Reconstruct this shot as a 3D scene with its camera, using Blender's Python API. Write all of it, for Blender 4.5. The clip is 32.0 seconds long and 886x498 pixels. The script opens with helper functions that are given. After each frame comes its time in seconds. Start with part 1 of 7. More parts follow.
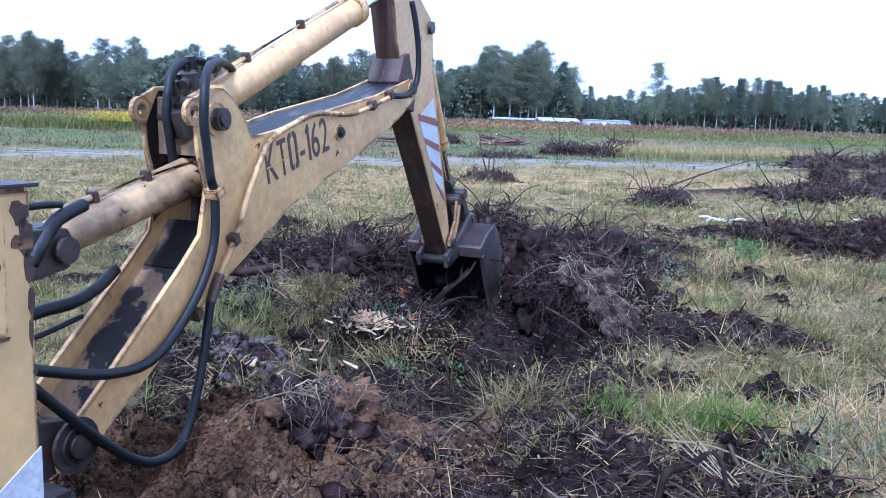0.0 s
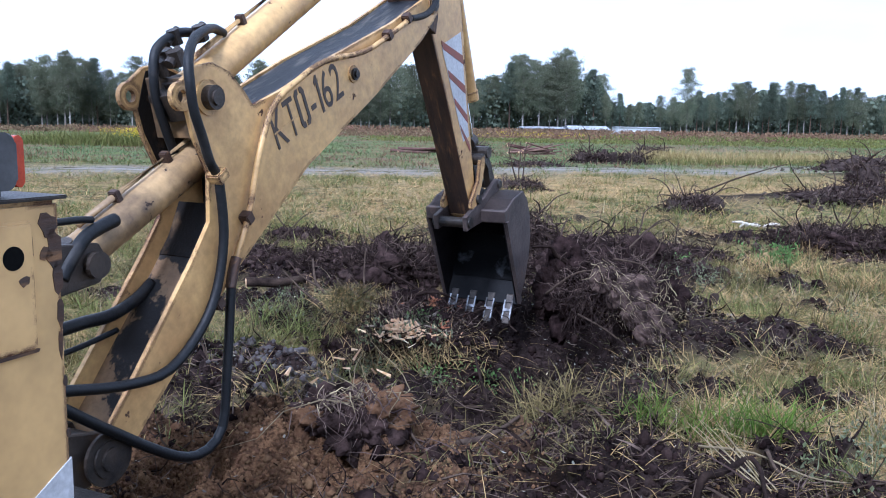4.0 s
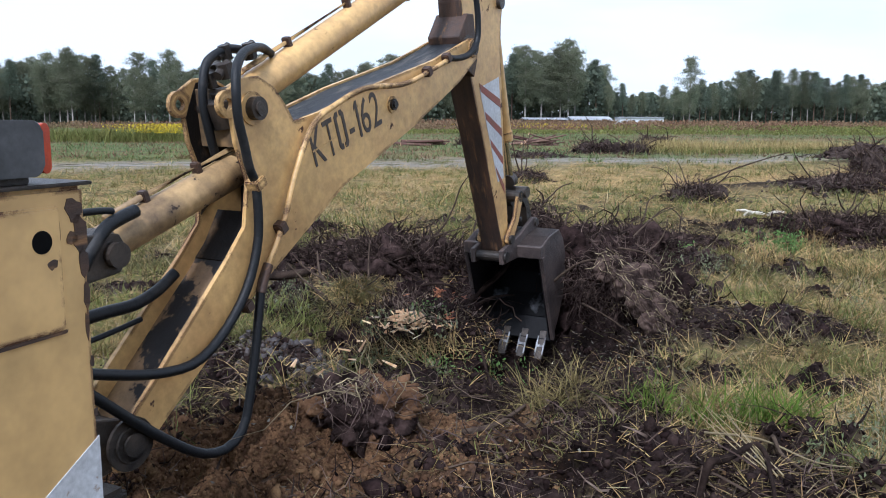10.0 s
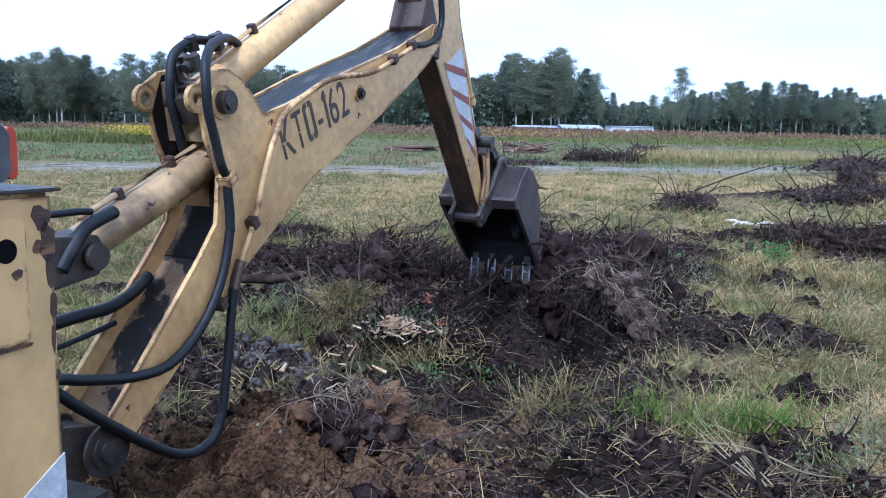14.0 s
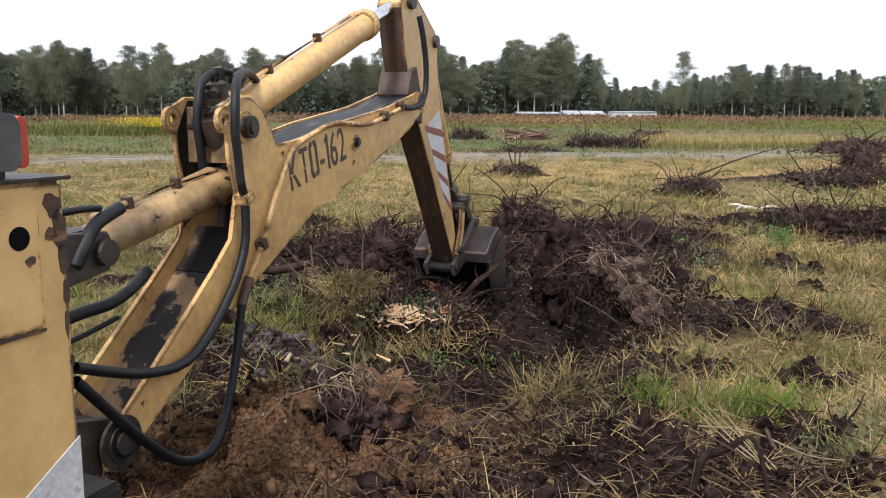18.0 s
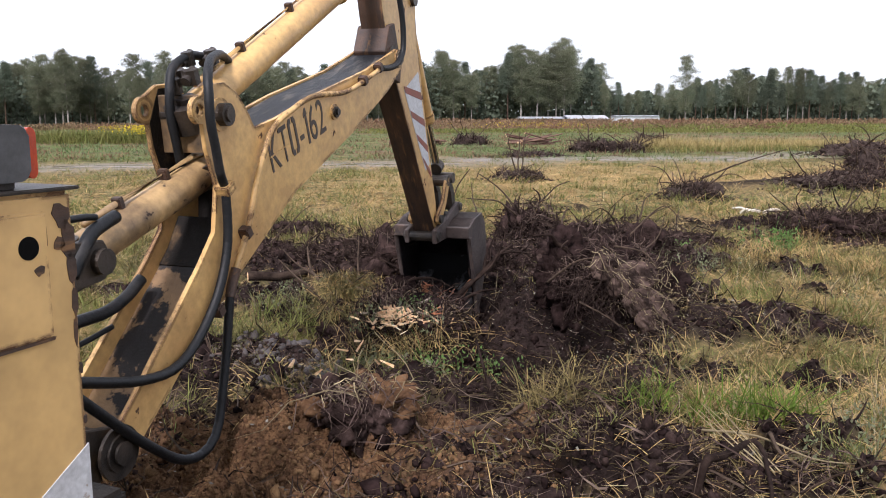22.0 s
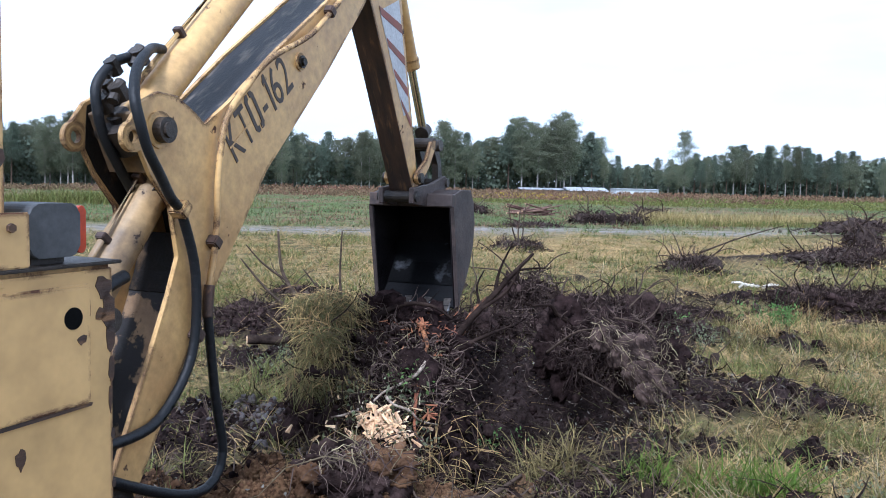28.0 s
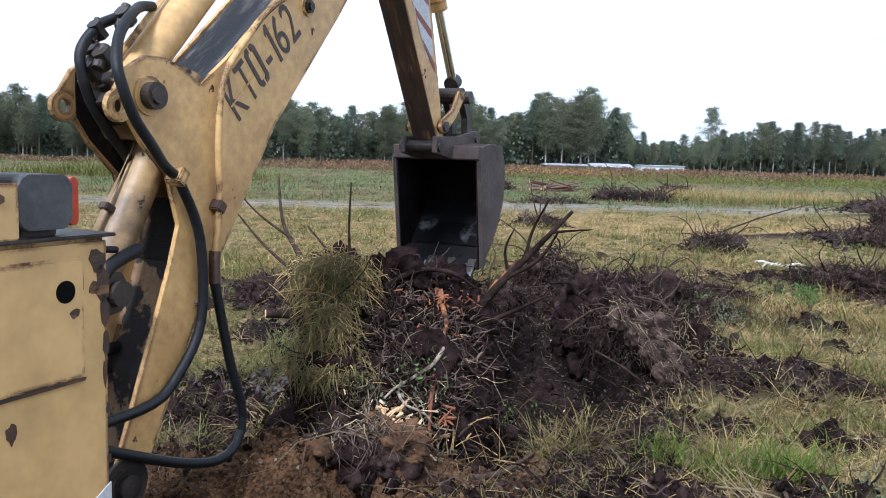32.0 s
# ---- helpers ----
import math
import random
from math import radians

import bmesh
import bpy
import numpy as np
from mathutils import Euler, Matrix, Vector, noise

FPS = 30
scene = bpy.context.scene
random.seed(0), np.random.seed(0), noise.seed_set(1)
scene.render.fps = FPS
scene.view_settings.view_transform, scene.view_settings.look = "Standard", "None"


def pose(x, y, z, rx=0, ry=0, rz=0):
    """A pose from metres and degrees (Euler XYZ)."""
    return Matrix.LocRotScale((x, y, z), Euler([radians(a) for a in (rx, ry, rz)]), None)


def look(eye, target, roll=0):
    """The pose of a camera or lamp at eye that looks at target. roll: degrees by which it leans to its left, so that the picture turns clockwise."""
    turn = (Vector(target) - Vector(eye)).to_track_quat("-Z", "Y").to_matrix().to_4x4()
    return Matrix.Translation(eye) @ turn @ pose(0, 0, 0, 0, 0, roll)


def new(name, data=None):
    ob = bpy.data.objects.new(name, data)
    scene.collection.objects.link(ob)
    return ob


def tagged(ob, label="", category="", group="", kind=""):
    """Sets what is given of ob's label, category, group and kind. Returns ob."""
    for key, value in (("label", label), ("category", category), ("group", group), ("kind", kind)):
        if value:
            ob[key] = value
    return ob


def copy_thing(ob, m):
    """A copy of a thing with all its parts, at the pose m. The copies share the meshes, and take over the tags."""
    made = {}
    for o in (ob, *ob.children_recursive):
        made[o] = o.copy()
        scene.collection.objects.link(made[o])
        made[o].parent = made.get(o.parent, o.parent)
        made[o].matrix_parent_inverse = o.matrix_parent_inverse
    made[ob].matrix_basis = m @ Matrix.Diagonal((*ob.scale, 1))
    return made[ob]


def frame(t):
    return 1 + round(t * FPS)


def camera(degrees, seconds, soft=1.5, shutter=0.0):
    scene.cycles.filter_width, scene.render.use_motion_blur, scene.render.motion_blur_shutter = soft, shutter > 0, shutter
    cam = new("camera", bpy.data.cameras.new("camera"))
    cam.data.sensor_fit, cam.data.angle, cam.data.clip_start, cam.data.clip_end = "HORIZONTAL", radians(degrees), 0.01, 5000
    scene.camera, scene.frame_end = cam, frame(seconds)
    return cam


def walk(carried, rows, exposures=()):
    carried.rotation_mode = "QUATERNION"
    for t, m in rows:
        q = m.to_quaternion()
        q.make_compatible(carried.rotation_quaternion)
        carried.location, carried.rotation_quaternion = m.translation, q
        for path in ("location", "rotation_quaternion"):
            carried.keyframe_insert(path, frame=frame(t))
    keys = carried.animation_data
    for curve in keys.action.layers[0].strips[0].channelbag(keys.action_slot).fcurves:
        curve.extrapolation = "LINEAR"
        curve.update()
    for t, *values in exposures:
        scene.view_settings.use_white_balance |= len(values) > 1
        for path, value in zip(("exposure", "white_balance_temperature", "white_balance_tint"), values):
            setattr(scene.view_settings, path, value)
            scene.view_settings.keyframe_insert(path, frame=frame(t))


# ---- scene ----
cam = camera(56.0, 32.0, soft=1.0)
PATH = [
    (0.0, 0.000, 0.000, 1.650, 80.80, -2.14, -7.06),
    (0.5, -0.007, -0.021, 1.644, 81.12, -2.00, -7.02),
    (1.0, -0.004, -0.016, 1.646, 80.45, -1.57, -7.12),
    (1.5, -0.002, -0.014, 1.646, 80.10, -0.96, -6.58),
    (2.0, -0.005, -0.018, 1.647, 79.95, -0.89, -6.17),
    (2.5, -0.013, -0.009, 1.644, 80.09, -1.27, -5.87),
    (3.0, -0.011, -0.010, 1.641, 81.14, -0.99, -4.84),
    (3.5, -0.004, -0.021, 1.639, 81.46, -0.94, -5.06),
    (5.5, -0.009, -0.011, 1.637, 81.25, -1.40, -4.97),
    (6.0, -0.013, -0.012, 1.635, 81.13, -1.55, -4.99),
    (6.5, -0.005, -0.031, 1.638, 81.10, -0.87, -5.22),
    (7.0, -0.012, -0.032, 1.640, 81.10, -1.31, -5.62),
    (7.5, -0.014, -0.038, 1.635, 81.03, -1.18, -5.83),
    (8.0, -0.003, -0.048, 1.637, 81.31, -1.75, -6.68),
    (8.5, -0.001, -0.043, 1.638, 81.77, -1.63, -7.92),
    (9.0, -0.008, -0.035, 1.637, 81.58, -1.67, -7.79),
    (9.5, -0.009, -0.030, 1.631, 81.30, -0.99, -7.03),
    (10.0, -0.006, -0.026, 1.626, 80.95, -0.32, -4.94),
    (10.5, -0.015, -0.010, 1.627, 80.79, -0.49, -4.55),
    (11.0, -0.018, -0.010, 1.626, 80.81, -0.67, -3.71),
    (11.5, -0.023, -0.019, 1.626, 80.52, -1.01, -3.58),
    (12.0, -0.024, -0.022, 1.627, 80.44, -1.03, -3.73),
    (12.5, -0.026, -0.010, 1.624, 80.35, -1.15, -3.76),
    (13.0, -0.025, -0.017, 1.619, 80.67, -1.44, -4.41),
    (13.5, -0.021, -0.020, 1.623, 81.38, -1.33, -5.41),
    (15.5, -0.021, -0.016, 1.620, 81.13, -1.17, -5.65),
    (16.0, -0.024, -0.019, 1.619, 80.90, -1.11, -5.41),
    (16.5, -0.024, -0.019, 1.624, 80.76, -0.99, -5.33),
    (17.0, -0.022, -0.018, 1.623, 80.48, -0.89, -5.21),
    (17.5, -0.013, -0.029, 1.622, 80.37, -0.64, -5.33),
    (18.0, -0.013, -0.024, 1.625, 80.55, -0.43, -5.41),
    (18.5, -0.020, -0.019, 1.622, 80.60, -0.59, -5.36),
    (19.0, -0.015, -0.027, 1.625, 80.74, -0.04, -5.02),
    (19.5, -0.013, -0.038, 1.628, 81.02, -0.26, -5.11),
    (20.0, -0.007, -0.041, 1.629, 81.19, -0.11, -5.17),
    (20.5, -0.001, -0.036, 1.628, 81.30, 0.27, -5.18),
    (21.0, -0.004, -0.037, 1.628, 81.16, 0.28, -5.07),
    (21.5, -0.007, -0.030, 1.628, 80.96, 0.16, -5.13),
    (22.0, -0.007, -0.032, 1.627, 80.92, -0.00, -5.21),
    (22.5, -0.015, -0.023, 1.623, 80.92, -0.05, -5.45),
    (23.0, -0.015, -0.008, 1.619, 80.71, -0.54, -5.23),
    (23.5, -0.033, 0.001, 1.620, 80.45, -0.58, -3.22),
    (24.0, -0.036, -0.017, 1.623, 81.10, -0.23, -1.86),
    (24.5, -0.032, -0.034, 1.622, 81.40, -1.07, -3.77),
    (26.5, -0.027, -0.023, 1.616, 81.58, -1.08, -3.37),
    (27.0, -0.027, -0.007, 1.612, 81.39, -0.96, -3.71),
    (27.5, -0.023, -0.018, 1.621, 84.24, -1.05, -3.33),
    (28.0, -0.027, -0.072, 1.630, 85.59, -1.32, -5.13),
    (28.5, -0.040, -0.107, 1.625, 83.19, -1.92, -5.81),
    (29.0, -0.034, -0.103, 1.631, 82.03, -0.96, -5.29),
    (29.5, -0.045, -0.092, 1.636, 81.99, -1.96, -4.75),
    (30.0, -0.056, -0.087, 1.637, 81.73, -2.14, -3.91),
    (30.5, -0.061, -0.086, 1.637, 81.70, -2.01, -3.61),
    (31.0, -0.069, -0.085, 1.639, 82.07, -2.13, -3.72),
    (31.5, -0.062, -0.069, 1.637, 82.29, -1.71, -4.06),
    (32.0, 0.017, -0.050, 1.636, 83.84, -1.74, -3.51),
]
TONE = [  # seconds, stops, white balance
    (0.0, 0.70, 4400, 20), (1.0, 0.53, 4570, 14), (2.0, 0.34, 4620, 16), (3.0, 0.38, 4670, 18), (6.0, 0.25, 5420, 13), (7.0, 0.16, 5370, 12), (8.0, 0.14, 5870, 16), (9.0, 0.12, 5420, 13), (10.0, 0.12, 5470, 13), (11.0, 0.22, 6270, 17),
    (12.0, 0.40, 5740, 15), (13.0, 0.44, 4570, 15), (16.0, 0.14, 5420, 13), (17.0, 0.21, 6270, 15), (18.0, 0.26, 6270, 15), (19.0, 0.26, 5570, 13), (20.0, 0.22, 5520, 13), (21.0, 0.26, 6270, 16),
    (24.0, 0.39, 6170, 21), (27.0, 0.42, 5870, 17), (28.0, 0.33, 5120, 13), (29.0, 0.07, 6070, 17), (30.0, 0.08, 5820, 17), (31.0, 0.22, 6170, 17), (32.0, 0.28, 5470, 13)]
walk(cam, [(t, pose(*p)) for t, *p in PATH], exposures=TONE)

# ---- sky and light: a bright overcast day ----
SUN_TURN, SUN_HEIGHT = 205.0, 48.0
world = bpy.data.worlds.new("overcast_sky")
scene.world = world
world.use_nodes = True
wn, wl = world.node_tree.nodes, world.node_tree.links
wn.clear()
w_out = wn.new("ShaderNodeOutputWorld")
w_bg = wn.new("ShaderNodeBackground")
w_sky = wn.new("ShaderNodeTexSky")
w_sky.sky_type = "NISHITA"
w_sky.sun_disc = False
w_sky.sun_elevation, w_sky.sun_rotation = radians(SUN_HEIGHT), radians(SUN_TURN)
w_dim = wn.new("ShaderNodeMixRGB")
w_dim.blend_type = "MULTIPLY"
w_dim.inputs[0].default_value = 1.0
w_dim.inputs[2].default_value = (0.10, 0.10, 0.10, 1)
wl.new(w_sky.outputs[0], w_dim.inputs[1])
w_co = wn.new("ShaderNodeTexCoord")
w_map = wn.new("ShaderNodeMapping")
w_map.inputs["Scale"].default_value = (1.6, 1.6, 6.0)
w_noise = wn.new("ShaderNodeTexNoise")
w_noise.inputs["Scale"].default_value = 1.7
w_noise.inputs["Detail"].default_value = 5
w_ramp = wn.new("ShaderNodeValToRGB")
w_ramp.color_ramp.elements[0].position, w_ramp.color_ramp.elements[0].color = 0.30, (0.28, 0.28, 0.28, 1)
w_ramp.color_ramp.elements[1].position, w_ramp.color_ramp.elements[1].color = 0.50, (0.0, 0.0, 0.0, 1)
w_mix = wn.new("ShaderNodeMixRGB")
w_mix.inputs[1].default_value = (0.90, 0.955, 1.0, 1)
wl.new(w_co.outputs["Generated"], w_map.inputs[0])
wl.new(w_map.outputs[0], w_noise.inputs["Vector"])
wl.new(w_noise.outputs["Fac"], w_ramp.inputs[0])
wl.new(w_ramp.outputs[0], w_mix.inputs[0])
wl.new(w_dim.outputs[0], w_mix.inputs[2])
wl.new(w_mix.outputs[0], w_bg.inputs[0])
w_bg.inputs[1].default_value = 1.13
wl.new(w_bg.outputs[0], w_out.inputs[0])

sun = new("sun", bpy.data.lights.new("sun", "SUN"))
sun.data.energy, sun.data.angle, sun.data.color = 4.3, radians(10), (1.0, 0.97, 0.93)
sun.matrix_world = pose(0, 0, 30, 90 - SUN_HEIGHT, 0, 180 - SUN_TURN)


# ---- materials ----
def material(name, base, rough=0.7, metal=0.0, other=None, scale=6.0, detail=6.0, low=0.35, high=0.65, bump=0.0, bump_scale=None,
             island=0.0, random=0.0, spots=None, spot_scale=3.0, spot_edge=(0.58, 0.64), stretch=(1, 1, 1), trans=0.0, rough2=None, edge=0.0, gloss=None):
    """A surface of two colours mixed by noise, with optional spots of a third, relief, and a change from piece to piece."""
    mat = bpy.data.materials.new(name)
    mat.use_nodes = True
    nt = mat.node_tree
    n, l = nt.nodes, nt.links
    b = n["Principled BSDF"]
    co = n.new("ShaderNodeTexCoord")
    mp = n.new("ShaderNodeMapping")
    mp.inputs["Scale"].default_value = stretch
    l.new(co.outputs["Object"], mp.inputs[0])

    def noise_tex(sc, de, rg=0.6):
        t = n.new("ShaderNodeTexNoise")
        t.inputs["Scale"].default_value, t.inputs["Detail"].default_value, t.inputs["Roughness"].default_value = sc, de, rg
        l.new(mp.outputs[0], t.inputs["Vector"])
        return t

    def ramp(src, a, c):
        r = n.new("ShaderNodeMapRange")
        r.inputs["From Min"].default_value, r.inputs["From Max"].default_value = a, c
        l.new(src, r.inputs["Value"])
        return r.outputs[0]

    def mix(fac, a, c, kind="MIX"):
        m = n.new("ShaderNodeMixRGB")
        m.blend_type = kind
        for i, v in ((0, fac), (1, a), (2, c)):
            if isinstance(v, (int, float)):
                m.inputs[i].default_value = v
            elif isinstance(v, tuple):
                m.inputs[i].default_value = (*v, 1)
            else:
                l.new(v, m.inputs[i])
        return m.outputs[0]

    other = other or tuple(c * 0.7 for c in base)
    f = ramp(noise_tex(scale, detail).outputs["Fac"], low, high)
    col = mix(f, base, other)
    col = mix(ramp(noise_tex(scale * 9, 3).outputs["Fac"], 0.3, 0.7), col, mix(1.0, col, (0.72, 0.72, 0.72), "MULTIPLY"))
    rg = rough
    if spots:
        s = ramp(noise_tex(spot_scale, 8, 0.65).outputs["Fac"], *spot_edge)
        if edge:  # paint chipped away along the rims
            rim, geo, dot = n.new("ShaderNodeBevel"), n.new("ShaderNodeNewGeometry"), n.new("ShaderNodeVectorMath")
            rim.samples = 4
            rim.inputs["Radius"].default_value = edge
            dot.operation = "DOT_PRODUCT"
            l.new(rim.outputs[0], dot.inputs[0])
            l.new(geo.outputs["Normal"], dot.inputs[1])
            worn = n.new("ShaderNodeMath")
            worn.operation = "MULTIPLY"
            l.new(ramp(dot.outputs["Value"], 0.997, 0.965), worn.inputs[0])
            l.new(ramp(noise_tex(4.0, 8, 0.7).outputs["Fac"], 0.47, 0.53), worn.inputs[1])
            top = n.new("ShaderNodeMath")
            top.operation = "MAXIMUM"
            l.new(s, top.inputs[0])
            l.new(worn.outputs[0], top.inputs[1])
            s = top.outputs[0]
        col = mix(s, col, spots)
        r2 = n.new("ShaderNodeMapRange")
        r2.inputs["To Min"].default_value, r2.inputs["To Max"].default_value = rough, rough2 or 0.9
        l.new(s, r2.inputs["Value"])
        l.new(r2.outputs[0], b.inputs["Roughness"])
    else:
        b.inputs["Roughness"].default_value = rough
    for amount, sock in ((island, ("ShaderNodeNewGeometry", "Random Per Island")), (random, ("ShaderNodeObjectInfo", "Random"))):
        if amount:
            g = n.new(sock[0])
            hsv = n.new("ShaderNodeHueSaturation")
            v = n.new("ShaderNodeMapRange")
            v.inputs["To Min"].default_value, v.inputs["To Max"].default_value = 1 - amount, 1 + amount
            l.new(g.outputs[sock[1]], v.inputs["Value"])
            l.new(v.outputs[0], hsv.inputs["Value"])
            h = n.new("ShaderNodeMath")
            h.operation = "MULTIPLY_ADD"
            h.inputs[1].default_value, h.inputs[2].default_value = 0.06 * amount, 0.5 - 0.03 * amount
            l.new(g.outputs[sock[1]], h.inputs[0])
            l.new(h.outputs[0], hsv.inputs["Hue"])
            l.new(col, hsv.inputs["Color"])
            col = hsv.outputs[0]
    l.new(col, b.inputs["Base Color"])
    b.inputs["Metallic"].default_value = metal
    if gloss is not None:
        b.inputs["Specular IOR Level"].default_value = gloss
    elif rough >= 0.68 and not metal:
        b.inputs["Specular IOR Level"].default_value = 0.02 if rough > 0.84 else 0.10
    if bump:
        bp = n.new("ShaderNodeBump")
        bp.inputs["Strength"].default_value, bp.inputs["Distance"].default_value = min(1.0, bump), 0.02
        l.new(noise_tex(bump_scale or scale * 6, 8, 0.7).outputs["Fac"], bp.inputs["Height"])
        l.new(bp.outputs[0], b.inputs["Normal"])
    if trans:
        tr = n.new("ShaderNodeBsdfTranslucent")
        l.new(col, tr.inputs[0])
        ms = n.new("ShaderNodeMixShader")
        ms.inputs[0].default_value = trans
        l.new(b.outputs[0], ms.inputs[1])
        l.new(tr.outputs[0], ms.inputs[2])
        l.new(ms.outputs[0], n["Material Output"].inputs[0])
    return mat


YELLOW = material("worn_yellow_paint", (0.63, 0.395, 0.150), 0.42, other=(0.42, 0.240, 0.090), scale=2.6, detail=9, low=0.42, high=0.72, spots=(0.055, 0.024, 0.014), spot_scale=7.5,
                  spot_edge=(0.640, 0.655), bump=0.12, bump_scale=30, edge=0.030)
PANEL = material("faded_yellow_panel_paint", (0.66, 0.425, 0.175), 0.5, other=(0.59, 0.37, 0.145), scale=0.9, spots=(0.10, 0.045, 0.025), spot_scale=7,
                 spot_edge=(0.71, 0.73), bump=0.08, bump_scale=25, edge=0.016)
BLACKTOP = material("scuffed_black_steel", (0.008, 0.009, 0.013), 0.55, other=(0.17, 0.14, 0.11), scale=3, detail=9, low=0.54, high=0.72, bump=0.3, stretch=(0.4, 8, 8))
RUSTY = material("rusty_brown_steel", (0.075, 0.036, 0.020), 0.6, other=(0.030, 0.018, 0.014), scale=5, detail=8, spots=(0.19, 0.10, 0.045), spot_scale=7,
                 spot_edge=(0.57, 0.70), bump=0.3, stretch=(0.5, 3, 3))
DIRTY = material("grimy_yellow_paint", (0.46, 0.30, 0.135), 0.5, other=(0.10, 0.062, 0.034), scale=3.0, detail=9, low=0.36, high=0.58, spots=(0.03, 0.018, 0.013), spot_scale=6, spot_edge=(0.58, 0.60), bump=0.15)
GRIME = material("greasy_brown_grime", (0.25, 0.15, 0.062), 0.6, other=(0.02, 0.016, 0.014), scale=3.2, detail=8, low=0.42, high=0.6, bump=0.3)
KNEEBLACK = material("patchy_black_steel", (0.010, 0.008, 0.007), 0.6, gloss=0.15, other=(0.16, 0.10, 0.05), scale=5, detail=9, low=0.56, high=0.74, bump=0.4)
CHANNEL = material("worn_rust_and_black_channel", (0.30, 0.185, 0.085), 0.65, other=(0.20, 0.12, 0.06), scale=4, detail=8, spots=(0.018, 0.016, 0.016),
                   spot_scale=3.6, spot_edge=(0.53, 0.56), bump=0.4)
BUCKET = material("muddy_worn_bucket_steel", (0.095, 0.070, 0.062), 0.6, 0.2, other=(0.040, 0.029, 0.027), scale=4, detail=9, spots=(0.15, 0.10, 0.08),
                  spot_scale=3, spot_edge=(0.56, 0.7), bump=0.4)
# the shade inside the bucket, put into a near-black colour
INNER = material("shade_black_bucket_inside", (0.006, 0.005, 0.006), 0.75, other=(0.018, 0.015, 0.016), scale=4, bump=0.4, gloss=0.05)
BRIGHT = material("scoured_bright_steel", (0.42, 0.43, 0.46), 0.35, 0.7, other=(0.08, 0.075, 0.075), scale=5, detail=8, low=0.42, high=0.58, bump=0.2)
# near-black for shade; pale smears are scouring plus sky sheen as colour
SCOUR = material("scoured_steel_painted_sheen", (0.008, 0.008, 0.009), 0.55, gloss=0.12, other=(0.20, 0.205, 0.22), scale=3.4, detail=7, low=0.55, high=0.70, bump=0.25)
CHROME = material("chrome_rod", (0.75, 0.76, 0.78), 0.15, 1.0, other=(0.6, 0.6, 0.62))
DARKSTEEL = material("greasy_dark_steel", (0.016, 0.014, 0.013), 0.45, 0.3, other=(0.06, 0.045, 0.035), scale=9, bump=0.3)
RUBBER = material("black_rubber_hose", (0.007, 0.008, 0.010), 0.5, other=(0.040, 0.036, 0.034), scale=6, low=0.52, high=0.75, bump=0.25, gloss=0.28)
PLASTIC = material("grey_lamp_plastic", (0.032, 0.033, 0.036), 0.6, other=(0.09, 0.09, 0.095), scale=6, bump=0.1)
LENS = material("orange_red_lens", (0.50, 0.060, 0.018), 0.25, other=(0.40, 0.05, 0.02), scale=20)
BLACKHOLE = material("black_opening", (0.008, 0.008, 0.008), 0.9)
LETTER = material("black_stencil_paint", (0.045, 0.035, 0.032), 0.6, other=(0.08, 0.055, 0.04), scale=14, spots=(0.40, 0.24, 0.09), spot_scale=30, spot_edge=(0.66, 0.72))
WHITE = material("chalky_white_paint", (0.62, 0.63, 0.66), 0.55, other=(0.50, 0.50, 0.52), scale=6, spots=(0.25, 0.17, 0.12), spot_scale=14, spot_edge=(0.64, 0.70))
REDSTRIPE = material("faded_red_paint", (0.30, 0.075, 0.055), 0.6, other=(0.22, 0.09, 0.06), scale=12)
BARK = material("dark_root_bark", (0.013, 0.009, 0.008), 0.9, other=(0.050, 0.034, 0.027), scale=9, bump=0.6, island=0.35)
TWIG = material("grey_brown_twig", (0.11, 0.080, 0.058), 0.85, other=(0.05, 0.036, 0.028), scale=20, bump=0.3, island=0.3)
WOOD = material("fresh_split_wood", (0.76, 0.55, 0.35), 0.75, other=(0.62, 0.36, 0.18), scale=8, bump=0.4, island=0.25, stretch=(1, 1, 6))
WOODPALE = material("pale_wood", (0.72, 0.62, 0.45), 0.7, other=(0.55, 0.42, 0.27), scale=8, bump=0.3, island=0.2)
LOGBARK = material("reddish_log_bark", (0.17, 0.105, 0.085), 0.85, other=(0.12, 0.07, 0.055), scale=5, bump=0.4, random=0.3)
CLOD = material("dark_clods", (0.0045, 0.0032, 0.0031), 0.95, other=(0.045, 0.0285, 0.026), scale=9, bump=0.9, bump_scale=40, island=0.35)
MIDSOIL = material("grubbed_brown_soil", (0.012, 0.0085, 0.0075), 0.95, other=(0.085, 0.056, 0.049), scale=9, bump=0.9, bump_scale=40, island=0.35)
# soil of the far piles, its sunlit paleness put into the colour
FARSOIL = material("sunlit_grey_soil", (0.095, 0.072, 0.062), 0.95, other=(0.030, 0.022, 0.019), scale=5, bump=0.9, bump_scale=20, island=0.35)
BROWNCLOD = material("brown_clods", (0.215, 0.122, 0.064), 0.95, other=(0.095, 0.054, 0.031), scale=5, bump=0.9, bump_scale=40, island=0.3)
STRAW = material("dry_straw", (0.51, 0.350, 0.155), 0.75, other=(0.25, 0.165, 0.072), scale=1.5, island=0.35, trans=0.2)
STRAWPALE = material("bleached_straw", (0.48, 0.40, 0.24), 0.75, other=(0.24, 0.19, 0.11), scale=1.5, island=0.35, trans=0.2)
GRASS = material("field_grass", (0.115, 0.140, 0.038), 0.7, other=(0.20, 0.185, 0.060), scale=1.2, island=0.35, trans=0.25)
FARGRASS = material("far_field_grass", (0.092, 0.150, 0.045), 0.65, other=(0.155, 0.180, 0.070), scale=0.12, island=0.3, trans=0.25)
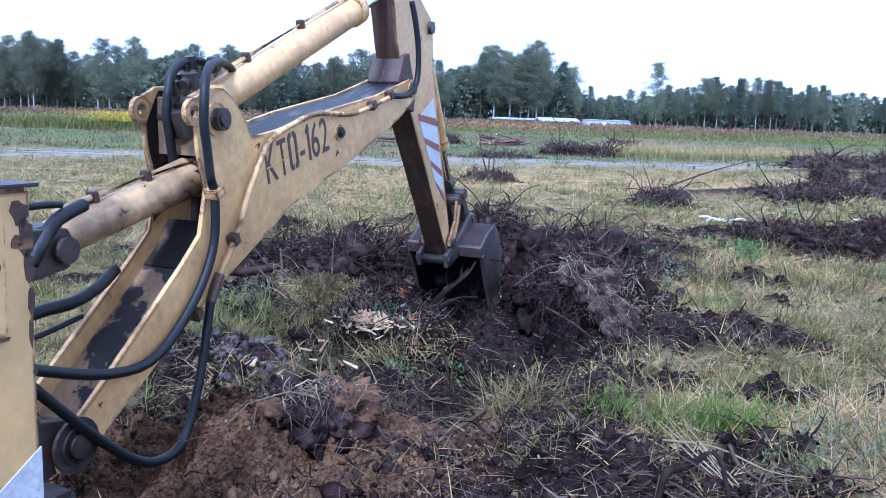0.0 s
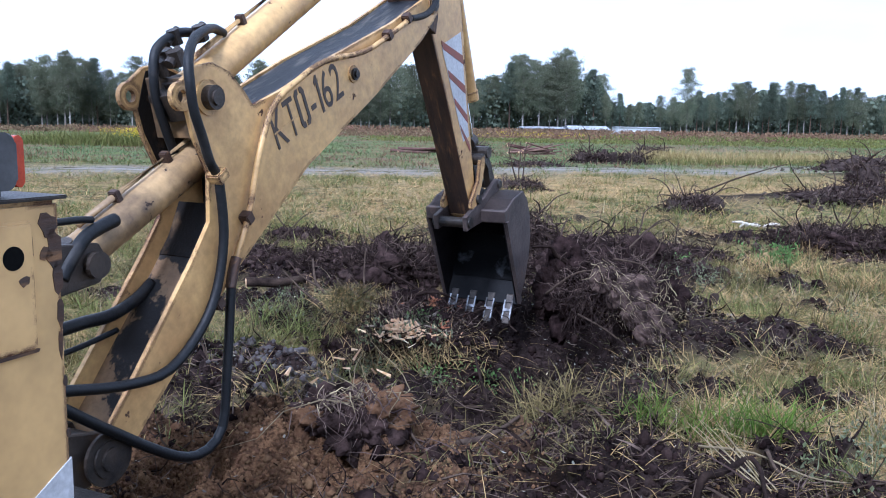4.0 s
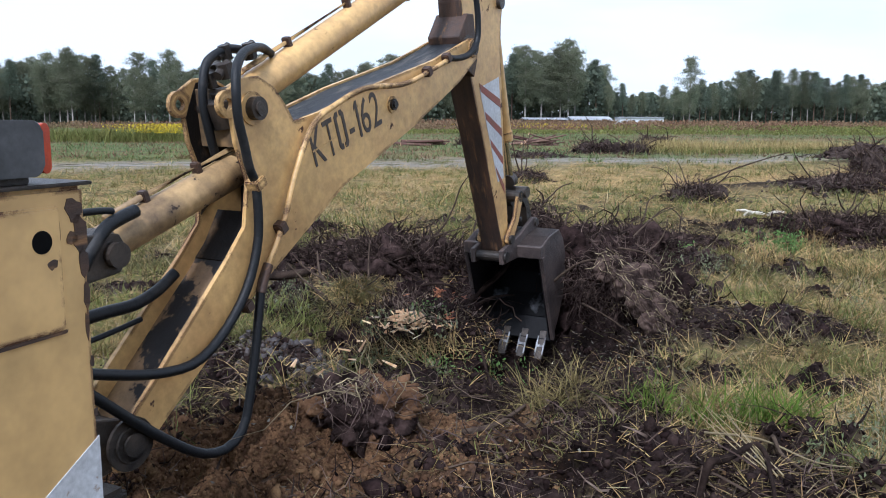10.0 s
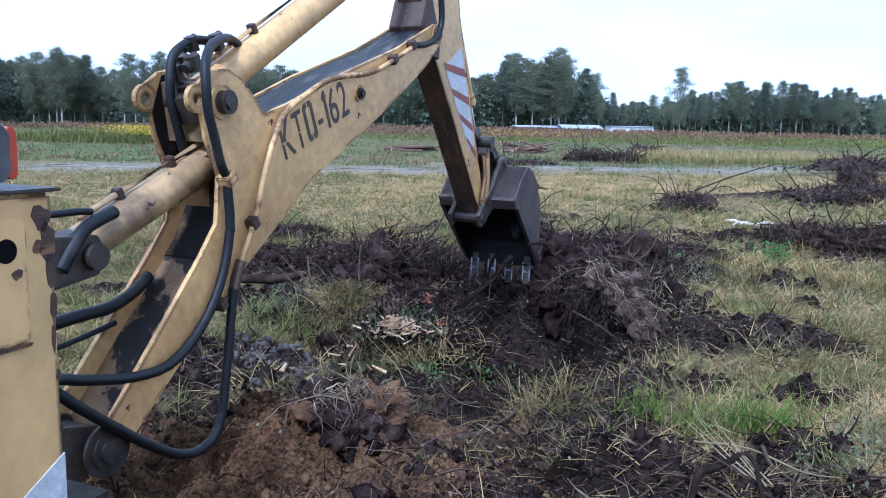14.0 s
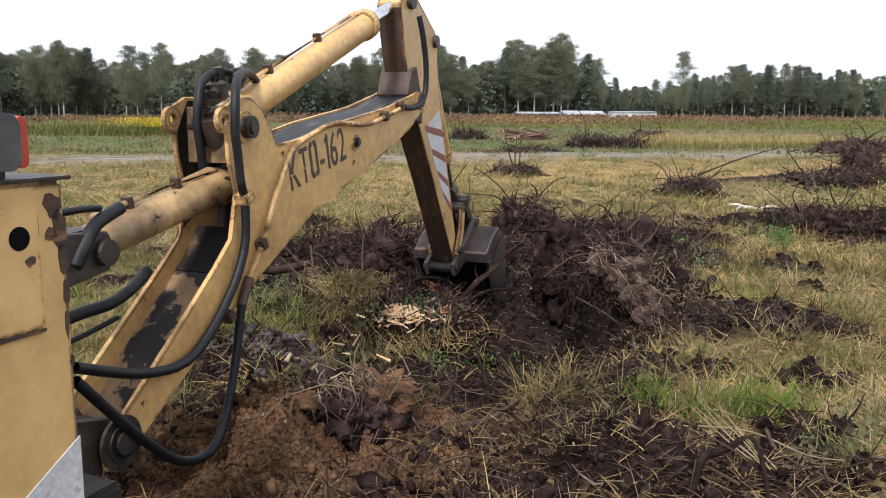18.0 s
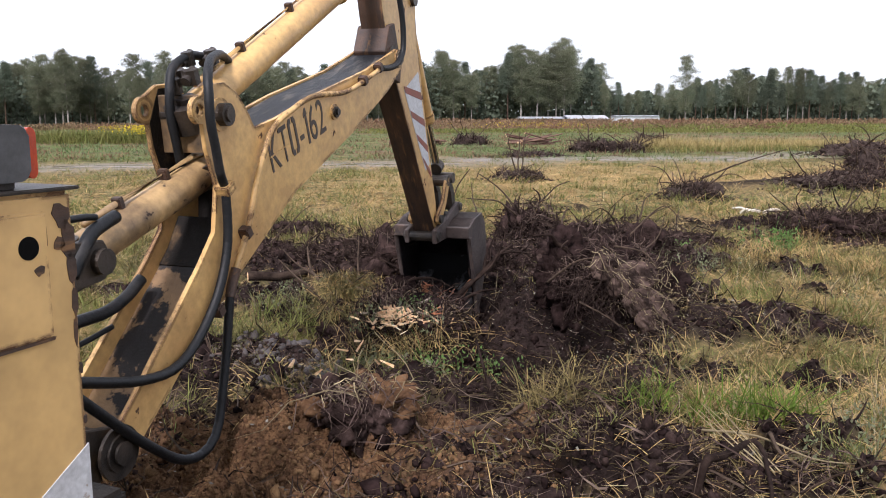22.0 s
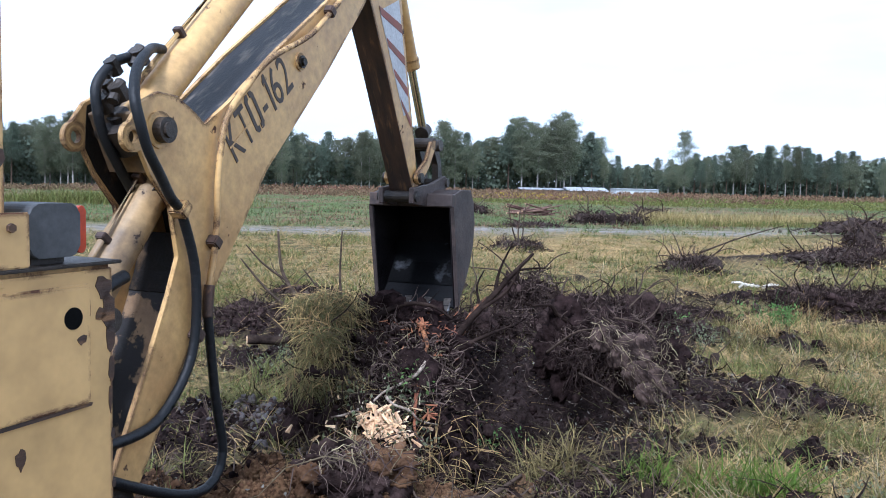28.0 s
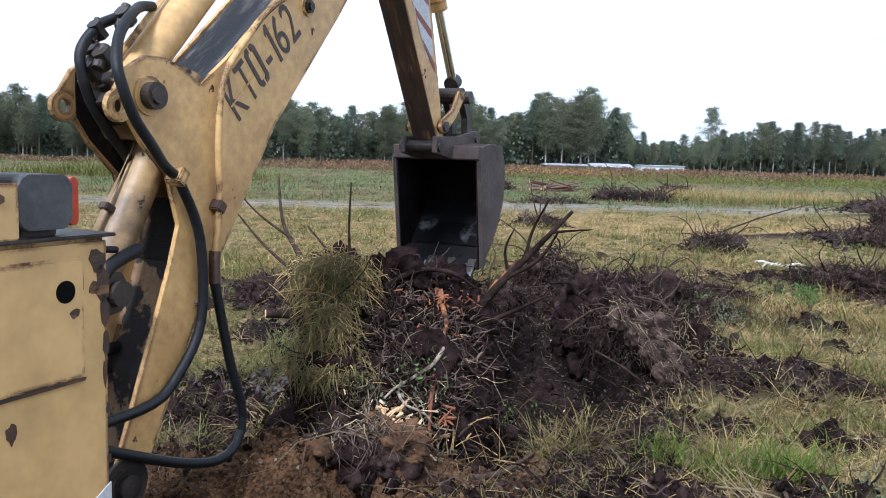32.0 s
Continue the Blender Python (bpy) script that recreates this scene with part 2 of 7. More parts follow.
LUSH = material("lush_green_grass", (0.070, 0.130, 0.016), 0.7, other=(0.145, 0.185, 0.032), scale=3, island=0.3, trans=0.3)
LEAF = material("grey_green_leaves", (0.115, 0.135, 0.060), 0.7, other=(0.20, 0.21, 0.13), scale=4, island=0.4, trans=0.25)
WITHERED = material("withered_leaves", (0.24, 0.215, 0.185), 0.75, other=(0.10, 0.085, 0.065), scale=3, island=0.5)
FLOWER = material("yellow_flower_heads", (0.60, 0.44, 0.020), 0.7, other=(0.45, 0.36, 0.03), scale=4, island=0.3)
# forest foliage is lightened: the distant haze is put into its colours
CROWN = material("hazy_birch_foliage", (0.160, 0.185, 0.118), 0.7, other=(0.215, 0.220, 0.145), scale=0.35, island=0.15, random=0.25, trans=0.45)
PINE = material("hazy_pine_foliage", (0.105, 0.135, 0.098), 0.75, other=(0.140, 0.165, 0.120), scale=0.4, island=0.15, random=0.25, trans=0.35)
SODBROWN = material("yellow_brown_sod_grass", (0.200, 0.150, 0.060), 0.7, other=(0.090, 0.074, 0.032), scale=3, island=0.4, trans=0.15)
SODGRASS = material("yellow_green_sod_grass", (0.165, 0.148, 0.055), 0.7, other=(0.095, 0.094, 0.036), scale=3, island=0.35, trans=0.2)
WEED = material("bright_green_leaves", (0.10, 0.19, 0.05), 0.7, other=(0.16, 0.24, 0.08), scale=4, island=0.35, trans=0.3)
REED = material("golden_dry_grass", (0.42, 0.31, 0.14), 0.75, other=(0.33, 0.27, 0.11), scale=0.6, island=0.3, trans=0.25)
RUSTGRASS = material("rusty_rough_grass", (0.225, 0.120, 0.082), 0.8, other=(0.180, 0.138, 0.075), scale=0.06, island=0.35, trans=0.25)
ROOTGREY = material("weathered_grey_roots", (0.165, 0.118, 0.098), 0.85, other=(0.065, 0.044, 0.038), scale=7, island=0.5)
MUD = material("wet_grey_mud", (0.060, 0.045, 0.041), 0.5, other=(0.020, 0.014, 0.013), scale=5, detail=8, bump=0.6, bump_scale=22)
ROOTHAIR = material("fine_dark_roots", (0.060, 0.040, 0.034), 0.9, other=(0.016, 0.011, 0.010), scale=7, island=0.5)
PEELGREY = material("weathered_peeled_root", (0.42, 0.34, 0.27), 0.75, other=(0.10, 0.068, 0.052), scale=14, low=0.42, high=0.58, bump=0.5)
WOODORANGE = material("raw_orange_root_wood", (0.40, 0.175, 0.080), 0.75, other=(0.045, 0.028, 0.022), scale=16, low=0.44, high=0.58, bump=0.7)
WOODRED = material("reddish_split_wood", (0.36, 0.14, 0.07), 0.75, other=(0.20, 0.085, 0.05), scale=9, bump=0.4, island=0.25)
BARKPALE = material("white_peeled_bark", (0.72, 0.68, 0.58), 0.6, other=(0.55, 0.48, 0.38), scale=7, bump=0.2)
PALESOIL = material("pinkish_subsoil", (0.145, 0.100, 0.082), 0.95, other=(0.022, 0.015, 0.013), scale=5, detail=10, low=0.40, high=0.62, bump=1.0, bump_scale=20, stretch=(1, 1, 0.45))
TRUNK = material("pale_birch_bark", (0.34, 0.32, 0.29), 0.8, other=(0.13, 0.11, 0.10), scale=2.5, random=0.3, stretch=(1, 1, 0.4))
DARKTRUNK = material("brown_pine_bark", (0.13, 0.090, 0.065), 0.85, other=(0.07, 0.05, 0.04), scale=2.5, random=0.3)
# woods colour raised in the same way to hold the haze
WOODS = material("far_woods", (0.145, 0.168, 0.120), 0.85, other=(0.108, 0.134, 0.100), scale=0.06, island=0.22, trans=0.3)
SHED = material("pale_metal_roof", (0.70, 0.72, 0.76), 0.5, other=(0.60, 0.62, 0.66), scale=0.5)
SHEDWALL = material("dim_shed_wall", (0.16, 0.10, 0.08), 0.8, other=(0.2, 0.18, 0.17), scale=0.6)


# ---- builders ----
def mesh_ob(name, verts, faces, mat, smooth=False):
    me = bpy.data.meshes.new(name)
    me.from_pydata([tuple(v) for v in verts], [], faces)
    me.update()
    if smooth:
        me.polygons.foreach_set("use_smooth", [True] * len(me.polygons))
    me.materials.append(mat)
    return new(name, me)


def part(name, bm, mat, parent=None, label="", smooth=False):
    """Links a bmesh as one mesh object under a thing or a part."""
    me = bpy.data.meshes.new(name)
    bmesh.ops.recalc_face_normals(bm, faces=bm.faces[:])
    bm.to_mesh(me)
    bm.free()
    if smooth:
        me.polygons.foreach_set("use_smooth", [True] * len(me.polygons))
    me.materials.append(mat)
    ob = new(name, me)
    ob.parent = parent
    if label:
        tagged(ob, label)
    return ob


def prism(pts, y0, y1, bevel=0.0, bm=None):
    """A plate: an outline in the x-z plane, from y0 to y1."""
    bm = bm or bmesh.new()
    a = [bm.verts.new((x, y0, z)) for x, z in pts]
    b = [bm.verts.new((x, y1, z)) for x, z in pts]
    fs = [bm.faces.new(a), bm.faces.new(b[::-1])]
    k = len(pts)
    for i in range(k):
        fs.append(bm.faces.new((a[i], b[i], b[(i + 1) % k], a[(i + 1) % k])))
    if bevel:
        es = list({e for f in fs for e in f.edges})
        bmesh.ops.bevel(bm, geom=es, offset=bevel, segments=1, affect="EDGES", clamp_overlap=True)
    return bm


def ring(x, z, r_in, r_out, y0, y1, seg=20):
    """A flat ring round the y axis, open in the middle."""
    bm = bmesh.new()
    rows = []
    for k in range(seg):
        c, s = math.cos(2 * math.pi * k / seg), math.sin(2 * math.pi * k / seg)
        rows.append([bm.verts.new((x + r * c, y, z + r * s)) for r, y in ((r_out, y0), (r_out, y1), (r_in, y1), (r_in, y0))])
    for a, b in zip(rows, rows[1:] + rows[:1]):
        for i in range(4):
            bm.faces.new((a[i], b[i], b[(i + 1) % 4], a[(i + 1) % 4]))
    return bm


def box(bm, lo, hi, bevel=0.0):
    c = [(a + b) / 2 for a, b in zip(lo, hi)]
    s = [b - a for a, b in zip(lo, hi)]
    r = bmesh.ops.create_cube(bm, size=1, matrix=Matrix.Translation(c) @ Matrix.Diagonal((*s, 1)))
    if bevel:
        es = list({e for v in r["verts"] for e in v.link_edges})
        bmesh.ops.bevel(bm, geom=es, offset=bevel, segments=2, affect="EDGES", clamp_overlap=True)
    return bm


def rod(bm, a, b, r0, r1=None, seg=14, caps=True):
    """A round bar from a to b."""
    a, b = Vector(a), Vector(b)
    d = b - a
    m = Matrix.Translation((a + b) / 2) @ d.to_track_quat("Z", "Y").to_matrix().to_4x4()
    bmesh.ops.create_cone(bm, cap_ends=caps, segments=seg, radius1=r0, radius2=r0 if r1 is None else r1, depth=d.length, matrix=m)
    return bm


def tube(pts, r, seg=8, bm=None, taper=None):
    """A round tube along a line of points."""
    bm = bm or bmesh.new()
    rings = []
    pts = [Vector(p) for p in pts]
    for i, p in enumerate(pts):
        d = (pts[min(i + 1, len(pts) - 1)] - pts[max(i - 1, 0)]).normalized()
        q = d.to_track_quat("Z", "Y")
        k = r if taper is None else r + (taper - r) * i / (len(pts) - 1)
        rings.append([bm.verts.new(p + q @ Vector((k * math.cos(2 * math.pi * j / seg), k * math.sin(2 * math.pi * j / seg), 0))) for j in range(seg)])
    for a, b in zip(rings, rings[1:]):
        for j in range(seg):
            bm.faces.new((a[j], a[(j + 1) % seg], b[(j + 1) % seg], b[j]))
    bm.faces.new(rings[0][::-1])
    bm.faces.new(rings[-1])
    return bm


def spline(pts, steps=8):
    """Points along a smooth curve through pts."""
    p = [Vector(pts[0])] + [Vector(q) for q in pts] + [Vector(pts[-1])]
    out = []
    for i in range(1, len(p) - 2):
        for k in range(steps):
            t = k / steps
            out.append(0.5 * (2 * p[i] + (p[i + 1] - p[i - 1]) * t + (2 * p[i - 1] - 5 * p[i] + 4 * p[i + 1] - p[i + 2]) * t * t
                              + (3 * p[i] - p[i - 1] - 3 * p[i + 1] + p[i + 2]) * t ** 3))
    return out + [p[-2]]


def empty(name, m=None):
    ob = new(name)
    ob.empty_display_size = 0.2
    if m is not None:
        ob.matrix_basis = m
    return ob


# ---- the lie of the land ----
def fbm(x, y, s, o=4):
    return noise.fractal(Vector((x * s, y * s, 3.7)), 1.0, 2.0, o)


def bell(x, y, cx, cy, rx, ry):
    d = ((x - cx) / rx) ** 2 + ((y - cy) / ry) ** 2
    return math.exp(-d)


HEAPS = [  # x, y, radius x, radius y, height
    (-0.62, 3.98, 0.55, 0.34, 0.12), (-0.05, 4.02, 0.22, 0.20, 0.22), (0.16, 3.92, 0.16, 0.16, 0.12), (0.35, 3.55, 0.5, 0.3, 0.08), (1.15, 3.38, 0.30, 0.28, 0.20), (2.2, 3.2, 0.9, 0.6, 0.08),
    (0.15, 6.15, 0.55, 0.60, -0.40), (0.60, 4.50, 0.26, 0.30, -0.42), (1.42, 5.95, 0.42, 0.55, -0.85), (0.95, 6.25, 0.36, 0.60, -0.50), (1.0, 5.45, 0.34, 0.36, -0.48), (0.80, 7.0, 0.45, 0.45, -0.24),
    (2.25, 6.40, 0.45, 0.45, 0.25), (1.85, 7.4, 0.7, 0.6, 0.22), (0.2, 8.2, 0.8, 0.7, 0.26), (-1.2, 8.6, 0.5, 0.4, 0.16),
    (2.9, 5.9, 0.6, 0.5, 0.10), (3.4, 6.6, 0.7, 0.6, 0.10), (2.6, 8.2, 0.7, 0.5, 0.25), (3.9, 8.3, 0.8, 0.5, 0.12),
    (5.6, 10.9, 1.2, 0.7, 0.18), (7.6, 10.7, 1.2, 0.8, 0.25), (9.5, 18.0, 2.4, 1.4, 0.22), (13.0, 19.5, 2.0, 1.3, 0.25), (18, 27, 2.5, 2, 0.3),
]
DIRT = [  # x, y, radius x, radius y
    (1.30, 6.60, 0.80, 0.70), (0.95, 5.75, 0.5, 0.5),
    (-0.6, 3.5, 1.2, 1.0), (0.3, 3.9, 0.7, 0.7), (1.15, 3.35, 0.45, 0.42), (1.2, 5.8, 1.0, 0.9), (0.85, 4.95, 0.55, 0.45), (0.95, 3.62, 0.85, 0.42), (1.65, 3.25, 0.75, 0.42), (1.45, 4.62, 0.45, 0.28), (1.75, 5.35, 0.5, 0.3), (1.30, 5.25, 0.55, 0.40), (1.0, 4.9, 0.6, 0.4), (1.30, 5.15, 0.85, 0.6), (0.0, 4.75, 0.6, 0.32), (1.1, 4.2, 0.6, 0.3), (0.2, 5.0, 0.4, 0.3), (0.55, 3.3, 0.6, 0.4), (0.45, 5.1, 0.35, 0.25), (0.55, 4.5, 0.5, 0.45), (2.1, 6.3, 1.0, 1.0),
    (2.9, 5.8, 0.9, 0.5), (1.6, 7.4, 1.2, 1.0), (0.2, 8.1, 1.3, 1.0), (-1.2, 8.6, 0.8, 0.5), (2.7, 8.3, 1.1, 0.7), (-1.0, 5.3, 0.8, 0.9), (-0.6, 6.8, 0.5, 0.5),
    (5.6, 11.2, 1.7, 1.1), (7.8, 10.8, 1.5, 1.1), (9.5, 18, 2.8, 1.6), (13, 19.5, 2.4, 1.6), (18, 27, 3, 2.2), (3.4, 14.4, 0.9, 0.6), (6.6, 16.3, 1.0, 0.7),
    (4.3, 7.9, 0.55, 0.22), (5.4, 7.2, 0.5, 0.2), (3.6, 4.6, 0.4, 0.2), (4.4, 5.6, 0.5, 0.2), (2.7, 4.6, 0.35, 0.16), (4.6, 9.0, 0.6, 0.25), (6.6, 8.6, 0.7, 0.25), (-2.2, 8.0, 0.6, 0.3), (-1.6, 10.2, 0.6, 0.25),
    (1.2, 12.6, 0.8, 0.3), (4.5, 12.4, 1.0, 0.35), (7.2, 13.4, 1.2, 0.35), (1.9, 4.9, 0.45, 0.2), (2.2, 3.7, 0.4, 0.25), (0.2, 9.4, 1.0, 0.5), (-0.9, 7.4, 0.7, 0.55), (2.4, 9.8, 1.3, 0.7), (3.6, 9.8, 0.9, 0.5), (-1.8, 9.4, 0.9, 0.4), (4.0, 7.0, 0.5, 0.2), (3.4, 5.6, 0.5, 0.22),
]


def dirt(x, y):
    d = max(bell(x, y, *q) for q in DIRT) if y < 40 else 0.0
    return min(1.0, max(0.0, (d + 0.22 * fbm(x, y, 1.6) - 0.42) * 4.0))


def land(x, y, d):
    z = 0.0
    if -8 < x < 30 and 0 < y < 40:
        for h in HEAPS:
            z += h[4] * bell(x, y, *h[:4])
    r = math.hypot(x, y)
    if r < 60:
        k = 0.035 * fbm(x, y, 0.7) + (0.034 + 0.045 * d) * fbm(x, y, 3.1)
        if r < 16:
            k += (0.022 + 0.085 * d) * fbm(x + 9, y, 8.0, 5)
            k += d * (0.045 - 0.075 * abs(fbm(x, y + 5, 4.5, 3)))
        z += k * min(1, (60 - r) / 20)
    return z


def lines(fine0, fine1, step, mid0, mid1, mid, lo, hi, grow=1.16):
    """Grid lines: finest from fine0 to fine1, wider out to mid0 and mid1, then growing."""
    out = list(np.arange(mid0, fine0, mid)) + list(np.arange(fine0, fine1, step)) + list(np.arange(fine1, mid1, mid))
    s, v = mid, out[-1]
    while v < hi:
        s *= grow
        v += s
        out.append(v)
    s, v = mid, out[0]
    while v > lo:
        s *= grow
        v -= s
        out.insert(0, v)
    return out


def ground_material():
    mat = bpy.data.materials.new("field_soil_and_turf")
    mat.use_nodes = True
    n, l = mat.node_tree.nodes, mat.node_tree.links
    b = n["Principled BSDF"]
    b.inputs["Roughness"].default_value = 0.95
    b.inputs["Specular IOR Level"].default_value = 0.02
    co = n.new("ShaderNodeTexCoord")

    def noi(s, d=6):
        t = n.new("ShaderNodeTexNoise")
        t.inputs["Scale"].default_value, t.inputs["Detail"].default_value, t.inputs["Roughness"].default_value = s, d, 0.65
        l.new(co.outputs["Object"], t.inputs["Vector"])
        return t.outputs["Fac"]

    def rng(v, a, c):
        r = n.new("ShaderNodeMapRange")
        r.inputs["From Min"].default_value, r.inputs["From Max"].default_value = a, c
        l.new(v, r.inputs["Value"])
        return r.outputs[0]

    def mix(f, a, c):
        m = n.new("ShaderNodeMixRGB")
        for i, v in ((0, f), (1, a), (2, c)):
            if isinstance(v, tuple):
                m.inputs[i].default_value = (*v, 1)
            else:
                l.new(v, m.inputs[i])
        return m.outputs[0]

    at = n.new("ShaderNodeAttribute")
    at.attribute_name = "soil"
    sep = n.new("ShaderNodeSeparateColor")
    l.new(at.outputs["Color"], sep.inputs[0])
    turf = mix(rng(noi(0.35), 0.38, 0.62), (0.095, 0.098, 0.038), (0.20, 0.155, 0.072))
    turf = mix(rng(noi(2.6, 8), 0.47, 0.56), turf, (0.035, 0.028, 0.018))
    turf = mix(rng(noi(11.0), 0.50, 0.64), turf, (0.40, 0.28, 0.14))
    pos = n.new("ShaderNodeSeparateXYZ")
    l.new(co.outputs["Object"], pos.inputs[0])
    green = mix(rng(noi(0.09), 0.38, 0.62), (0.085, 0.130, 0.040), (0.150, 0.145, 0.066))
    green = mix(rng(noi(0.45, 8), 0.50, 0.58), green, (0.085, 0.075, 0.045))
    green = mix(rng(noi(0.05), 0.50, 0.60), green, (0.19, 0.13, 0.085))
    turf = mix(rng(pos.outputs[1], 26.0, 38.0), turf, green)
    turf = mix(sep.outputs[1], turf, mix(rng(noi(1.3, 9), 0.40, 0.60), (0.36, 0.26, 0.125), (0.14, 0.120, 0.052)))
    turf = mix(sep.outputs[2], turf, mix(rng(noi(1.2), 0.35, 0.65), (0.27, 0.25, 0.23), (0.20, 0.18, 0.16)))
    turf = mix(rng(noi(0.55, 9), 0.56, 0.66), turf, (0.055, 0.045, 0.028))
    lay = n.new("ShaderNodeMapping")
    lay.inputs["Scale"].default_value = (0.28, 1.5, 1.0)
    l.new(co.outputs["Object"], lay.inputs[0])
    streak = n.new("ShaderNodeTexNoise")
    streak.inputs["Scale"].default_value, streak.inputs["Detail"].default_value, streak.inputs["Roughness"].default_value = 1.0, 8, 0.65
    l.new(lay.outputs[0], streak.inputs["Vector"])
    turf = mix(rng(streak.outputs["Fac"], 0.52, 0.62), turf, (0.085, 0.080, 0.036))
    dark = mix(rng(noi(2.2), 0.35, 0.65), (0.006, 0.0044, 0.0042), (0.055, 0.038, 0.034))
    brown = mix(rng(noi(4.0), 0.35, 0.65), (0.205, 0.114, 0.058), (0.098, 0.055, 0.031))
    alpha = n.new("ShaderNodeAttribute")
    alpha.attribute_name = "brown"
    soil = mix(alpha.outputs["Fac"], dark, brown)
    soil = mix(rng(noi(30.0, 4), 0.42, 0.70), soil, (0.008, 0.006, 0.0055))
    l.new(mix(sep.outputs[0], turf, soil), b.inputs["Base Color"])
    bp = n.new("ShaderNodeBump")
    bp.inputs["Strength"].default_value, bp.inputs["Distance"].default_value = 0.9, 0.05
    l.new(noi(26.0, 10), bp.inputs["Height"])
    l.new(bp.outputs[0], b.inputs["Normal"])
    return mat


def straw_band(x, y):
    k = math.exp(-((y - (21 + 0.10 * x)) / 4.2) ** 2) if y > 9 else 0.0
    k *= min(1.0, max(0.35, 0.55 + 0.07 * x))
    return min(1.0, k * 1.1 + 0.4 * max(0.0, fbm(x + 5, y, 0.25)) * (1 if y < 60 else 0))


def track_band(x, y):
    c = 29.0 + 0.22 * x
    return max(0.0, min(1.0, 1.6 * math.exp(-((y - c) / 1.9) ** 2) - 0.25 + 0.3 * fbm(x, y, 0.4)))


def brown_zone(x, y):
    return min(1.0, max(0.0, 1.5 * max(bell(x, y, -0.5, 3.6, 0.95, 0.75), 0.9 * bell(x, y, 0.45, 4.1, 0.45, 0.5)) - 0.25 + 0.4 * fbm(x, y, 2.5)))


FIELD = {}


def build_ground():
    xs = lines(-1.3, 2.6, 0.024, -2.4, 4.6, 0.042, -1600, 1600)
    ys = lines(3.0, 5.4, 0.024, 2.2, 9.0, 0.042, -900, 2600)
    w = len(xs)
    verts, col, br, mottle = [], [], [], []
    for y in ys:
        for x in xs:
            near = y > 0 and abs(x) < 150 and y < 150
            d = dirt(x, y) if near and y < 40 else 0.0
            verts.append((x, y, land(x, y, d)))
            col.append((d, straw_band(x, y), track_band(x, y), 1.0) if near else (0, 0, 0, 1))
            br.append(brown_zone(x, y) if near and y < 8 else 0.0)
            mottle.append(fbm(x, y, 0.9) if near else 0.0)
    faces = [(j * w + i, j * w + i + 1, (j + 1) * w + i + 1, (j + 1) * w + i) for j in range(len(ys) - 1) for i in range(w - 1)]
    ob = mesh_ob("ground", verts, faces, ground_material(), True)
    col = np.array(col, np.float32)
    b4 = np.repeat(np.array(br, np.float32)[:, None], 4, 1)
    for name, data in (("soil", col), ("brown", b4)):
        at = ob.data.color_attributes.new(name, "FLOAT_COLOR", "POINT")
        at.data.foreach_set("color", data.ravel())
    shape = (len(ys), w)
    FIELD.update(x=np.array(xs), y=np.array(ys), z=np.array(verts)[:, 2].reshape(shape), dirt=col[:, 0].reshape(shape), straw=col[:, 1].reshape(shape),
                 track=col[:, 2].reshape(shape), brown=np.array(br).reshape(shape), mottle=np.array(mottle).reshape(shape))
    return tagged(ob, "rough field of dug soil, trampled grass and straw", "ground", kind="structure")


def sample(name, x, y):
    """The value of a field of the ground at places x, y."""
    X, Y, A = FIELD["x"], FIELD["y"], FIELD[name]
    i = np.clip(np.searchsorted(X, x) - 1, 0, len(X) - 2)
    j = np.clip(np.searchsorted(Y, y) - 1, 0, len(Y) - 2)
    u, v = (x - X[i]) / (X[i + 1] - X[i]), (y - Y[j]) / (Y[j + 1] - Y[j])
    return (A[j, i] * (1 - u) + A[j, i + 1] * u) * (1 - v) + (A[j + 1, i] * (1 - u) + A[j + 1, i + 1] * u) * v


build_ground()


def fast_mesh(name, V, tris, mat, parent=None, smooth=False):
    me = bpy.data.meshes.new(name)
    V, tris = np.asarray(V, np.float32), np.asarray(tris, np.int32)
    me.vertices.add(len(V))
    me.vertices.foreach_set("co", V.ravel())
    me.loops.add(tris.size)
    me.loops.foreach_set("vertex_index", tris.ravel())
    me.polygons.add(len(tris))
    me.polygons.foreach_set("loop_start", np.arange(0, tris.size, 3, dtype=np.int32))
    me.polygons.foreach_set("use_smooth", np.full(len(tris), smooth))
    me.update(calc_edges=True)
    me.materials.append(mat)
    ob = new(name, me)
    ob.parent = parent
    return ob


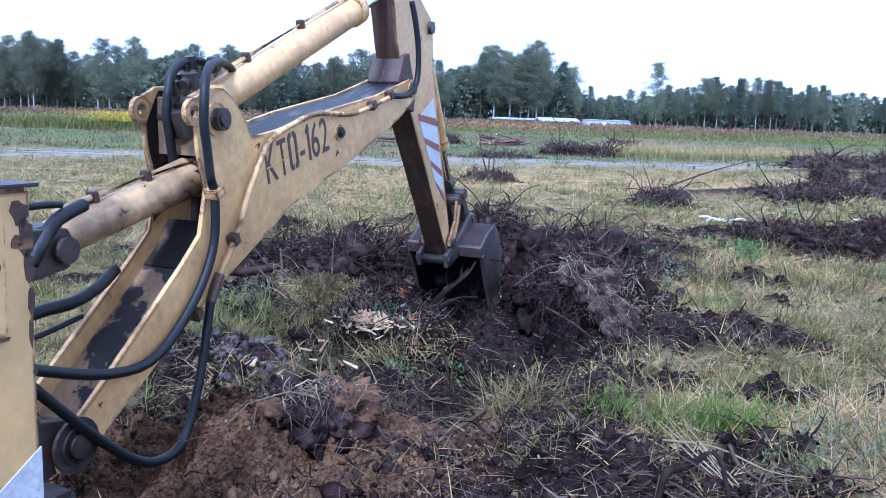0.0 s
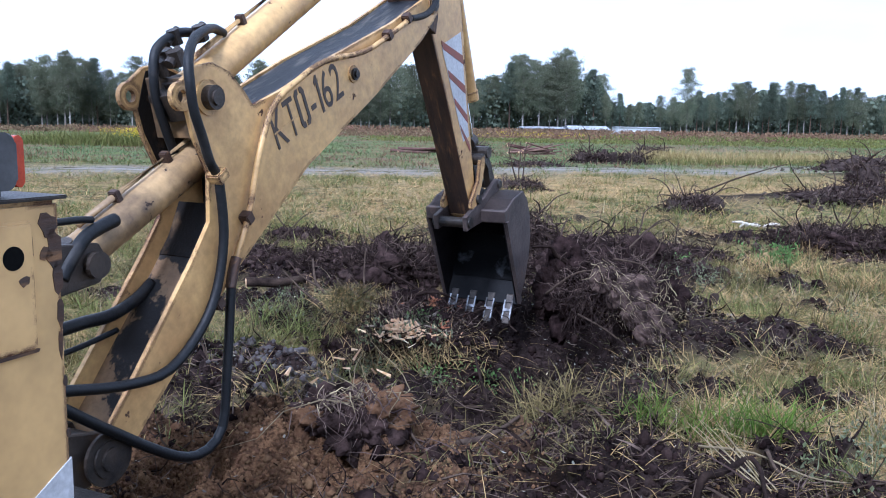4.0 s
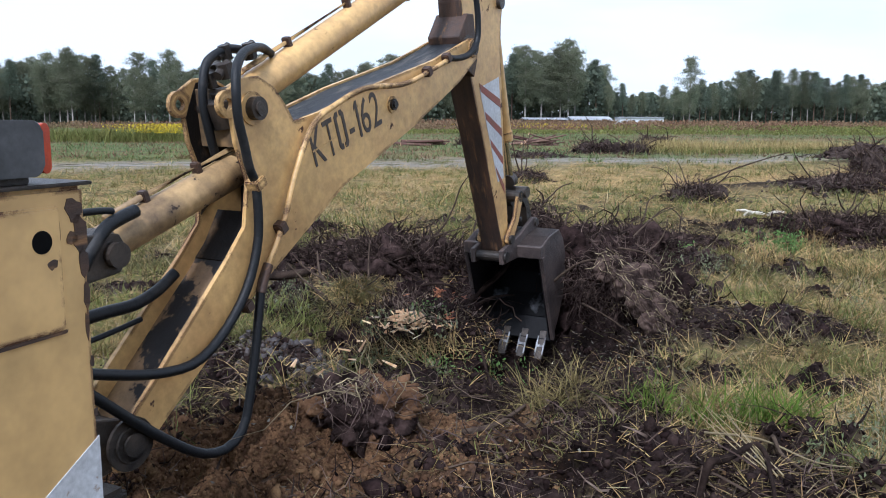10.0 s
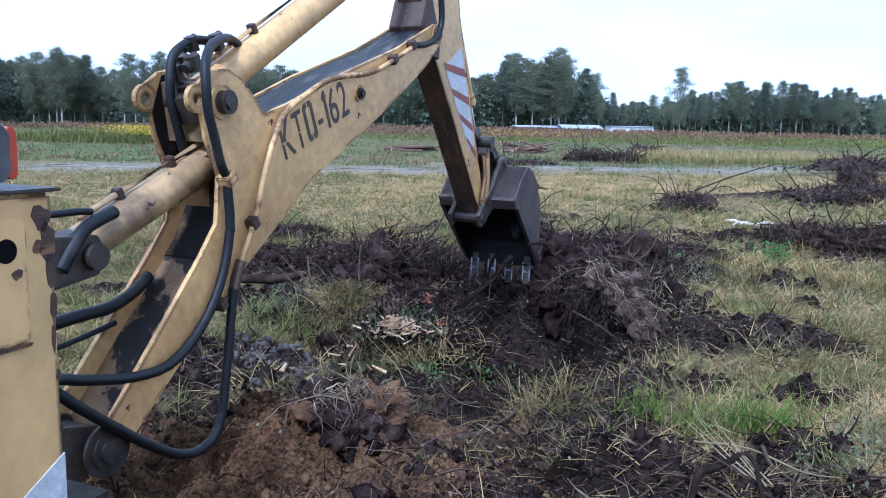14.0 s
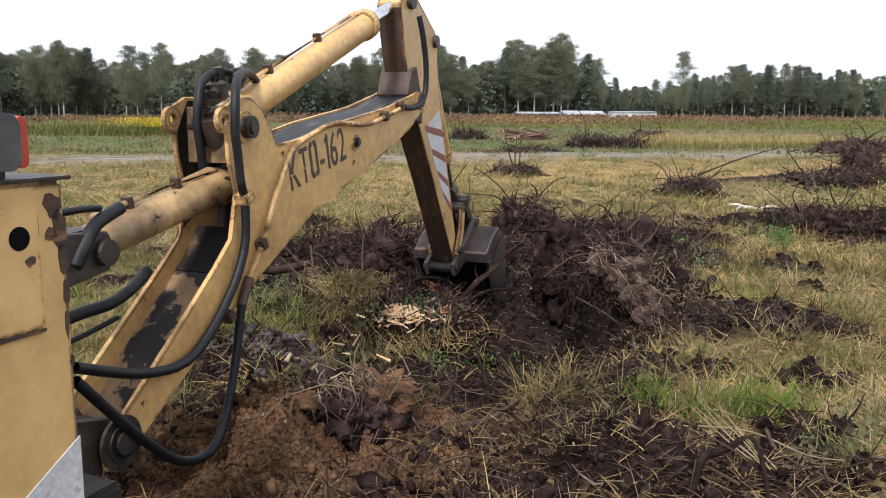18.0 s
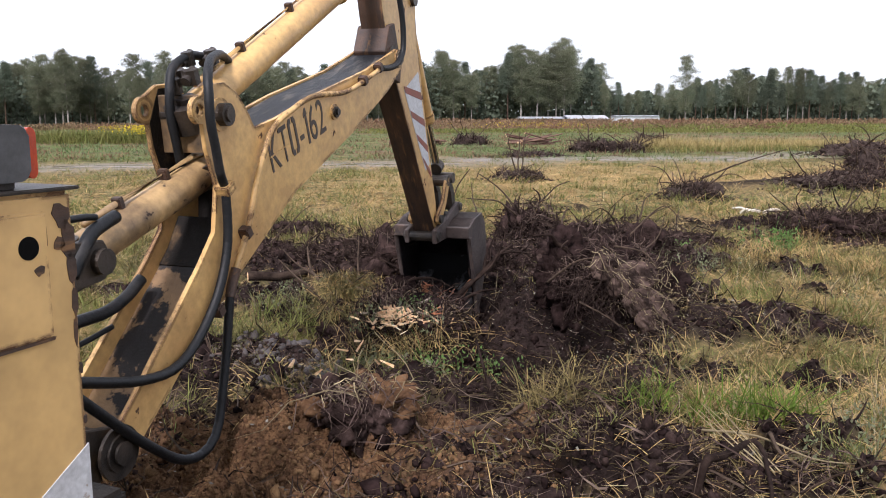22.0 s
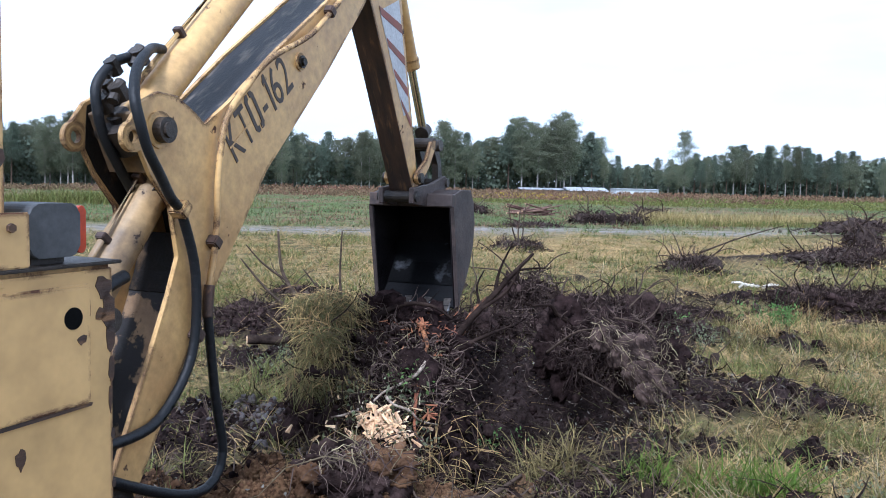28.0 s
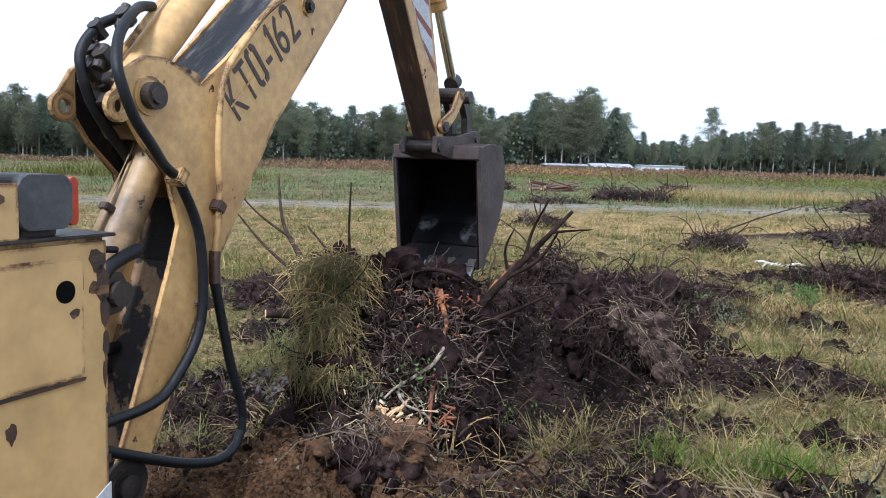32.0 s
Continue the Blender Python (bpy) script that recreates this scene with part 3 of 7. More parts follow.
# ---- grass ----
def blade_arrays(P, height, width, lean, bend, rg, segs=3, spread=0.3, heading=None, floor=True):
    """Tapered bent strips that stand at the points P."""
    n = len(P)
    h = height * rg.uniform(0.5, 1.3, n)
    a = rg.uniform(0, 2 * np.pi, n) if heading is None else heading + rg.normal(0, 0.55, n)
    le = np.clip(rg.normal(lean, spread, n), 0.02, 1.52)
    be = bend * rg.uniform(0.3, 1.5, n)
    wd = width * rg.uniform(0.6, 1.4, n)
    d = np.stack([np.cos(a), np.sin(a), np.zeros(n)], 1)
    tw = a + rg.uniform(-0.6, 0.6, n)
    sd = np.stack([-np.sin(tw), np.cos(tw), rg.uniform(-0.4, 0.4, n)], 1) * (wd / 2)[:, None]
    V = np.zeros((n, 2 * segs + 1, 3))
    c = P.copy()
    for k in range(segs):
        q = 1 - 0.6 * k / segs
        V[:, 2 * k], V[:, 2 * k + 1] = c - sd * q, c + sd * q
        t = le + be * (k + 0.5) / segs
        c = c + d * (np.sin(t) * h / segs)[:, None]
        c[:, 2] += np.cos(t) * h / segs
        if floor:
            c[:, 2] = np.maximum(c[:, 2], P[:, 2] + 0.008)
    V[:, -1] = c
    m = 2 * segs + 1
    loc = []
    for k in range(segs - 1):
        loc += [(2 * k, 2 * k + 1, 2 * k + 3), (2 * k, 2 * k + 3, 2 * k + 2)]
    loc.append((2 * segs - 2, 2 * segs - 1, 2 * segs))
    T = (np.arange(n) * m)[:, None, None] + np.array(loc)[None]
    return V.reshape(-1, 3), T.reshape(-1, 3)


def blades(name, mat, xy, height, width, lean, label, category="grass", bend=0.6, seed=1, segs=3, heading=None):
    rg = np.random.RandomState(seed)
    P = np.stack([xy[:, 0], xy[:, 1], sample("z", xy[:, 0], xy[:, 1]) - 0.008], 1)
    V, T = blade_arrays(P, height, width, lean, bend, rg, segs, heading=heading)
    return tagged(fast_mesh(name, V, T, mat), label, category, kind="stuff")


def scatter(n, x0, x1, y0, y1, seed, keep):
    """Places in a fan before the camera, denser near the front, kept with the chance that keep gives."""
    rg = np.random.RandomState(seed)
    y = y0 * (y1 / y0) ** rg.uniform(0, 1, n)
    k = y / y1
    x = rg.uniform(0, 1, n) * ((x1 - x0) * (0.3 + 0.7 * k) + 1.0) + x0 * (0.25 + 0.75 * k) - 0.5
    p = keep(x, y)
    ok = rg.uniform(0, 1, n) < p
    return np.stack([x[ok], y[ok]], 1)


def turf_keep(x, y):
    return np.clip(1 - 1.3 * sample("dirt", x, y), 0.0, 1) * np.clip(0.40 + 1.8 * sample("mottle", x, y), 0.08, 1) * (1 - 0.9 * sample("track", x, y))


def straw_keep(x, y):
    return np.clip(1 - 1.05 * sample("dirt", x, y), 0.04, 1) * np.clip(0.35 - 2.2 * sample("mottle", x, y) + 0.7 * sample("straw", x, y), 0.15, 1) * (1 - 0.85 * sample("track", x, y))


def dirt_keep(x, y):
    return np.clip(1.3 * sample("dirt", x, y), 0, 1)


blades("short_grass", GRASS, scatter(80000, -9, 14, 2.8, 14, 11, turf_keep), 0.11, 0.0055, 0.75, "short green and yellowish field grass", seed=3)
blades("dry_straw", STRAW, scatter(130000, -9, 14, 2.8, 14, 12, straw_keep), 0.24, 0.0048, 1.30, "dry straw lying flat over the field", "straw", bend=0.3, seed=4)
blades("bleached_straw", STRAWPALE, scatter(30000, -9, 14, 2.8, 14, 22, straw_keep), 0.30, 0.0045, 1.25, "bleached grey straw lying over the field", "straw", bend=0.4, seed=24)
blades("far_grass", FARGRASS, scatter(90000, -42, 62, 14, 85, 13, lambda x, y: turf_keep(x, y) * np.clip(1.1 - sample("straw", x, y), 0.08, 1)), 0.12, 0.016, 0.9, "mown green grass across the wide field", seed=5)
blades("far_straw", STRAW, scatter(130000, -30, 48, 11, 32, 14, lambda x, y: straw_keep(x, y) * np.clip(0.15 + sample("straw", x, y), 0, 1)), 0.36, 0.010, 1.28, "flattened pale straw beside the dirt track", "straw", seed=6, heading=0.4)

blades("rough_grass", SODBROWN, scatter(60000, -24, 40, 8, 28, 15, lambda x, y: turf_keep(x, y) * (sample("mottle", x, y) > 0.12)), 0.24, 0.008, 0.7, "rough brown tussocks across the field", seed=16)
blades("rough_straw", STRAWPALE, scatter(40000, -24, 40, 7, 26, 17, lambda x, y: straw_keep(x, y) * (sample("mottle", x, y) < -0.12)), 0.30, 0.008, 1.05, "tangled pale straw across the field", "straw", seed=18)

blades("dead_grass", SODBROWN, scatter(60000, -6, 9, 2.8, 7.5, 71, lambda x, y: 0.35 * dirt_keep(x, y) * (1 - sample("brown", x, y)) * (sample("mottle", x, y) > -0.15)), 0.17, 0.0045, 1.15, "dead brown grass tangled over the dark soil", bend=0.5, seed=72)


def crumbs(P, size, rg):
    """Small crooked lumps of earth at the points P, some far larger than others."""
    t = (1 + 5 ** 0.5) / 2
    base = np.array([(-1, t, 0), (1, t, 0), (-1, -t, 0), (1, -t, 0), (0, -1, t), (0, 1, t), (0, -1, -t), (0, 1, -t), (t, 0, -1), (t, 0, 1), (-t, 0, -1), (-t, 0, 1)]) / 1.9
    tri = np.array([(0, 11, 5), (0, 5, 1), (0, 1, 7), (0, 7, 10), (0, 10, 11), (1, 5, 9), (5, 11, 4), (11, 10, 2), (10, 7, 6), (7, 1, 8), (3, 9, 4), (3, 4, 2), (3, 2, 6), (3, 6, 8), (3, 8, 9),
                    (4, 9, 5), (2, 4, 11), (6, 2, 10), (8, 6, 7), (9, 8, 1)])
    n = len(P)
    s = size * np.exp(np.clip(rg.normal(0, 0.7, n), -1.5, 1.25))
    V = base[None] * s[:, None, None] * rg.uniform(0.6, 1.25, (n, 12, 1)) * rg.uniform(0.6, 1.3, (n, 1, 3)) + P[:, None, :]
    T = (np.arange(n) * 12)[:, None, None] + tri[None]
    return V.reshape(-1, 3), T.reshape(-1, 3)


def clods(name, mat, xy, size, label, seed):
    """Crumbs of soil strewn on the ground, in one mesh."""
    rg = np.random.RandomState(seed)
    V, T = crumbs(np.stack([xy[:, 0], xy[:, 1], sample("z", xy[:, 0], xy[:, 1]) + size * 0.25], 1), size, rg)
    return tagged(fast_mesh(name, V, T, mat, smooth=True), label, "soil", kind="stuff")


clods("dark_clods", CLOD, scatter(110000, -7, 14, 2.8, 13, 31, lambda x, y: dirt_keep(x, y) * (1 - sample("brown", x, y))), 0.0075, "dark crumbs of turned soil", 31)
clods("dark_lumps", CLOD, scatter(9000, -7, 14, 2.8, 13, 33, lambda x, y: dirt_keep(x, y) * (1 - sample("brown", x, y))), 0.018, "dark lumps of turned soil", 33)
clods("brown_clods", BROWNCLOD, scatter(150000, -4, 3, 2.8, 6, 32, lambda x, y: dirt_keep(x, y) * sample("brown", x, y)), 0.0042, "reddish-brown crumbs of turned subsoil", 32)
clods("brown_lumps", BROWNCLOD, scatter(2600, -4, 3, 2.8, 6, 34, lambda x, y: dirt_keep(x, y) * sample("brown", x, y)), 0.010, "reddish-brown lumps of turned subsoil", 34)
clods("mud_lumps", MUD, scatter(26000, -4, 3, 4.2, 7.5, 35, lambda x, y: np.exp(-((x + 0.50) / 0.30) ** 2 - ((y - 5.35) / 0.50) ** 2) + 0.7 * np.exp(-((x + 0.95) / 0.25) ** 2 - ((y - 5.7) / 0.35) ** 2)), 0.012, "wet grey mud lumps", 35)


def tussocks(name, mat, n, per, x0, x1, y0, y1, keep, radius, height, width, lean, label, seed, category="grass"):
    """Grass in clumps: blades that lean out from the middle of each clump."""
    rg = np.random.RandomState(seed)
    c = scatter(n, x0, x1, y0, y1, seed, keep)
    size = rg.uniform(0.6, 1.5, len(c))
    i = rg.randint(len(c), size=len(c) * per)
    off = rg.normal(0, radius, (len(i), 2)) * size[i][:, None]
    xy = c[i] + off
    P = np.stack([xy[:, 0], xy[:, 1], sample("z", xy[:, 0], xy[:, 1]) - 0.01], 1)
    side = np.arctan2(off[:, 1], off[:, 0]) + rg.normal(0, 0.5, len(i))
    V, T = blade_arrays(P, height, width, lean, 0.8, rg, 3, heading=side)
    return tagged(fast_mesh(name, V, T, mat), label, category, kind="stuff")


def open_turf(x, y):
    return np.clip(1 - 1.4 * sample("dirt", x, y), 0, 1) * (1 - sample("track", x, y))


tussocks("grass_tussocks", GRASS, 1150, 60, -9, 14, 3.2, 14, open_turf, 0.075, 0.17, 0.006, 0.55, "clumps of green field grass", 51)
tussocks("sod_tussocks", SODBROWN, 1000, 60, -9, 14, 3.2, 14, open_turf, 0.085, 0.19, 0.006, 0.75, "clumps of brown matted grass", 52)
tussocks("straw_mats", STRAW, 800, 70, -9, 14, 3.2, 14, open_turf, 0.12, 0.28, 0.0055, 1.38, "mats of trodden straw", 53, "straw")
tussocks("far_tussocks", GRASS, 1500, 45, -26, 42, 11, 34, open_turf, 0.16, 0.24, 0.011, 0.7, "clumps of rough green grass across the field", 54)
tussocks("far_straw_mats", STRAW, 2400, 45, -26, 42, 11, 30, open_turf, 0.26, 0.42, 0.012, 1.42, "mats of flattened straw across the field", 55, "straw")
tussocks("distant_tussocks", FARGRASS, 2200, 26, -50, 80, 30, 100, open_turf, 0.40, 0.26, 0.030, 0.7, "clumps of rough grass in the far field", 56)
tussocks("distant_dry_tussocks", RUSTGRASS, 1500, 26, -50, 80, 32, 100, open_turf, 0.40, 0.26, 0.030, 0.7, "clumps of rusty dry grass in the far field", 57)


def litter(name, mat, xy, length, r, lean, label, seed, category="twigs"):
    """Broken twigs and root ends, each a bent three-sided stick."""
    rg = np.random.RandomState(seed)
    n = len(xy)
    P = np.stack([xy[:, 0], xy[:, 1], sample("z", xy[:, 0], xy[:, 1]) - 0.005], 1)
    V, T = stick_arrays(P, length, r, lean, rg)
    return tagged(fast_mesh(name, V, T, mat), label, category, kind="stuff")


def stick_arrays(P, length, r, lean, rg, segs=3, dirs=None, wobble=0.35):
    n = len(P)
    L = length * np.exp(rg.normal(0, 0.45, n))
    if dirs is None:
        a, t = rg.uniform(0, 2 * np.pi, n), np.clip(rg.normal(lean, 0.3, n), 0, 1.6)
        d = np.stack([np.cos(a) * np.sin(t), np.sin(a) * np.sin(t), np.cos(t)], 1)
    else:
        d = dirs / np.linalg.norm(dirs, axis=1)[:, None]
    rr = r * np.exp(rg.normal(0, 0.35, n))
    V = np.zeros((n, (segs + 1) * 3, 3))
    c = P.copy()
    for k in range(segs + 1):
        u = np.cross(d, np.array([0.31, 0.17, 0.93]))
        u /= np.linalg.norm(u, axis=1)[:, None] + 1e-9
        v = np.cross(d, u)
        q = rr * (1 - 0.75 * k / segs)
        for j in range(3):
            V[:, 3 * k + j] = c + (u * math.cos(2.094 * j) + v * math.sin(2.094 * j)) * q[:, None]
        c = c + d * (L / segs)[:, None]
        d = d + rg.normal(0, wobble, (n, 3))
        d /= np.linalg.norm(d, axis=1)[:, None]
    loc = []
    for k in range(segs):
        for j in range(3):
            a0, a1, b0, b1 = 3 * k + j, 3 * k + (j + 1) % 3, 3 * k + 3 + j, 3 * k + 3 + (j + 1) % 3
            loc += [(a0, a1, b1), (a0, b1, b0)]
    T = (np.arange(n) * (segs + 1) * 3)[:, None, None] + np.array(loc)[None]
    return V.reshape(-1, 3), T.reshape(-1, 3)


litter("root_litter", BARK, scatter(13000, -7, 14, 2.8, 14, 41, lambda x, y: (0.06 + dirt_keep(x, y)) * (1 - 0.7 * sample("brown", x, y))), 0.12, 0.0050, 1.30, "torn dark roots strewn over the soil", 41)
litter("grey_root_litter", ROOTGREY, scatter(26000, -7, 14, 2.9, 14, 43, lambda x, y: dirt_keep(x, y) * (1 - sample("brown", x, y)) * (0.25 + 0.75 * (sample("mottle", x, y) > -0.1))), 0.11, 0.0036, 1.30, "grey torn roots strewn over the soil", 43)
litter("twig_litter", TWIG, scatter(5000, -8, 14, 2.8, 14, 42, lambda x, y: 0.25 + 0.5 * dirt_keep(x, y)), 0.20, 0.0038, 1.35, "dry twigs strewn over the field", 42)



def dead_leaves(name, mat, xy, size, label, seed):
    """Withered leaves and chips lying on the soil, each a small folded blade."""
    rg = np.random.RandomState(seed)
    n = len(xy)
    P = np.stack([xy[:, 0], xy[:, 1], sample("z", xy[:, 0], xy[:, 1]) + 0.012], 1)
    a, k, s = rg.uniform(0, 6.28, n), rg.uniform(-0.6, 0.6, n), size * rg.uniform(0.5, 1.5, n)
    u = np.stack([np.cos(a), np.sin(a), k], 1) * s[:, None]
    v = np.stack([-np.sin(a), np.cos(a), rg.uniform(-0.5, 0.5, n)], 1) * (s * 0.45)[:, None]
    V = np.stack([P - u, P - v, P + u + np.array([0, 0, 0.006]), P + v], 1)
    T = (np.arange(n) * 4)[:, None, None] + np.array([(0, 1, 2), (0, 2, 3)])[None]
    return tagged(fast_mesh(name, V.reshape(-1, 3), T.reshape(-1, 3), mat), label, "leaf litter", kind="stuff")


blades("soil_straw", STRAW, scatter(26000, -6, 12, 2.9, 12, 73, lambda x, y: 0.5 * dirt_keep(x, y) * (1 - 0.6 * sample("brown", x, y)) * (sample("mottle", x, y) < 0.1)), 0.17, 0.0045, 1.25, "loose straw blown over the dark soil", "straw", bend=0.5, seed=74)
blades("soil_grass", GRASS, scatter(30000, -6, 12, 3.4, 12, 75, lambda x, y: 0.5 * dirt_keep(x, y) * (1 - sample("brown", x, y)) * (sample("mottle", x, y) > 0.05)), 0.11, 0.0055, 0.8, "green blades coming through the soil", seed=76)

dead_leaves("withered_leaves", WITHERED, scatter(60000, -8, 14, 3.0, 13, 61, lambda x, y: 0.04 + 0.75 * dirt_keep(x, y) * (sample("mottle", x, y) > -0.12) * (y > 5.6)), 0.012, "withered grey leaves strewn over the soil", 62)
dead_leaves("wood_bits", WOODPALE, scatter(5000, -8, 14, 3.0, 13, 63, lambda x, y: (0.02 + 0.30 * dirt_keep(x, y)) * (y > 5.2)), 0.013, "pale bits of wood strewn over the soil", 64)

# ---- the digging machine ----
FOOT = (-1.111, 3.218, 0.344)
TURN = 28.57
TIP = 3.350
HINGE = (1.591, 0.179)
KING = 0.75
machine = empty("backhoe", pose(FOOT[0], FOOT[1], 0, 0, 0, 90 - TURN))
tagged(machine, "worn yellow backhoe with rust-chipped paint digging out a stump", "excavator")


def make_boom():
    side = [(-0.11, -0.05), (-0.06, -0.10), (0.10, -0.07), (0.69, 0.005), (0.976, 0.028), (1.32, 0.04), (1.70, 0.05), (2.0, 0.01), (2.465, -0.05), (2.833, -0.08),
            (3.10, -0.10), (3.38, -0.085), (3.44, -0.03), (3.43, 0.03), (3.36, 0.07), (2.846, 0.175), (2.175, 0.37), (1.732, 0.475), (1.53, 0.535), (1.525, 0.62),
            (1.50, 0.74), (1.43, 0.835), (1.33, 0.88)] + [(1.195 + 0.056 * math.cos(radians(a)), 0.825 + 0.056 * math.sin(radians(a))) for a in (72, 36, 0, -36, -72, -104)] + [(1.14, 0.66), (1.12, 0.48), (0.99, 0.315), (0.82, 0.265), (0.54, 0.195), (0.21, 0.115), (0.0, 0.07), (-0.09, 0.03)]
    boom = part("boom", prism(side, -0.155, -0.133, 0.004), YELLOW, machine, "bent yellow boom of welded plate with chipped paint")
    part("side_plate", prism(side, 0.133, 0.155, 0.004), YELLOW, boom, "far yellow side plate")
    W = 0.132
    top = [(1.50, 0.505), (1.53, 0.52), (1.732, 0.463), (2.175, 0.358), (2.846, 0.163), (3.30, 0.07), (3.29, 0.05), (2.84, 0.143), (2.17, 0.338), (1.73, 0.443)]
    part("top_plate", prism(top, -W, W), BLACKTOP, boom, "scuffed black top plate")
    low = [(0.05, -0.055), (0.69, 0.02), (0.976, 0.045), (1.32, 0.055), (1.70, 0.065), (2.0, 0.025), (2.465, -0.035), (2.833, -0.065), (3.1, -0.085), (3.1, -0.065),
           (2.833, -0.045), (2.465, -0.015), (2.0, 0.045), (1.7, 0.085), (1.32, 0.075), (0.976, 0.065), (0.69, 0.04), (0.05, -0.035)]
    part("bottom_plate", prism(low, -W, W), CHANNEL, boom, "channel floor worn to rust and black")
    floor = [(0.03, -0.01), (0.21, 0.03), (0.54, 0.11), (0.82, 0.175), (0.95, 0.215), (0.95, 0.20), (0.82, 0.16), (0.54, 0.095), (0.21, 0.015), (0.03, -0.025)]
    part("channel_floor", prism(floor, -W, W), CHANNEL, boom, "channel floor worn to rust with black patches")
    # black sheets over the upper channel floor and inside the far plate
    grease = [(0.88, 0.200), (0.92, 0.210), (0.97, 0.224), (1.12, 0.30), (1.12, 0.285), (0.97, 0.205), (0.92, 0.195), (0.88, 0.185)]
    part("grease", prism(grease, -W + 0.002, W - 0.002), KNEEBLACK, boom, "black sheet on the channel floor")
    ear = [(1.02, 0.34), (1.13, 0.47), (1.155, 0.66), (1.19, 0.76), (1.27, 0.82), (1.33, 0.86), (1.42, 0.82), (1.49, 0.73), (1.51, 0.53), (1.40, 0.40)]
    part("grease", prism(ear, 0.1300, 0.1328), KNEEBLACK, boom, "black sheet inside the far plate")
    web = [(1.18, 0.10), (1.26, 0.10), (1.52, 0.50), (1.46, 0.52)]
    part("web_plate", prism(web, -W, W), KNEEBLACK, boom, "dark web plate across the channel")
    front = [(1.20, 0.60), (1.225, 0.60), (1.330, 0.83), (1.305, 0.84)]
    part("cross_plate", prism(front, -W, W, 0.004), GRIME, boom, "grimy yellow cross plate")
    for x, z, r, l, nm in ((1.313, 0.737, 0.052, 0.205, "pin"), (2.313, 0.181, 0.032, 0.178, "pin"), (3.35, 0.0, 0.042, 0.175, "pin"), (0.0, 0.0, 0.075, 0.175, "pin")):
        bm = rod(bmesh.new(), (x, -l, z), (x, l, z), r, seg=20)
        rod(bm, (x, -l - 0.012, z), (x, -l, z), r * 0.62, seg=16)
        rod(bm, (x, l, z), (x, l + 0.012, z), r * 0.62, seg=16)
        part(nm, bm, DARKSTEEL, boom, "greasy dark steel pin")
        for y0 in (-0.165, 0.15):
            part("boss", rod(bmesh.new(), (x, y0, z), (x, y0 + 0.015, z), r * 1.45, seg=20), YELLOW if x else DARKSTEEL, boom)
    for y0 in (-0.1562, 0.1318):
        part("pin_eye", ring(1.195, 0.825, 0.026, 0.060, y0, y0 + 0.0244), YELLOW, boom, "lug with an empty pin hole")
    # letters in stencil paint
    u0, v0, an = 1.555, 0.262, radians(-11.0)
    adv = 0.0
    for ch, wd, gw in (("K", 0.116, 0.098), ("T", 0.104, 0.084), ("O", 0.110, 0.086), ("-", 0.062, 0.044), ("1", 0.060, 0.024), ("6", 0.100, 0.080), ("2", 0.09, 0.080)):
        here = Matrix.Translation((u0 + adv * math.cos(an), -0.1572, v0 + adv * math.sin(an))) @ pose(0, 0, 0, 0, -math.degrees(an), 0)
        if ch == "O":  # two stencilled halves
            for s in (0, 1):
                half = [(0.036, 0.0), (0.016, 0.0), (0.0, 0.022), (0.0, 0.178), (0.016, 0.200), (0.036, 0.200), (0.036, 0.172), (0.028, 0.172), (0.022, 0.164), (0.022, 0.036), (0.028, 0.028), (0.036, 0.028)]
                half = [(0.086 - x, z) for x, z in half] if s else half
                part("letter", prism(half, -0.0012, 0.0012), LETTER, boom, "half of a black stencil letter O").matrix_basis = here
            adv += wd
            continue
        if ch == "1":
            one = part("letter", prism([(0.014, 0), (0.034, 0), (0.034, 0.200), (0.020, 0.200), (0.0, 0.172), (0.0, 0.150), (0.014, 0.166)], -0.0012, 0.0012), LETTER, boom, "black stencil figure 1")
            one.matrix_basis = Matrix.Translation((u0 + (adv + 0.008) * math.cos(an), -0.1572, v0 + (adv + 0.008) * math.sin(an))) @ pose(0, 0, 0, 0, -math.degrees(an), 0)
            adv += wd
            continue
        cu = bpy.data.curves.new("letter", "FONT")
        cu.body, cu.size, cu.extrude, cu.resolution_u = ch, 0.250, 0.0012, 3
        tmp = new("letter_tmp", cu)
        bpy.context.view_layer.update()
        me = bpy.data.meshes.new_from_object(tmp.evaluated_get(bpy.context.evaluated_depsgraph_get()))
        bpy.data.objects.remove(tmp)
        me.name = "letter"
        me.materials.clear()
        me.materials.append(LETTER)
        lo, hi = min(v.co.x for v in me.vertices), max(v.co.x for v in me.vertices)
        me.transform(Matrix.Translation((-lo, 0, 0)))
        me.transform(Matrix.Diagonal((gw / (hi - lo), 1.12, 1, 1)))
        ob = new("letter", me)
        ob.parent = boom
        ob.matrix_basis = Matrix.Translation((u0 + adv * math.cos(an), -0.1572, v0 + adv * math.sin(an))) @ pose(0, 0, 0, 90, -math.degrees(an), 0)
        tagged(ob, "black stencil letter " + ch)
        if ch in "KT":
            part("stencil_gap", prism([(0, 0.078), (gw, 0.078), (gw, 0.086), (0, 0.086)], -0.0026, -0.0016), YELLOW, boom).matrix_basis = here
        adv += wd
    # thin steel pipe along the side and the hose at the tip
    line = spline([(0.98, -0.185, 0.10), (1.18, -0.185, 0.20), (1.40, -0.185, 0.36), (1.62, -0.185, 0.47), (1.86, -0.185, 0.455), (2.10, -0.185, 0.40), (2.45, -0.185, 0.235), (2.75, -0.185, 0.16), (3.0, -0.185, 0.11)])
    part("pipe", tube(line, 0.015, 8), YELLOW, boom, "thin paint-spattered hydraulic pipe", True)
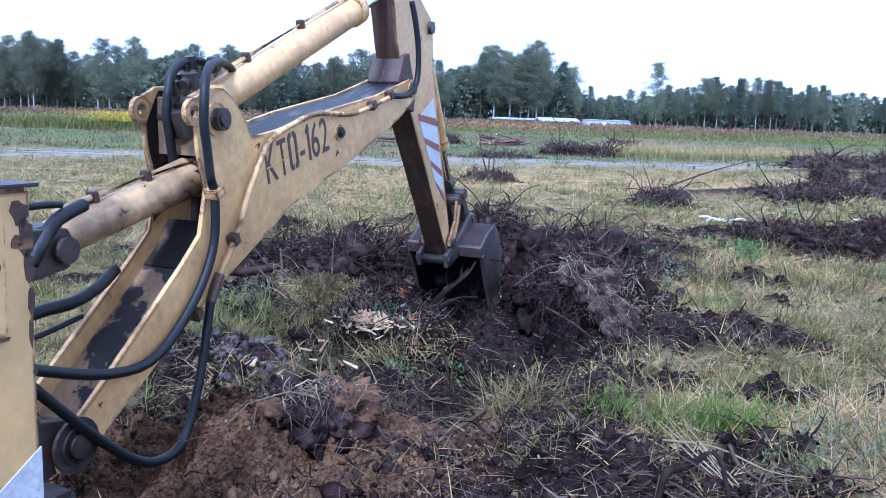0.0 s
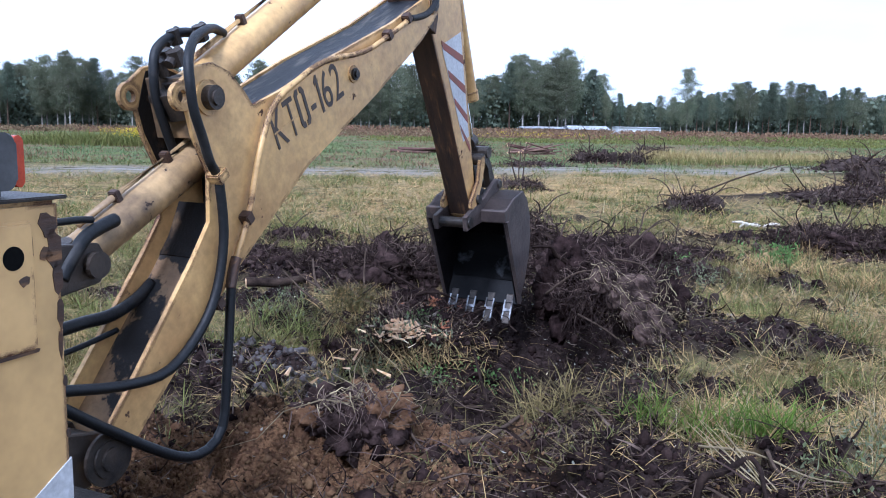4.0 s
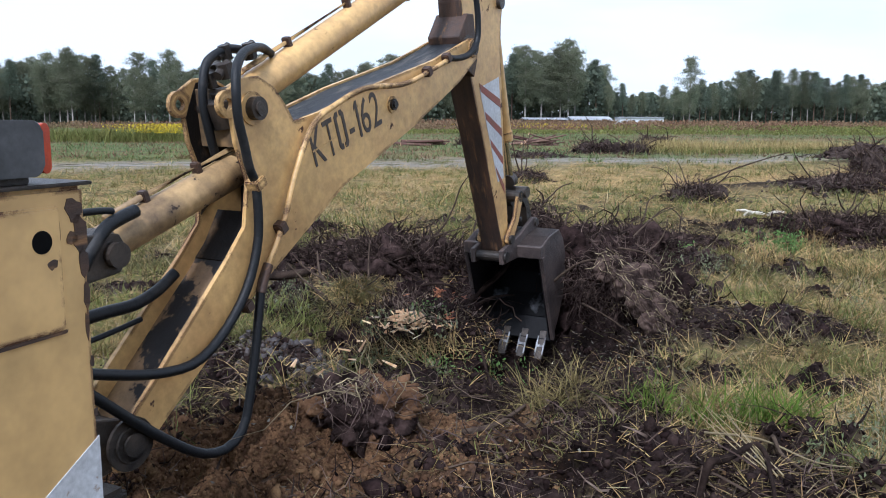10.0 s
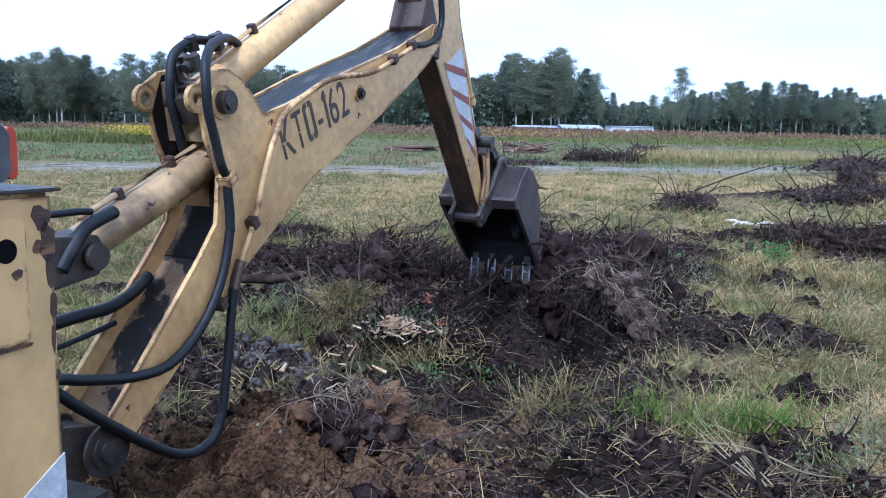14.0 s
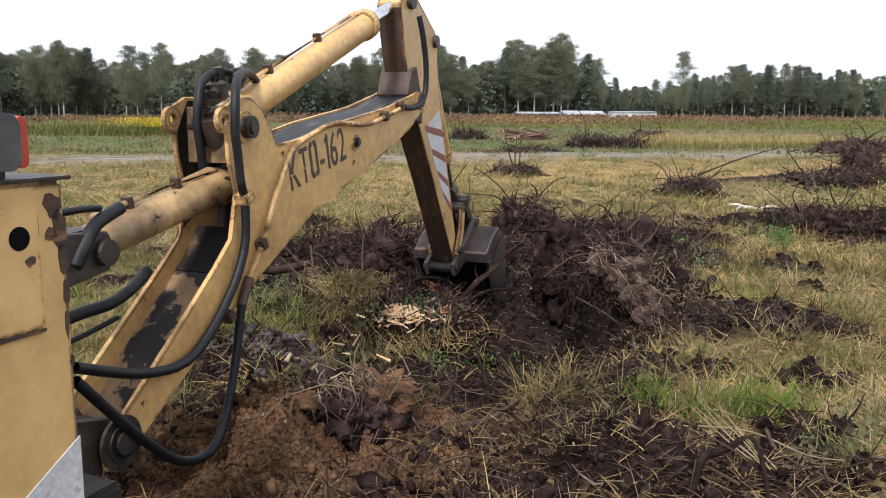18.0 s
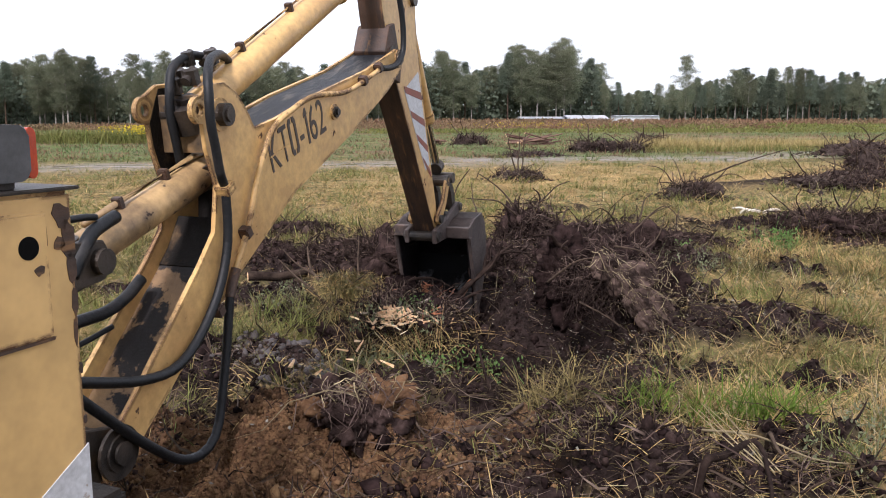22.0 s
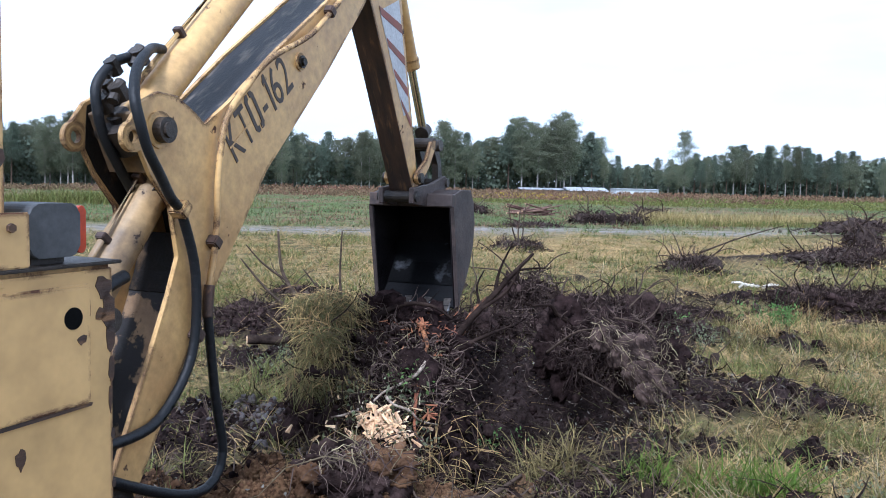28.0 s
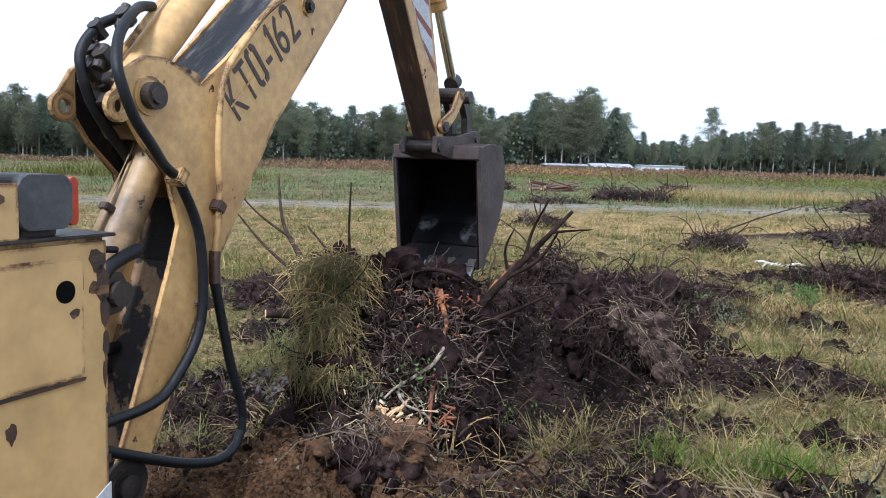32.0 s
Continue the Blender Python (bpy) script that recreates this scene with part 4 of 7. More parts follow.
    line = spline([(3.0, -0.185, 0.11), (3.10, -0.19, 0.06), (3.22, -0.20, 0.03), (3.36, -0.20, 0.06), (3.45, -0.20, 0.22), (3.50, -0.19, 0.42), (3.53, -0.17, 0.55)])
    part("hose", tube(line, 0.020, 10), RUBBER, boom, "black rubber hose looping to the stick", True)
    for u, v in ((1.16, 0.185), (0.78, 0.03), (2.97, 0.125), (2.72, 0.165)):
        bm = bmesh.new()
        box(bm, (u - 0.025, -0.205, v - 0.025), (u + 0.025, -0.15, v + 0.03), 0.006)
        part("clamp", bm, RUSTY, boom, "rusty pipe clamp")
    line = spline([(0.99, -0.187, 0.105), (0.93, -0.187, 0.07), (0.872, -0.19, 0.03)])
    part("pipe", tube(line, 0.024, 8), RUSTY, boom, "rusty pipe fitting", True)
    # two hoses arching over the top of the boom knee
    line = spline([(1.72, 0.0, 0.80), (1.66, -0.02, 0.86), (1.57, -0.06, 0.905), (1.43, -0.12, 0.945), (1.30, -0.18, 0.94), (1.225, -0.205, 0.88), (1.17, -0.207, 0.78), (1.14, -0.205, 0.66), (1.115, -0.20, 0.55), (1.125, -0.19, 0.46)])
    part("hose", tube(line, 0.021, 12), RUBBER, boom, "thick black hose over the boom knee", True)
    for x, y, z, r in ((1.56, -0.03, 0.90, 0.030), (1.60, 0.02, 0.87, 0.032), (1.46, 0.02, 0.94, 0.028), (1.36, -0.04, 0.90, 0.036), (1.40, 0.06, 0.88, 0.034), (1.31, 0.02, 0.88, 0.026)):
        bm = rod(bmesh.new(), (x, y, z - 0.035), (x + 0.012, y, z + 0.03), r, seg=6)
        rod(bm, (x - 0.05, y, z), (x + 0.05, y + 0.01, z + 0.01), r * 0.62, seg=10)
        part("fitting", bm, DARKSTEEL, boom, "greasy hose fitting")
    line = spline([(1.58, 0.02, 0.89), (1.48, 0.02, 0.945), (1.36, 0.03, 0.95), (1.28, 0.02, 0.90), (1.215, 0.02, 0.80), (1.175, 0.02, 0.66), (1.15, 0.03, 0.52), (1.12, 0.04, 0.40)])
    part("hose", tube(line, 0.021, 12), RUBBER, boom, "thick black hose behind the knee", True)
    bm = bmesh.new()
    box(bm, (1.09, -0.225, 0.44), (1.16, -0.15, 0.49), 0.006)
    part("clamp", bm, YELLOW, boom)
    return boom


boom = make_boom()


def make_stick():
    side = [(-0.70, 0.20), (-0.66, 0.12), (-0.30, 0.05), (0.0, 0.02), (0.25, 0.06), (0.69, 0.13), (1.15, 0.19), (1.52, 0.24), (1.62, 0.25), (1.655, 0.29), (1.62, 0.335), (1.35, 0.37),
            (0.66, 0.46), (0.10, 0.545), (-0.06, 0.60), (-0.17, 0.66), (-0.25, 0.65), (-0.33, 0.59), (-0.60, 0.41), (-0.68, 0.34)]
    stick = part("stick", prism(side, -0.088, 0.088, 0.006), YELLOW, machine, "tapered yellow stick, rusty beneath")
    low = [(-0.64, 0.110), (-0.30, 0.043), (0.0, 0.013), (0.25, 0.053), (0.69, 0.123), (1.15, 0.183), (1.60, 0.243), (1.60, 0.25), (1.15, 0.192), (0.69, 0.135), (0.25, 0.065), (0.0, 0.025), (-0.3, 0.055), (-0.64, 0.122)]
    part("under_plate", prism(low, -0.086, 0.086), RUSTY, stick, "rust-streaked dark under plate")
    # warning stripes on both sides
    for k in range(7):
        u = 0.30 + 0.105 * k
        lo, hi = 0.062 + 0.165 * u + 0.045, 0.54 - 0.13 * u - 0.03
        for y0 in (-0.0905, 0.0885):
            part("stripe", prism([(u, lo), (u + 0.105, lo + 0.015), (u + 0.105, hi - 0.012), (u, hi)], y0, y0 + 0.002), WHITE, stick, "flaking white warning stripe")
        if k % 2 == 0:
            pts = [(u - 0.03, lo + 0.002), (u + 0.03, lo + 0.010), (u + 0.22, hi - 0.026), (u + 0.16, hi - 0.018)]
            for y0 in (-0.0925, 0.0907):
                part("stripe", prism(pts, y0, y0 + 0.0018), REDSTRIPE, stick, "faded red warning stripe")
    for u, v, r, w in ((-0.20, 0.60, 0.045, 0.115), (-0.62, 0.27, 0.05, 0.125), (1.50, 0.30, 0.035, 0.15), (0.0, 0.0, 0.09, 0.125)):
        bm = rod(bmesh.new(), (u, -w, v), (u, w, v), r, seg=18)
        part("pin", bm, DARKSTEEL, stick, "dark pivot pin")
    ears = [(-0.10, -0.10), (0.10, -0.08), (0.20, 0.05), (0.10, 0.12), (-0.20, 0.14), (-0.22, 0.05)]
    part("pivot_bracket", prism(ears, -0.118, 0.118, 0.005), RUSTY, stick, "dark pivot bracket")
    return stick


stick = make_stick()


def make_bucket():
    prof = [(-0.02, 0.235), (-0.065, 0.40), (-0.070, 0.60), (0.03, 0.68), (0.18, 0.715), (0.34, 0.70), (0.50, 0.635), (0.66, 0.52), (0.80, 0.385)]
    shell = bmesh.new()
    w = 0.31
    cols = []
    for u, v in prof:
        cols.append([shell.verts.new((u, -w, v)), shell.verts.new((u, w, v))])
    for a, b in zip(cols, cols[1:]):
        shell.faces.new((a[0], a[1], b[1], b[0]))
    bmesh.ops.solidify(shell, geom=shell.faces[:], thickness=0.018)
    bucket = part("bucket", shell, BUCKET, machine, "mud-caked steel digging bucket")
    wall = prof + [(0.06, 0.215)]
    for s in (-1, 1):
        y0, y1 = sorted((s * w, s * (w + 0.018)))
        part("side_wall", prism(wall, y0, y1, 0.003), BUCKET, bucket, "scratched brown side wall")
        # thin sheet that carries the bucket's inner shade as colour
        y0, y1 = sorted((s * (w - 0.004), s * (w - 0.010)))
        part("liner", prism([(u * 0.985 + 0.005, v - 0.008 if v > 0.3 else v + 0.008) for u, v in wall], y0, y1), INNER, bucket, "inner face painted black for shade")
        y0, y1 = sorted((s * (w + 0.018), s * (w + 0.030)))
        part("cutting_edge", prism([(0.06, 0.215), (0.80, 0.385), (0.775, 0.42), (0.06, 0.26)], y0, y1, 0.002), BUCKET, bucket)
    # back sheet painted with shade; floor sheet adds scouring and sheen
    for run, mat, note in ((prof[1:6], INNER, "back of the bucket with its shade painted black"), (prof[5:-1], SCOUR, "shade-dark bucket floor with scouring and painted sheen")):
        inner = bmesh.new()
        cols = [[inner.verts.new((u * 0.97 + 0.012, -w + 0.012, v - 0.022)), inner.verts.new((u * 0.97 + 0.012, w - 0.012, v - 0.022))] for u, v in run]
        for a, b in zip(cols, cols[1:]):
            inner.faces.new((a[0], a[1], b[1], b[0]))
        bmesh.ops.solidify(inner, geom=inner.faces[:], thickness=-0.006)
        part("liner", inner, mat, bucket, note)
    bar = [(-0.03, 0.205), (0.065, 0.205), (0.07, 0.225), (0.02, 0.25), (-0.03, 0.245)]
    part("top_bar", prism(bar, -w - 0.02, w + 0.02, 0.006), BUCKET, bucket, "worn steel top bar")
    lip = [(0.62, 0.545), (0.80, 0.375), (0.815, 0.385), (0.64, 0.57)]
    part("lip", prism(lip, -w, w, 0.003), SCOUR, bucket, "dark lip with scoured and painted sheen patches")
    for k in range(4):
        y = -0.24 + 0.16 * k
        bm = prism([(0.74, 0.425), (0.93, 0.27), (0.935, 0.285), (0.80, 0.415), (0.76, 0.45)], y - 0.032, y + 0.032, 0.006)
        t = part("tooth", bm, DARKSTEEL, bucket, "black digging tooth with bright edges")
        bm = prism([(0.775, 0.385), (0.90, 0.283), (0.905, 0.288), (0.78, 0.39)], y - 0.036, y - 0.026)
        prism([(0.775, 0.385), (0.90, 0.283), (0.905, 0.288), (0.78, 0.39)], y + 0.026, y + 0.036, 0, bm)
        prism([(0.83, 0.34), (0.845, 0.328), (0.85, 0.333), (0.835, 0.345)], y - 0.026, y + 0.026, 0, bm)
        part("wear_mark", bm, BRIGHT, bucket)
    for s in (-1, 1):
        y0, y1 = sorted((s * 0.10, s * 0.135))
        part("ear", prism([(-0.06, -0.05), (0.05, -0.05), (0.07, 0.22), (-0.02, 0.45), (-0.08, 0.60), (-0.15, 0.62), (-0.17, 0.55), (-0.10, 0.30)], y0, y1, 0.005), BUCKET, bucket, "worn hinge ear")
    part("pin", rod(bmesh.new(), (0, -0.15, 0), (0, 0.15, 0), 0.04), DARKSTEEL, bucket)
    part("pin", rod(bmesh.new(), (-0.12, -0.15, 0.58), (-0.12, 0.15, 0.58), 0.032), DARKSTEEL, bucket)
    return bucket


bucket = make_bucket()


def cylinder(length, r, rod_r, mat, label, pipe=True):
    """Barrel (from its own pin along +z) and rod (from its eye back along -z)."""
    bm = rod(bmesh.new(), (0, 0, 0.02), (0, 0, length), r, seg=24)
    barrel = part("barrel", bm, mat, machine, label, True)
    barrel.data.set_sharp_from_angle(angle=radians(40))
    bm = rod(bmesh.new(), (0, 0, length - 0.06), (0, 0, length + 0.012), r * 1.16, seg=24)
    part("gland", bm, mat, barrel)
    bm = rod(bmesh.new(), (0, -r * 0.75, 0), (0, r * 0.75, 0), r * 1.25, seg=20)
    rod(bm, (0, -r * 1.05, 0), (0, r * 1.05, 0), r * 0.55, seg=16)
    part("eye", bm, DARKSTEEL, barrel, "greasy dark eye")
    if pipe:
        part("pipe", tube([(0.0, r + 0.02, 0.10), (0.0, r + 0.022, 0.3), (0, r + 0.022, length - 0.12), (0, r * 0.9, length - 0.03)], 0.014, 8), mat, barrel, "thin feed pipe", True)
        for q in (0.3, 0.62):
            bm = bmesh.new()
            box(bm, (-0.022, r * 0.8, length * q), (0.022, r + 0.045, length * q + 0.03), 0.004)
            part("clamp", bm, RUSTY, barrel)
    bm = rod(bmesh.new(), (0, 0, 0.03), (0, 0, -length * 0.95), rod_r, seg=18)
    piston = part("piston_rod", bm, CHROME, machine, "bright chrome piston rod", True)
    piston.data.set_sharp_from_angle(angle=radians(40))
    bm = rod(bmesh.new(), (0, -r * 0.7, 0), (0, r * 0.7, 0), rod_r * 1.7, seg=18)
    part("eye", bm, DARKSTEEL, piston)
    return barrel, piston


boom_barrel, boom_rod = cylinder(0.98, 0.078, 0.045, DIRTY, "yellow boom cylinder barrel with flaking paint")
stick_barrel, stick_rod = cylinder(1.74, 0.082, 0.042, YELLOW, "long yellow stick cylinder barrel with flaking paint")
bucket_barrel, bucket_rod = cylinder(1.02, 0.055, 0.032, YELLOW, "slim yellow bucket cylinder barrel", False)


def make_link(name, length, width, mat, label, y):
    bm = prism([(-0.04, -0.03), (0.0, -0.05), (length * 0.5, -0.065), (length, -0.045), (length + 0.04, 0), (length, 0.045), (length * 0.5, 0.0), (0, 0.05), (-0.04, 0.03)], y - width / 2, y + width / 2, 0.004)
    prism([(-0.04, -0.03), (0.0, -0.05), (length * 0.5, -0.065), (length, -0.045), (length + 0.04, 0), (length, 0.045), (length * 0.5, 0.0), (0, 0.05), (-0.04, 0.03)], -y - width / 2, -y + width / 2, 0.004, bm)
    ob = part(name, bm, mat, machine, label)
    bm = rod(bmesh.new(), (length, -0.13, 0), (length, 0.13, 0), 0.045)
    part("pin", bm, DARKSTEEL, ob)
    return ob


# lower post that carries the boom, and its foot on the ground
def make_post():
    bm = bmesh.new()
    box(bm, (-0.36, -0.13, 0.16), (-0.21, 0.13, 1.18), 0.02)
    for s in (-1, 1):
        y0, y1 = sorted((s * 0.09, s * 0.125))
        prism([(-0.25, 0.22), (0.05, 0.26), (0.09, 0.34), (0.05, 0.43), (-0.25, 0.50)], y0, y1, 0.005, bm)
        prism([(-0.25, 0.98), (0.03, 1.02), (0.075, 1.094), (0.03, 1.17), (-0.25, 1.19)], y0, y1, 0.005, bm)
    post = part("swing_post", bm, DARKSTEEL, machine, "greasy dark swing post")
    part("pin", rod(bmesh.new(), (0, -0.16, 1.094), (0, 0.16, 1.094), 0.05), DARKSTEEL, post)
    part("pin", rod(bmesh.new(), (0, -0.175, 0.344), (0, 0.175, 0.344), 0.07), DARKSTEEL, post)
    return post


post = make_post()
for line in ([(-0.14, -0.12, 1.06), (-0.09, -0.12, 1.13), (-0.02, -0.11, 1.195), (0.06, -0.10, 1.225), (0.14, -0.09, 1.245)], [(-0.10, 0.10, 0.80), (0.11, 0.10, 0.815), (0.27, 0.10, 0.82), (0.40, 0.10, 0.86), (0.50, 0.10, 0.92)],
             [(-0.2, 0.08, 0.70), (0.1, 0.10, 0.72), (0.3, 0.10, 0.75)], [(-0.2, -0.10, 1.26), (-0.05, -0.10, 1.262), (0.03, -0.09, 1.255)]):
    part("hose", tube(spline(line), 0.014 if line[0][2] > 1.2 else (0.027 if line[0][1] < 0 or line[0][2] > 0.75 else 0.012), 10), RUBBER, post, "black hydraulic hose", True)
bm = bmesh.new()
box(bm, (-1.3, -0.55, 0.12), (-0.36, 0.55, 0.42), 0.02)
box(bm, (-0.9, -0.5, -0.12), (-0.45, 0.5, 0.14), 0.02)
chassis = part("chassis", bm, DARKSTEEL, machine, "dark chassis beam on its pad")


def make_cover():
    """The yellow side cover with its lamp, beside the camera."""
    U, Y = -0.675, -0.75
    bm = bmesh.new()
    box(bm, (-2.3, Y, -0.06), (U, -0.32, 1.432), 0.012)
    c = part("side_cover", bm, PANEL, machine, "yellow sheet-metal side cover with chipped edges")
    bm = bmesh.new()
    box(bm, (-2.3, Y - 0.018, 1.433), (U + 0.012, -0.30, 1.443), 0.003)
    part("cover_lid", bm, DARKSTEEL, c, "bent dark lid edge")
    bm = prism([(-1.062, 1.445), (-1.04, 1.40), (-1.9, 1.36), (-1.9, 1.445)], Y - 0.016, Y - 0.004, 0.002)
    part("flap", bm, PANEL, c, "folded yellow flap")
    bm = bmesh.new()
    box(bm, (-1.75, Y - 0.011, 1.055), (-0.768, Y + 0.005, 1.385), 0.007)
    part("hatch", bm, PANEL, c, "raised square hatch")
    bm = prism([(-1.75, 1.040), (-0.77, 1.047), (-0.765, 1.055), (-1.75, 1.055)], Y - 0.009, Y + 0.002)
    part("seam", bm, RUSTY, c, "rusty seam under the hatch")
    for x, z, r in ((-0.831, 1.297, 0.030), (-1.125, 1.185, 0.068)):
        bm = rod(bmesh.new(), (x, Y - 0.0125, z), (x, Y - 0.002, z), r, seg=32)
        part("hole", bm, BLACKHOLE if r < 0.05 else RUSTY, c, "round black hole" if r < 0.05 else "rusty round opening")
    part("stripe", prism([(U - 0.004, 0.73), (U - 0.004, 0.44), (-1.20, 0.44)], Y - 0.0035, Y + 0.002), WHITE, c, "white painted corner stripe")
    part("stripe", prism([(U - 0.004, 0.438), (U - 0.004, 0.28), (-1.45, 0.28), (-1.205, 0.438)], Y - 0.0035, Y + 0.002), REDSTRIPE, c, "red painted stripe")
    # bare rusty chips along the edge
    rg = np.random.RandomState(3)
    for x, z, w, h in ((-0.715, 1.36, 0.028, 0.045), (-0.700, 1.30, 0.032, 0.06), (-0.728, 1.297, 0.022, 0.016), (-0.692, 1.225, 0.022, 0.05), (-0.805, 1.235, 0.018, 0.016), (-0.690, 1.13, 0.012, 0.04),
                       (-0.693, 1.05, 0.008, 0.045), (-0.685, 0.95, 0.008, 0.02), (-0.682, 0.80, 0.008, 0.012), (-0.690, 0.66, 0.010, 0.016), (-0.99, 0.96, 0.016, 0.04), (-0.77, 1.32, 0.005, 0.04), (-0.69, 0.60, 0.008, 0.012)):
        n = 11
        pts = []
        for k in range(n):
            a = 2 * math.pi * k / n
            q = rg.uniform(0.55, 1.25)
            pts.append((min(U - 0.003, x + w * q * math.cos(a)), z + h * q * math.sin(a)))
        part("rust_chip", prism(pts, Y - 0.0022 - (0.011 if x < -0.77 and z > 1.06 else 0), Y + 0.002), RUSTY, c, "bare rusty chip in the paint")
    def rounded(x0, x1, z0, z1, r):
        return [(cx + r * math.cos(radians(a)), cz + r * math.sin(radians(a))) for cx, cz, a0 in ((x1 - r, z1 - r, 0), (x0 + r, z1 - r, 90), (x0 + r, z0 + r, 180), (x1 - r, z0 + r, 270)) for a in range(a0, a0 + 91, 18)]
    part("lamp_housing", prism(rounded(-0.955, -0.795, 1.462, 1.603, 0.028), Y, Y + 0.15, 0.012), PLASTIC, c, "grey plastic indicator lamp housing")
    part("lens", prism(rounded(-0.800, -0.770, 1.468, 1.596, 0.013), Y + 0.006, Y + 0.144, 0.006), LENS, c, "orange-red lens")
    bm = bmesh.new()
    box(bm, (-0.93, Y + 0.03, 1.443), (-0.82, Y + 0.12, 1.466), 0.003)
    part("lamp_foot", bm, DARKSTEEL, c)
    bm = bmesh.new()
    box(bm, (-1.14, Y - 0.012, 1.443), (-0.962, Y + 0.002, 1.582), 0.004)
    part("bracket", bm, PANEL, c, "small yellow bracket plate")
    bm = rod(bmesh.new(), (-1.02, Y - 0.022, 1.545), (-1.02, Y - 0.008, 1.545), 0.012, seg=6)
    part("bolt", bm, RUSTY, c, "rusty bolt")
    bm = bmesh.new()
    box(bm, (-1.35, Y + 0.02, 1.44), (-1.005, Y + 0.30, 2.35), 0.006)
    part("pillar", bm, PANEL, c, "yellow pillar with a rust patch")
    part("rust_chip", prism([(-1.08, 1.70), (-1.03, 1.68), (-1.007, 1.71), (-1.012, 1.735), (-1.05, 1.745), (-1.10, 1.75)], Y + 0.0165, Y + 0.022), RUSTY, c)
    return c


cover = make_cover()


# sagging hoses in short stiff links
def hose_links(name, count, length, r, label):
    out = []
    bm = rod(bmesh.new(), (0, 0, -0.006), (0, 0, length + 0.006), r, seg=10, caps=False)
    bmesh.ops.create_uvsphere(bm, u_segments=10, v_segments=6, radius=r)
    first = part(name, bm, RUBBER, machine, label, True)
    out.append(first)
    for _ in range(count - 1):
        o = first.copy()
        scene.collection.objects.link(o)
        out.append(o)
    return out


SAG_A = hose_links("hose_link", 24, 0.056, 0.0215, "sagging black rubber hose")
SAG_B = hose_links("hose_link", 26, 0.060, 0.0215, "sagging black rubber hose")
link_arm = make_link("link_arm", 0.36, 0.03, YELLOW, "curved yellow link arm", 0.115)
push_link = make_link("push_link", 0.30, 0.05, DARKSTEEL, "dark push link", 0.06)


# ---- the stump that is torn out ----
def lump(name, rx, ry, rz, mat, parent=None, label="", seed=1, rough=0.35, sub=4, pit=1.0):
    bm = bmesh.new()
    bmesh.ops.create_icosphere(bm, subdivisions=sub, radius=1)
    o = Vector((seed * 7.3, seed * 3.1, 0))
    for v in bm.verts:
        p = v.co.copy()
        k = 1 + rough * noise.fractal(p * 1.6 + o, 1.0, 2.0, 5) + pit * (0.14 * abs(noise.noise(p * 6 + o)) - 0.34 * max(0.0, noise.noise(p * 4.5 - o)) + 0.10 * noise.noise(p * 13 + o) + 0.05 * noise.noise(p * 27 + o))
        v.co = Vector((p.x * rx * k, p.y * ry * k, p.z * rz * k))
    return part(name, bm, mat, parent, label, True)


def rooty(name, parent, rg, n, centre, spread, up, length, r, mat, label, segs=5, wobble=0.30, squash=0.5):
    """Many crooked roots that grow out of a centre."""
    d = rg.normal(0, 1, (n, 3))
    d[:, 2] = np.abs(d[:, 2]) * squash + up * rg.uniform(0, 1.6, n)
    d /= np.linalg.norm(d, axis=1)[:, None]
    P = np.array(centre)[None] + d * np.array(spread)[None] * rg.uniform(0.5, 1.0, (n, 1))
    V, T = stick_arrays(P, length, r, 0, rg, segs, 0.55 * d + rg.normal(0, 0.75, (n, 3)), wobble + 0.22)
    ob = fast_mesh(name, V, T, mat, parent)
    return tagged(ob, label) if label else ob


def limb(name, pts, r, mat, parent, label="", taper=None):
    return part(name, tube(spline(pts, 5), r, 7, taper=r * 0.35 if taper is None else taper), mat, parent, label, True)


def splinters(rg, n, spread, length, width, up=0.3):
    """Split chips of wood: thin wedges tossed about."""
    bm = bmesh.new()
    for _ in range(n):
        L, w = length * rg.uniform(0.4, 1.3), width * rg.uniform(0.5, 1.4)
        q = Euler((rg.uniform(-0.6, 0.6), rg.uniform(-0.6, 0.6) - up, rg.uniform(0, 6.28))).to_matrix().to_4x4()
        m = Matrix.Translation((rg.normal(0, spread), rg.normal(0, spread), rg.uniform(0, 0.05))) @ q
        v = [bm.verts.new(m @ Vector(p)) for p in ((-L / 2, -w / 2, 0), (L / 2, -w / 4, 0), (L / 2, w / 4, 0), (-L / 2, w / 2, 0), (-L / 2, 0, w * 0.5), (L / 2, 0, w * 0.25))]
        for f in ((0, 1, 2, 3), (0, 4, 5, 1), (3, 2, 5, 4), (0, 3, 4), (1, 5, 2)):
            bm.faces.new([v[i] for i in f])
    return bm


def leafy(rg, n, box_lo, box_hi, size):
    def where(g):
        return [g.uniform(a, b) for a, b in zip(box_lo, box_hi)]
    return leaf_cards(n, where, size, rg.randint(9999))


def leaf_cards(n, fn, size, seed):
    rg = np.random.RandomState(seed)
    V, F = [], []
    for _ in range(n):
        c = fn(rg)
        q = Euler(rg.uniform(-math.pi, math.pi, 3)).to_matrix()
        s = size * rg.uniform(0.5, 1.3)
        b = len(V)
        for px, py in ((-1, 0), (0, -0.55), (1, 0), (0, 0.55)):
            p = q @ Vector((px * s, py * s, 0.25 * s * abs(px)))
            V.append((c[0] + p[0], c[1] + p[1], c[2] + p[2]))
        F.append((b, b + 1, b + 2))
        F.append((b, b + 2, b + 3))
    return V, F


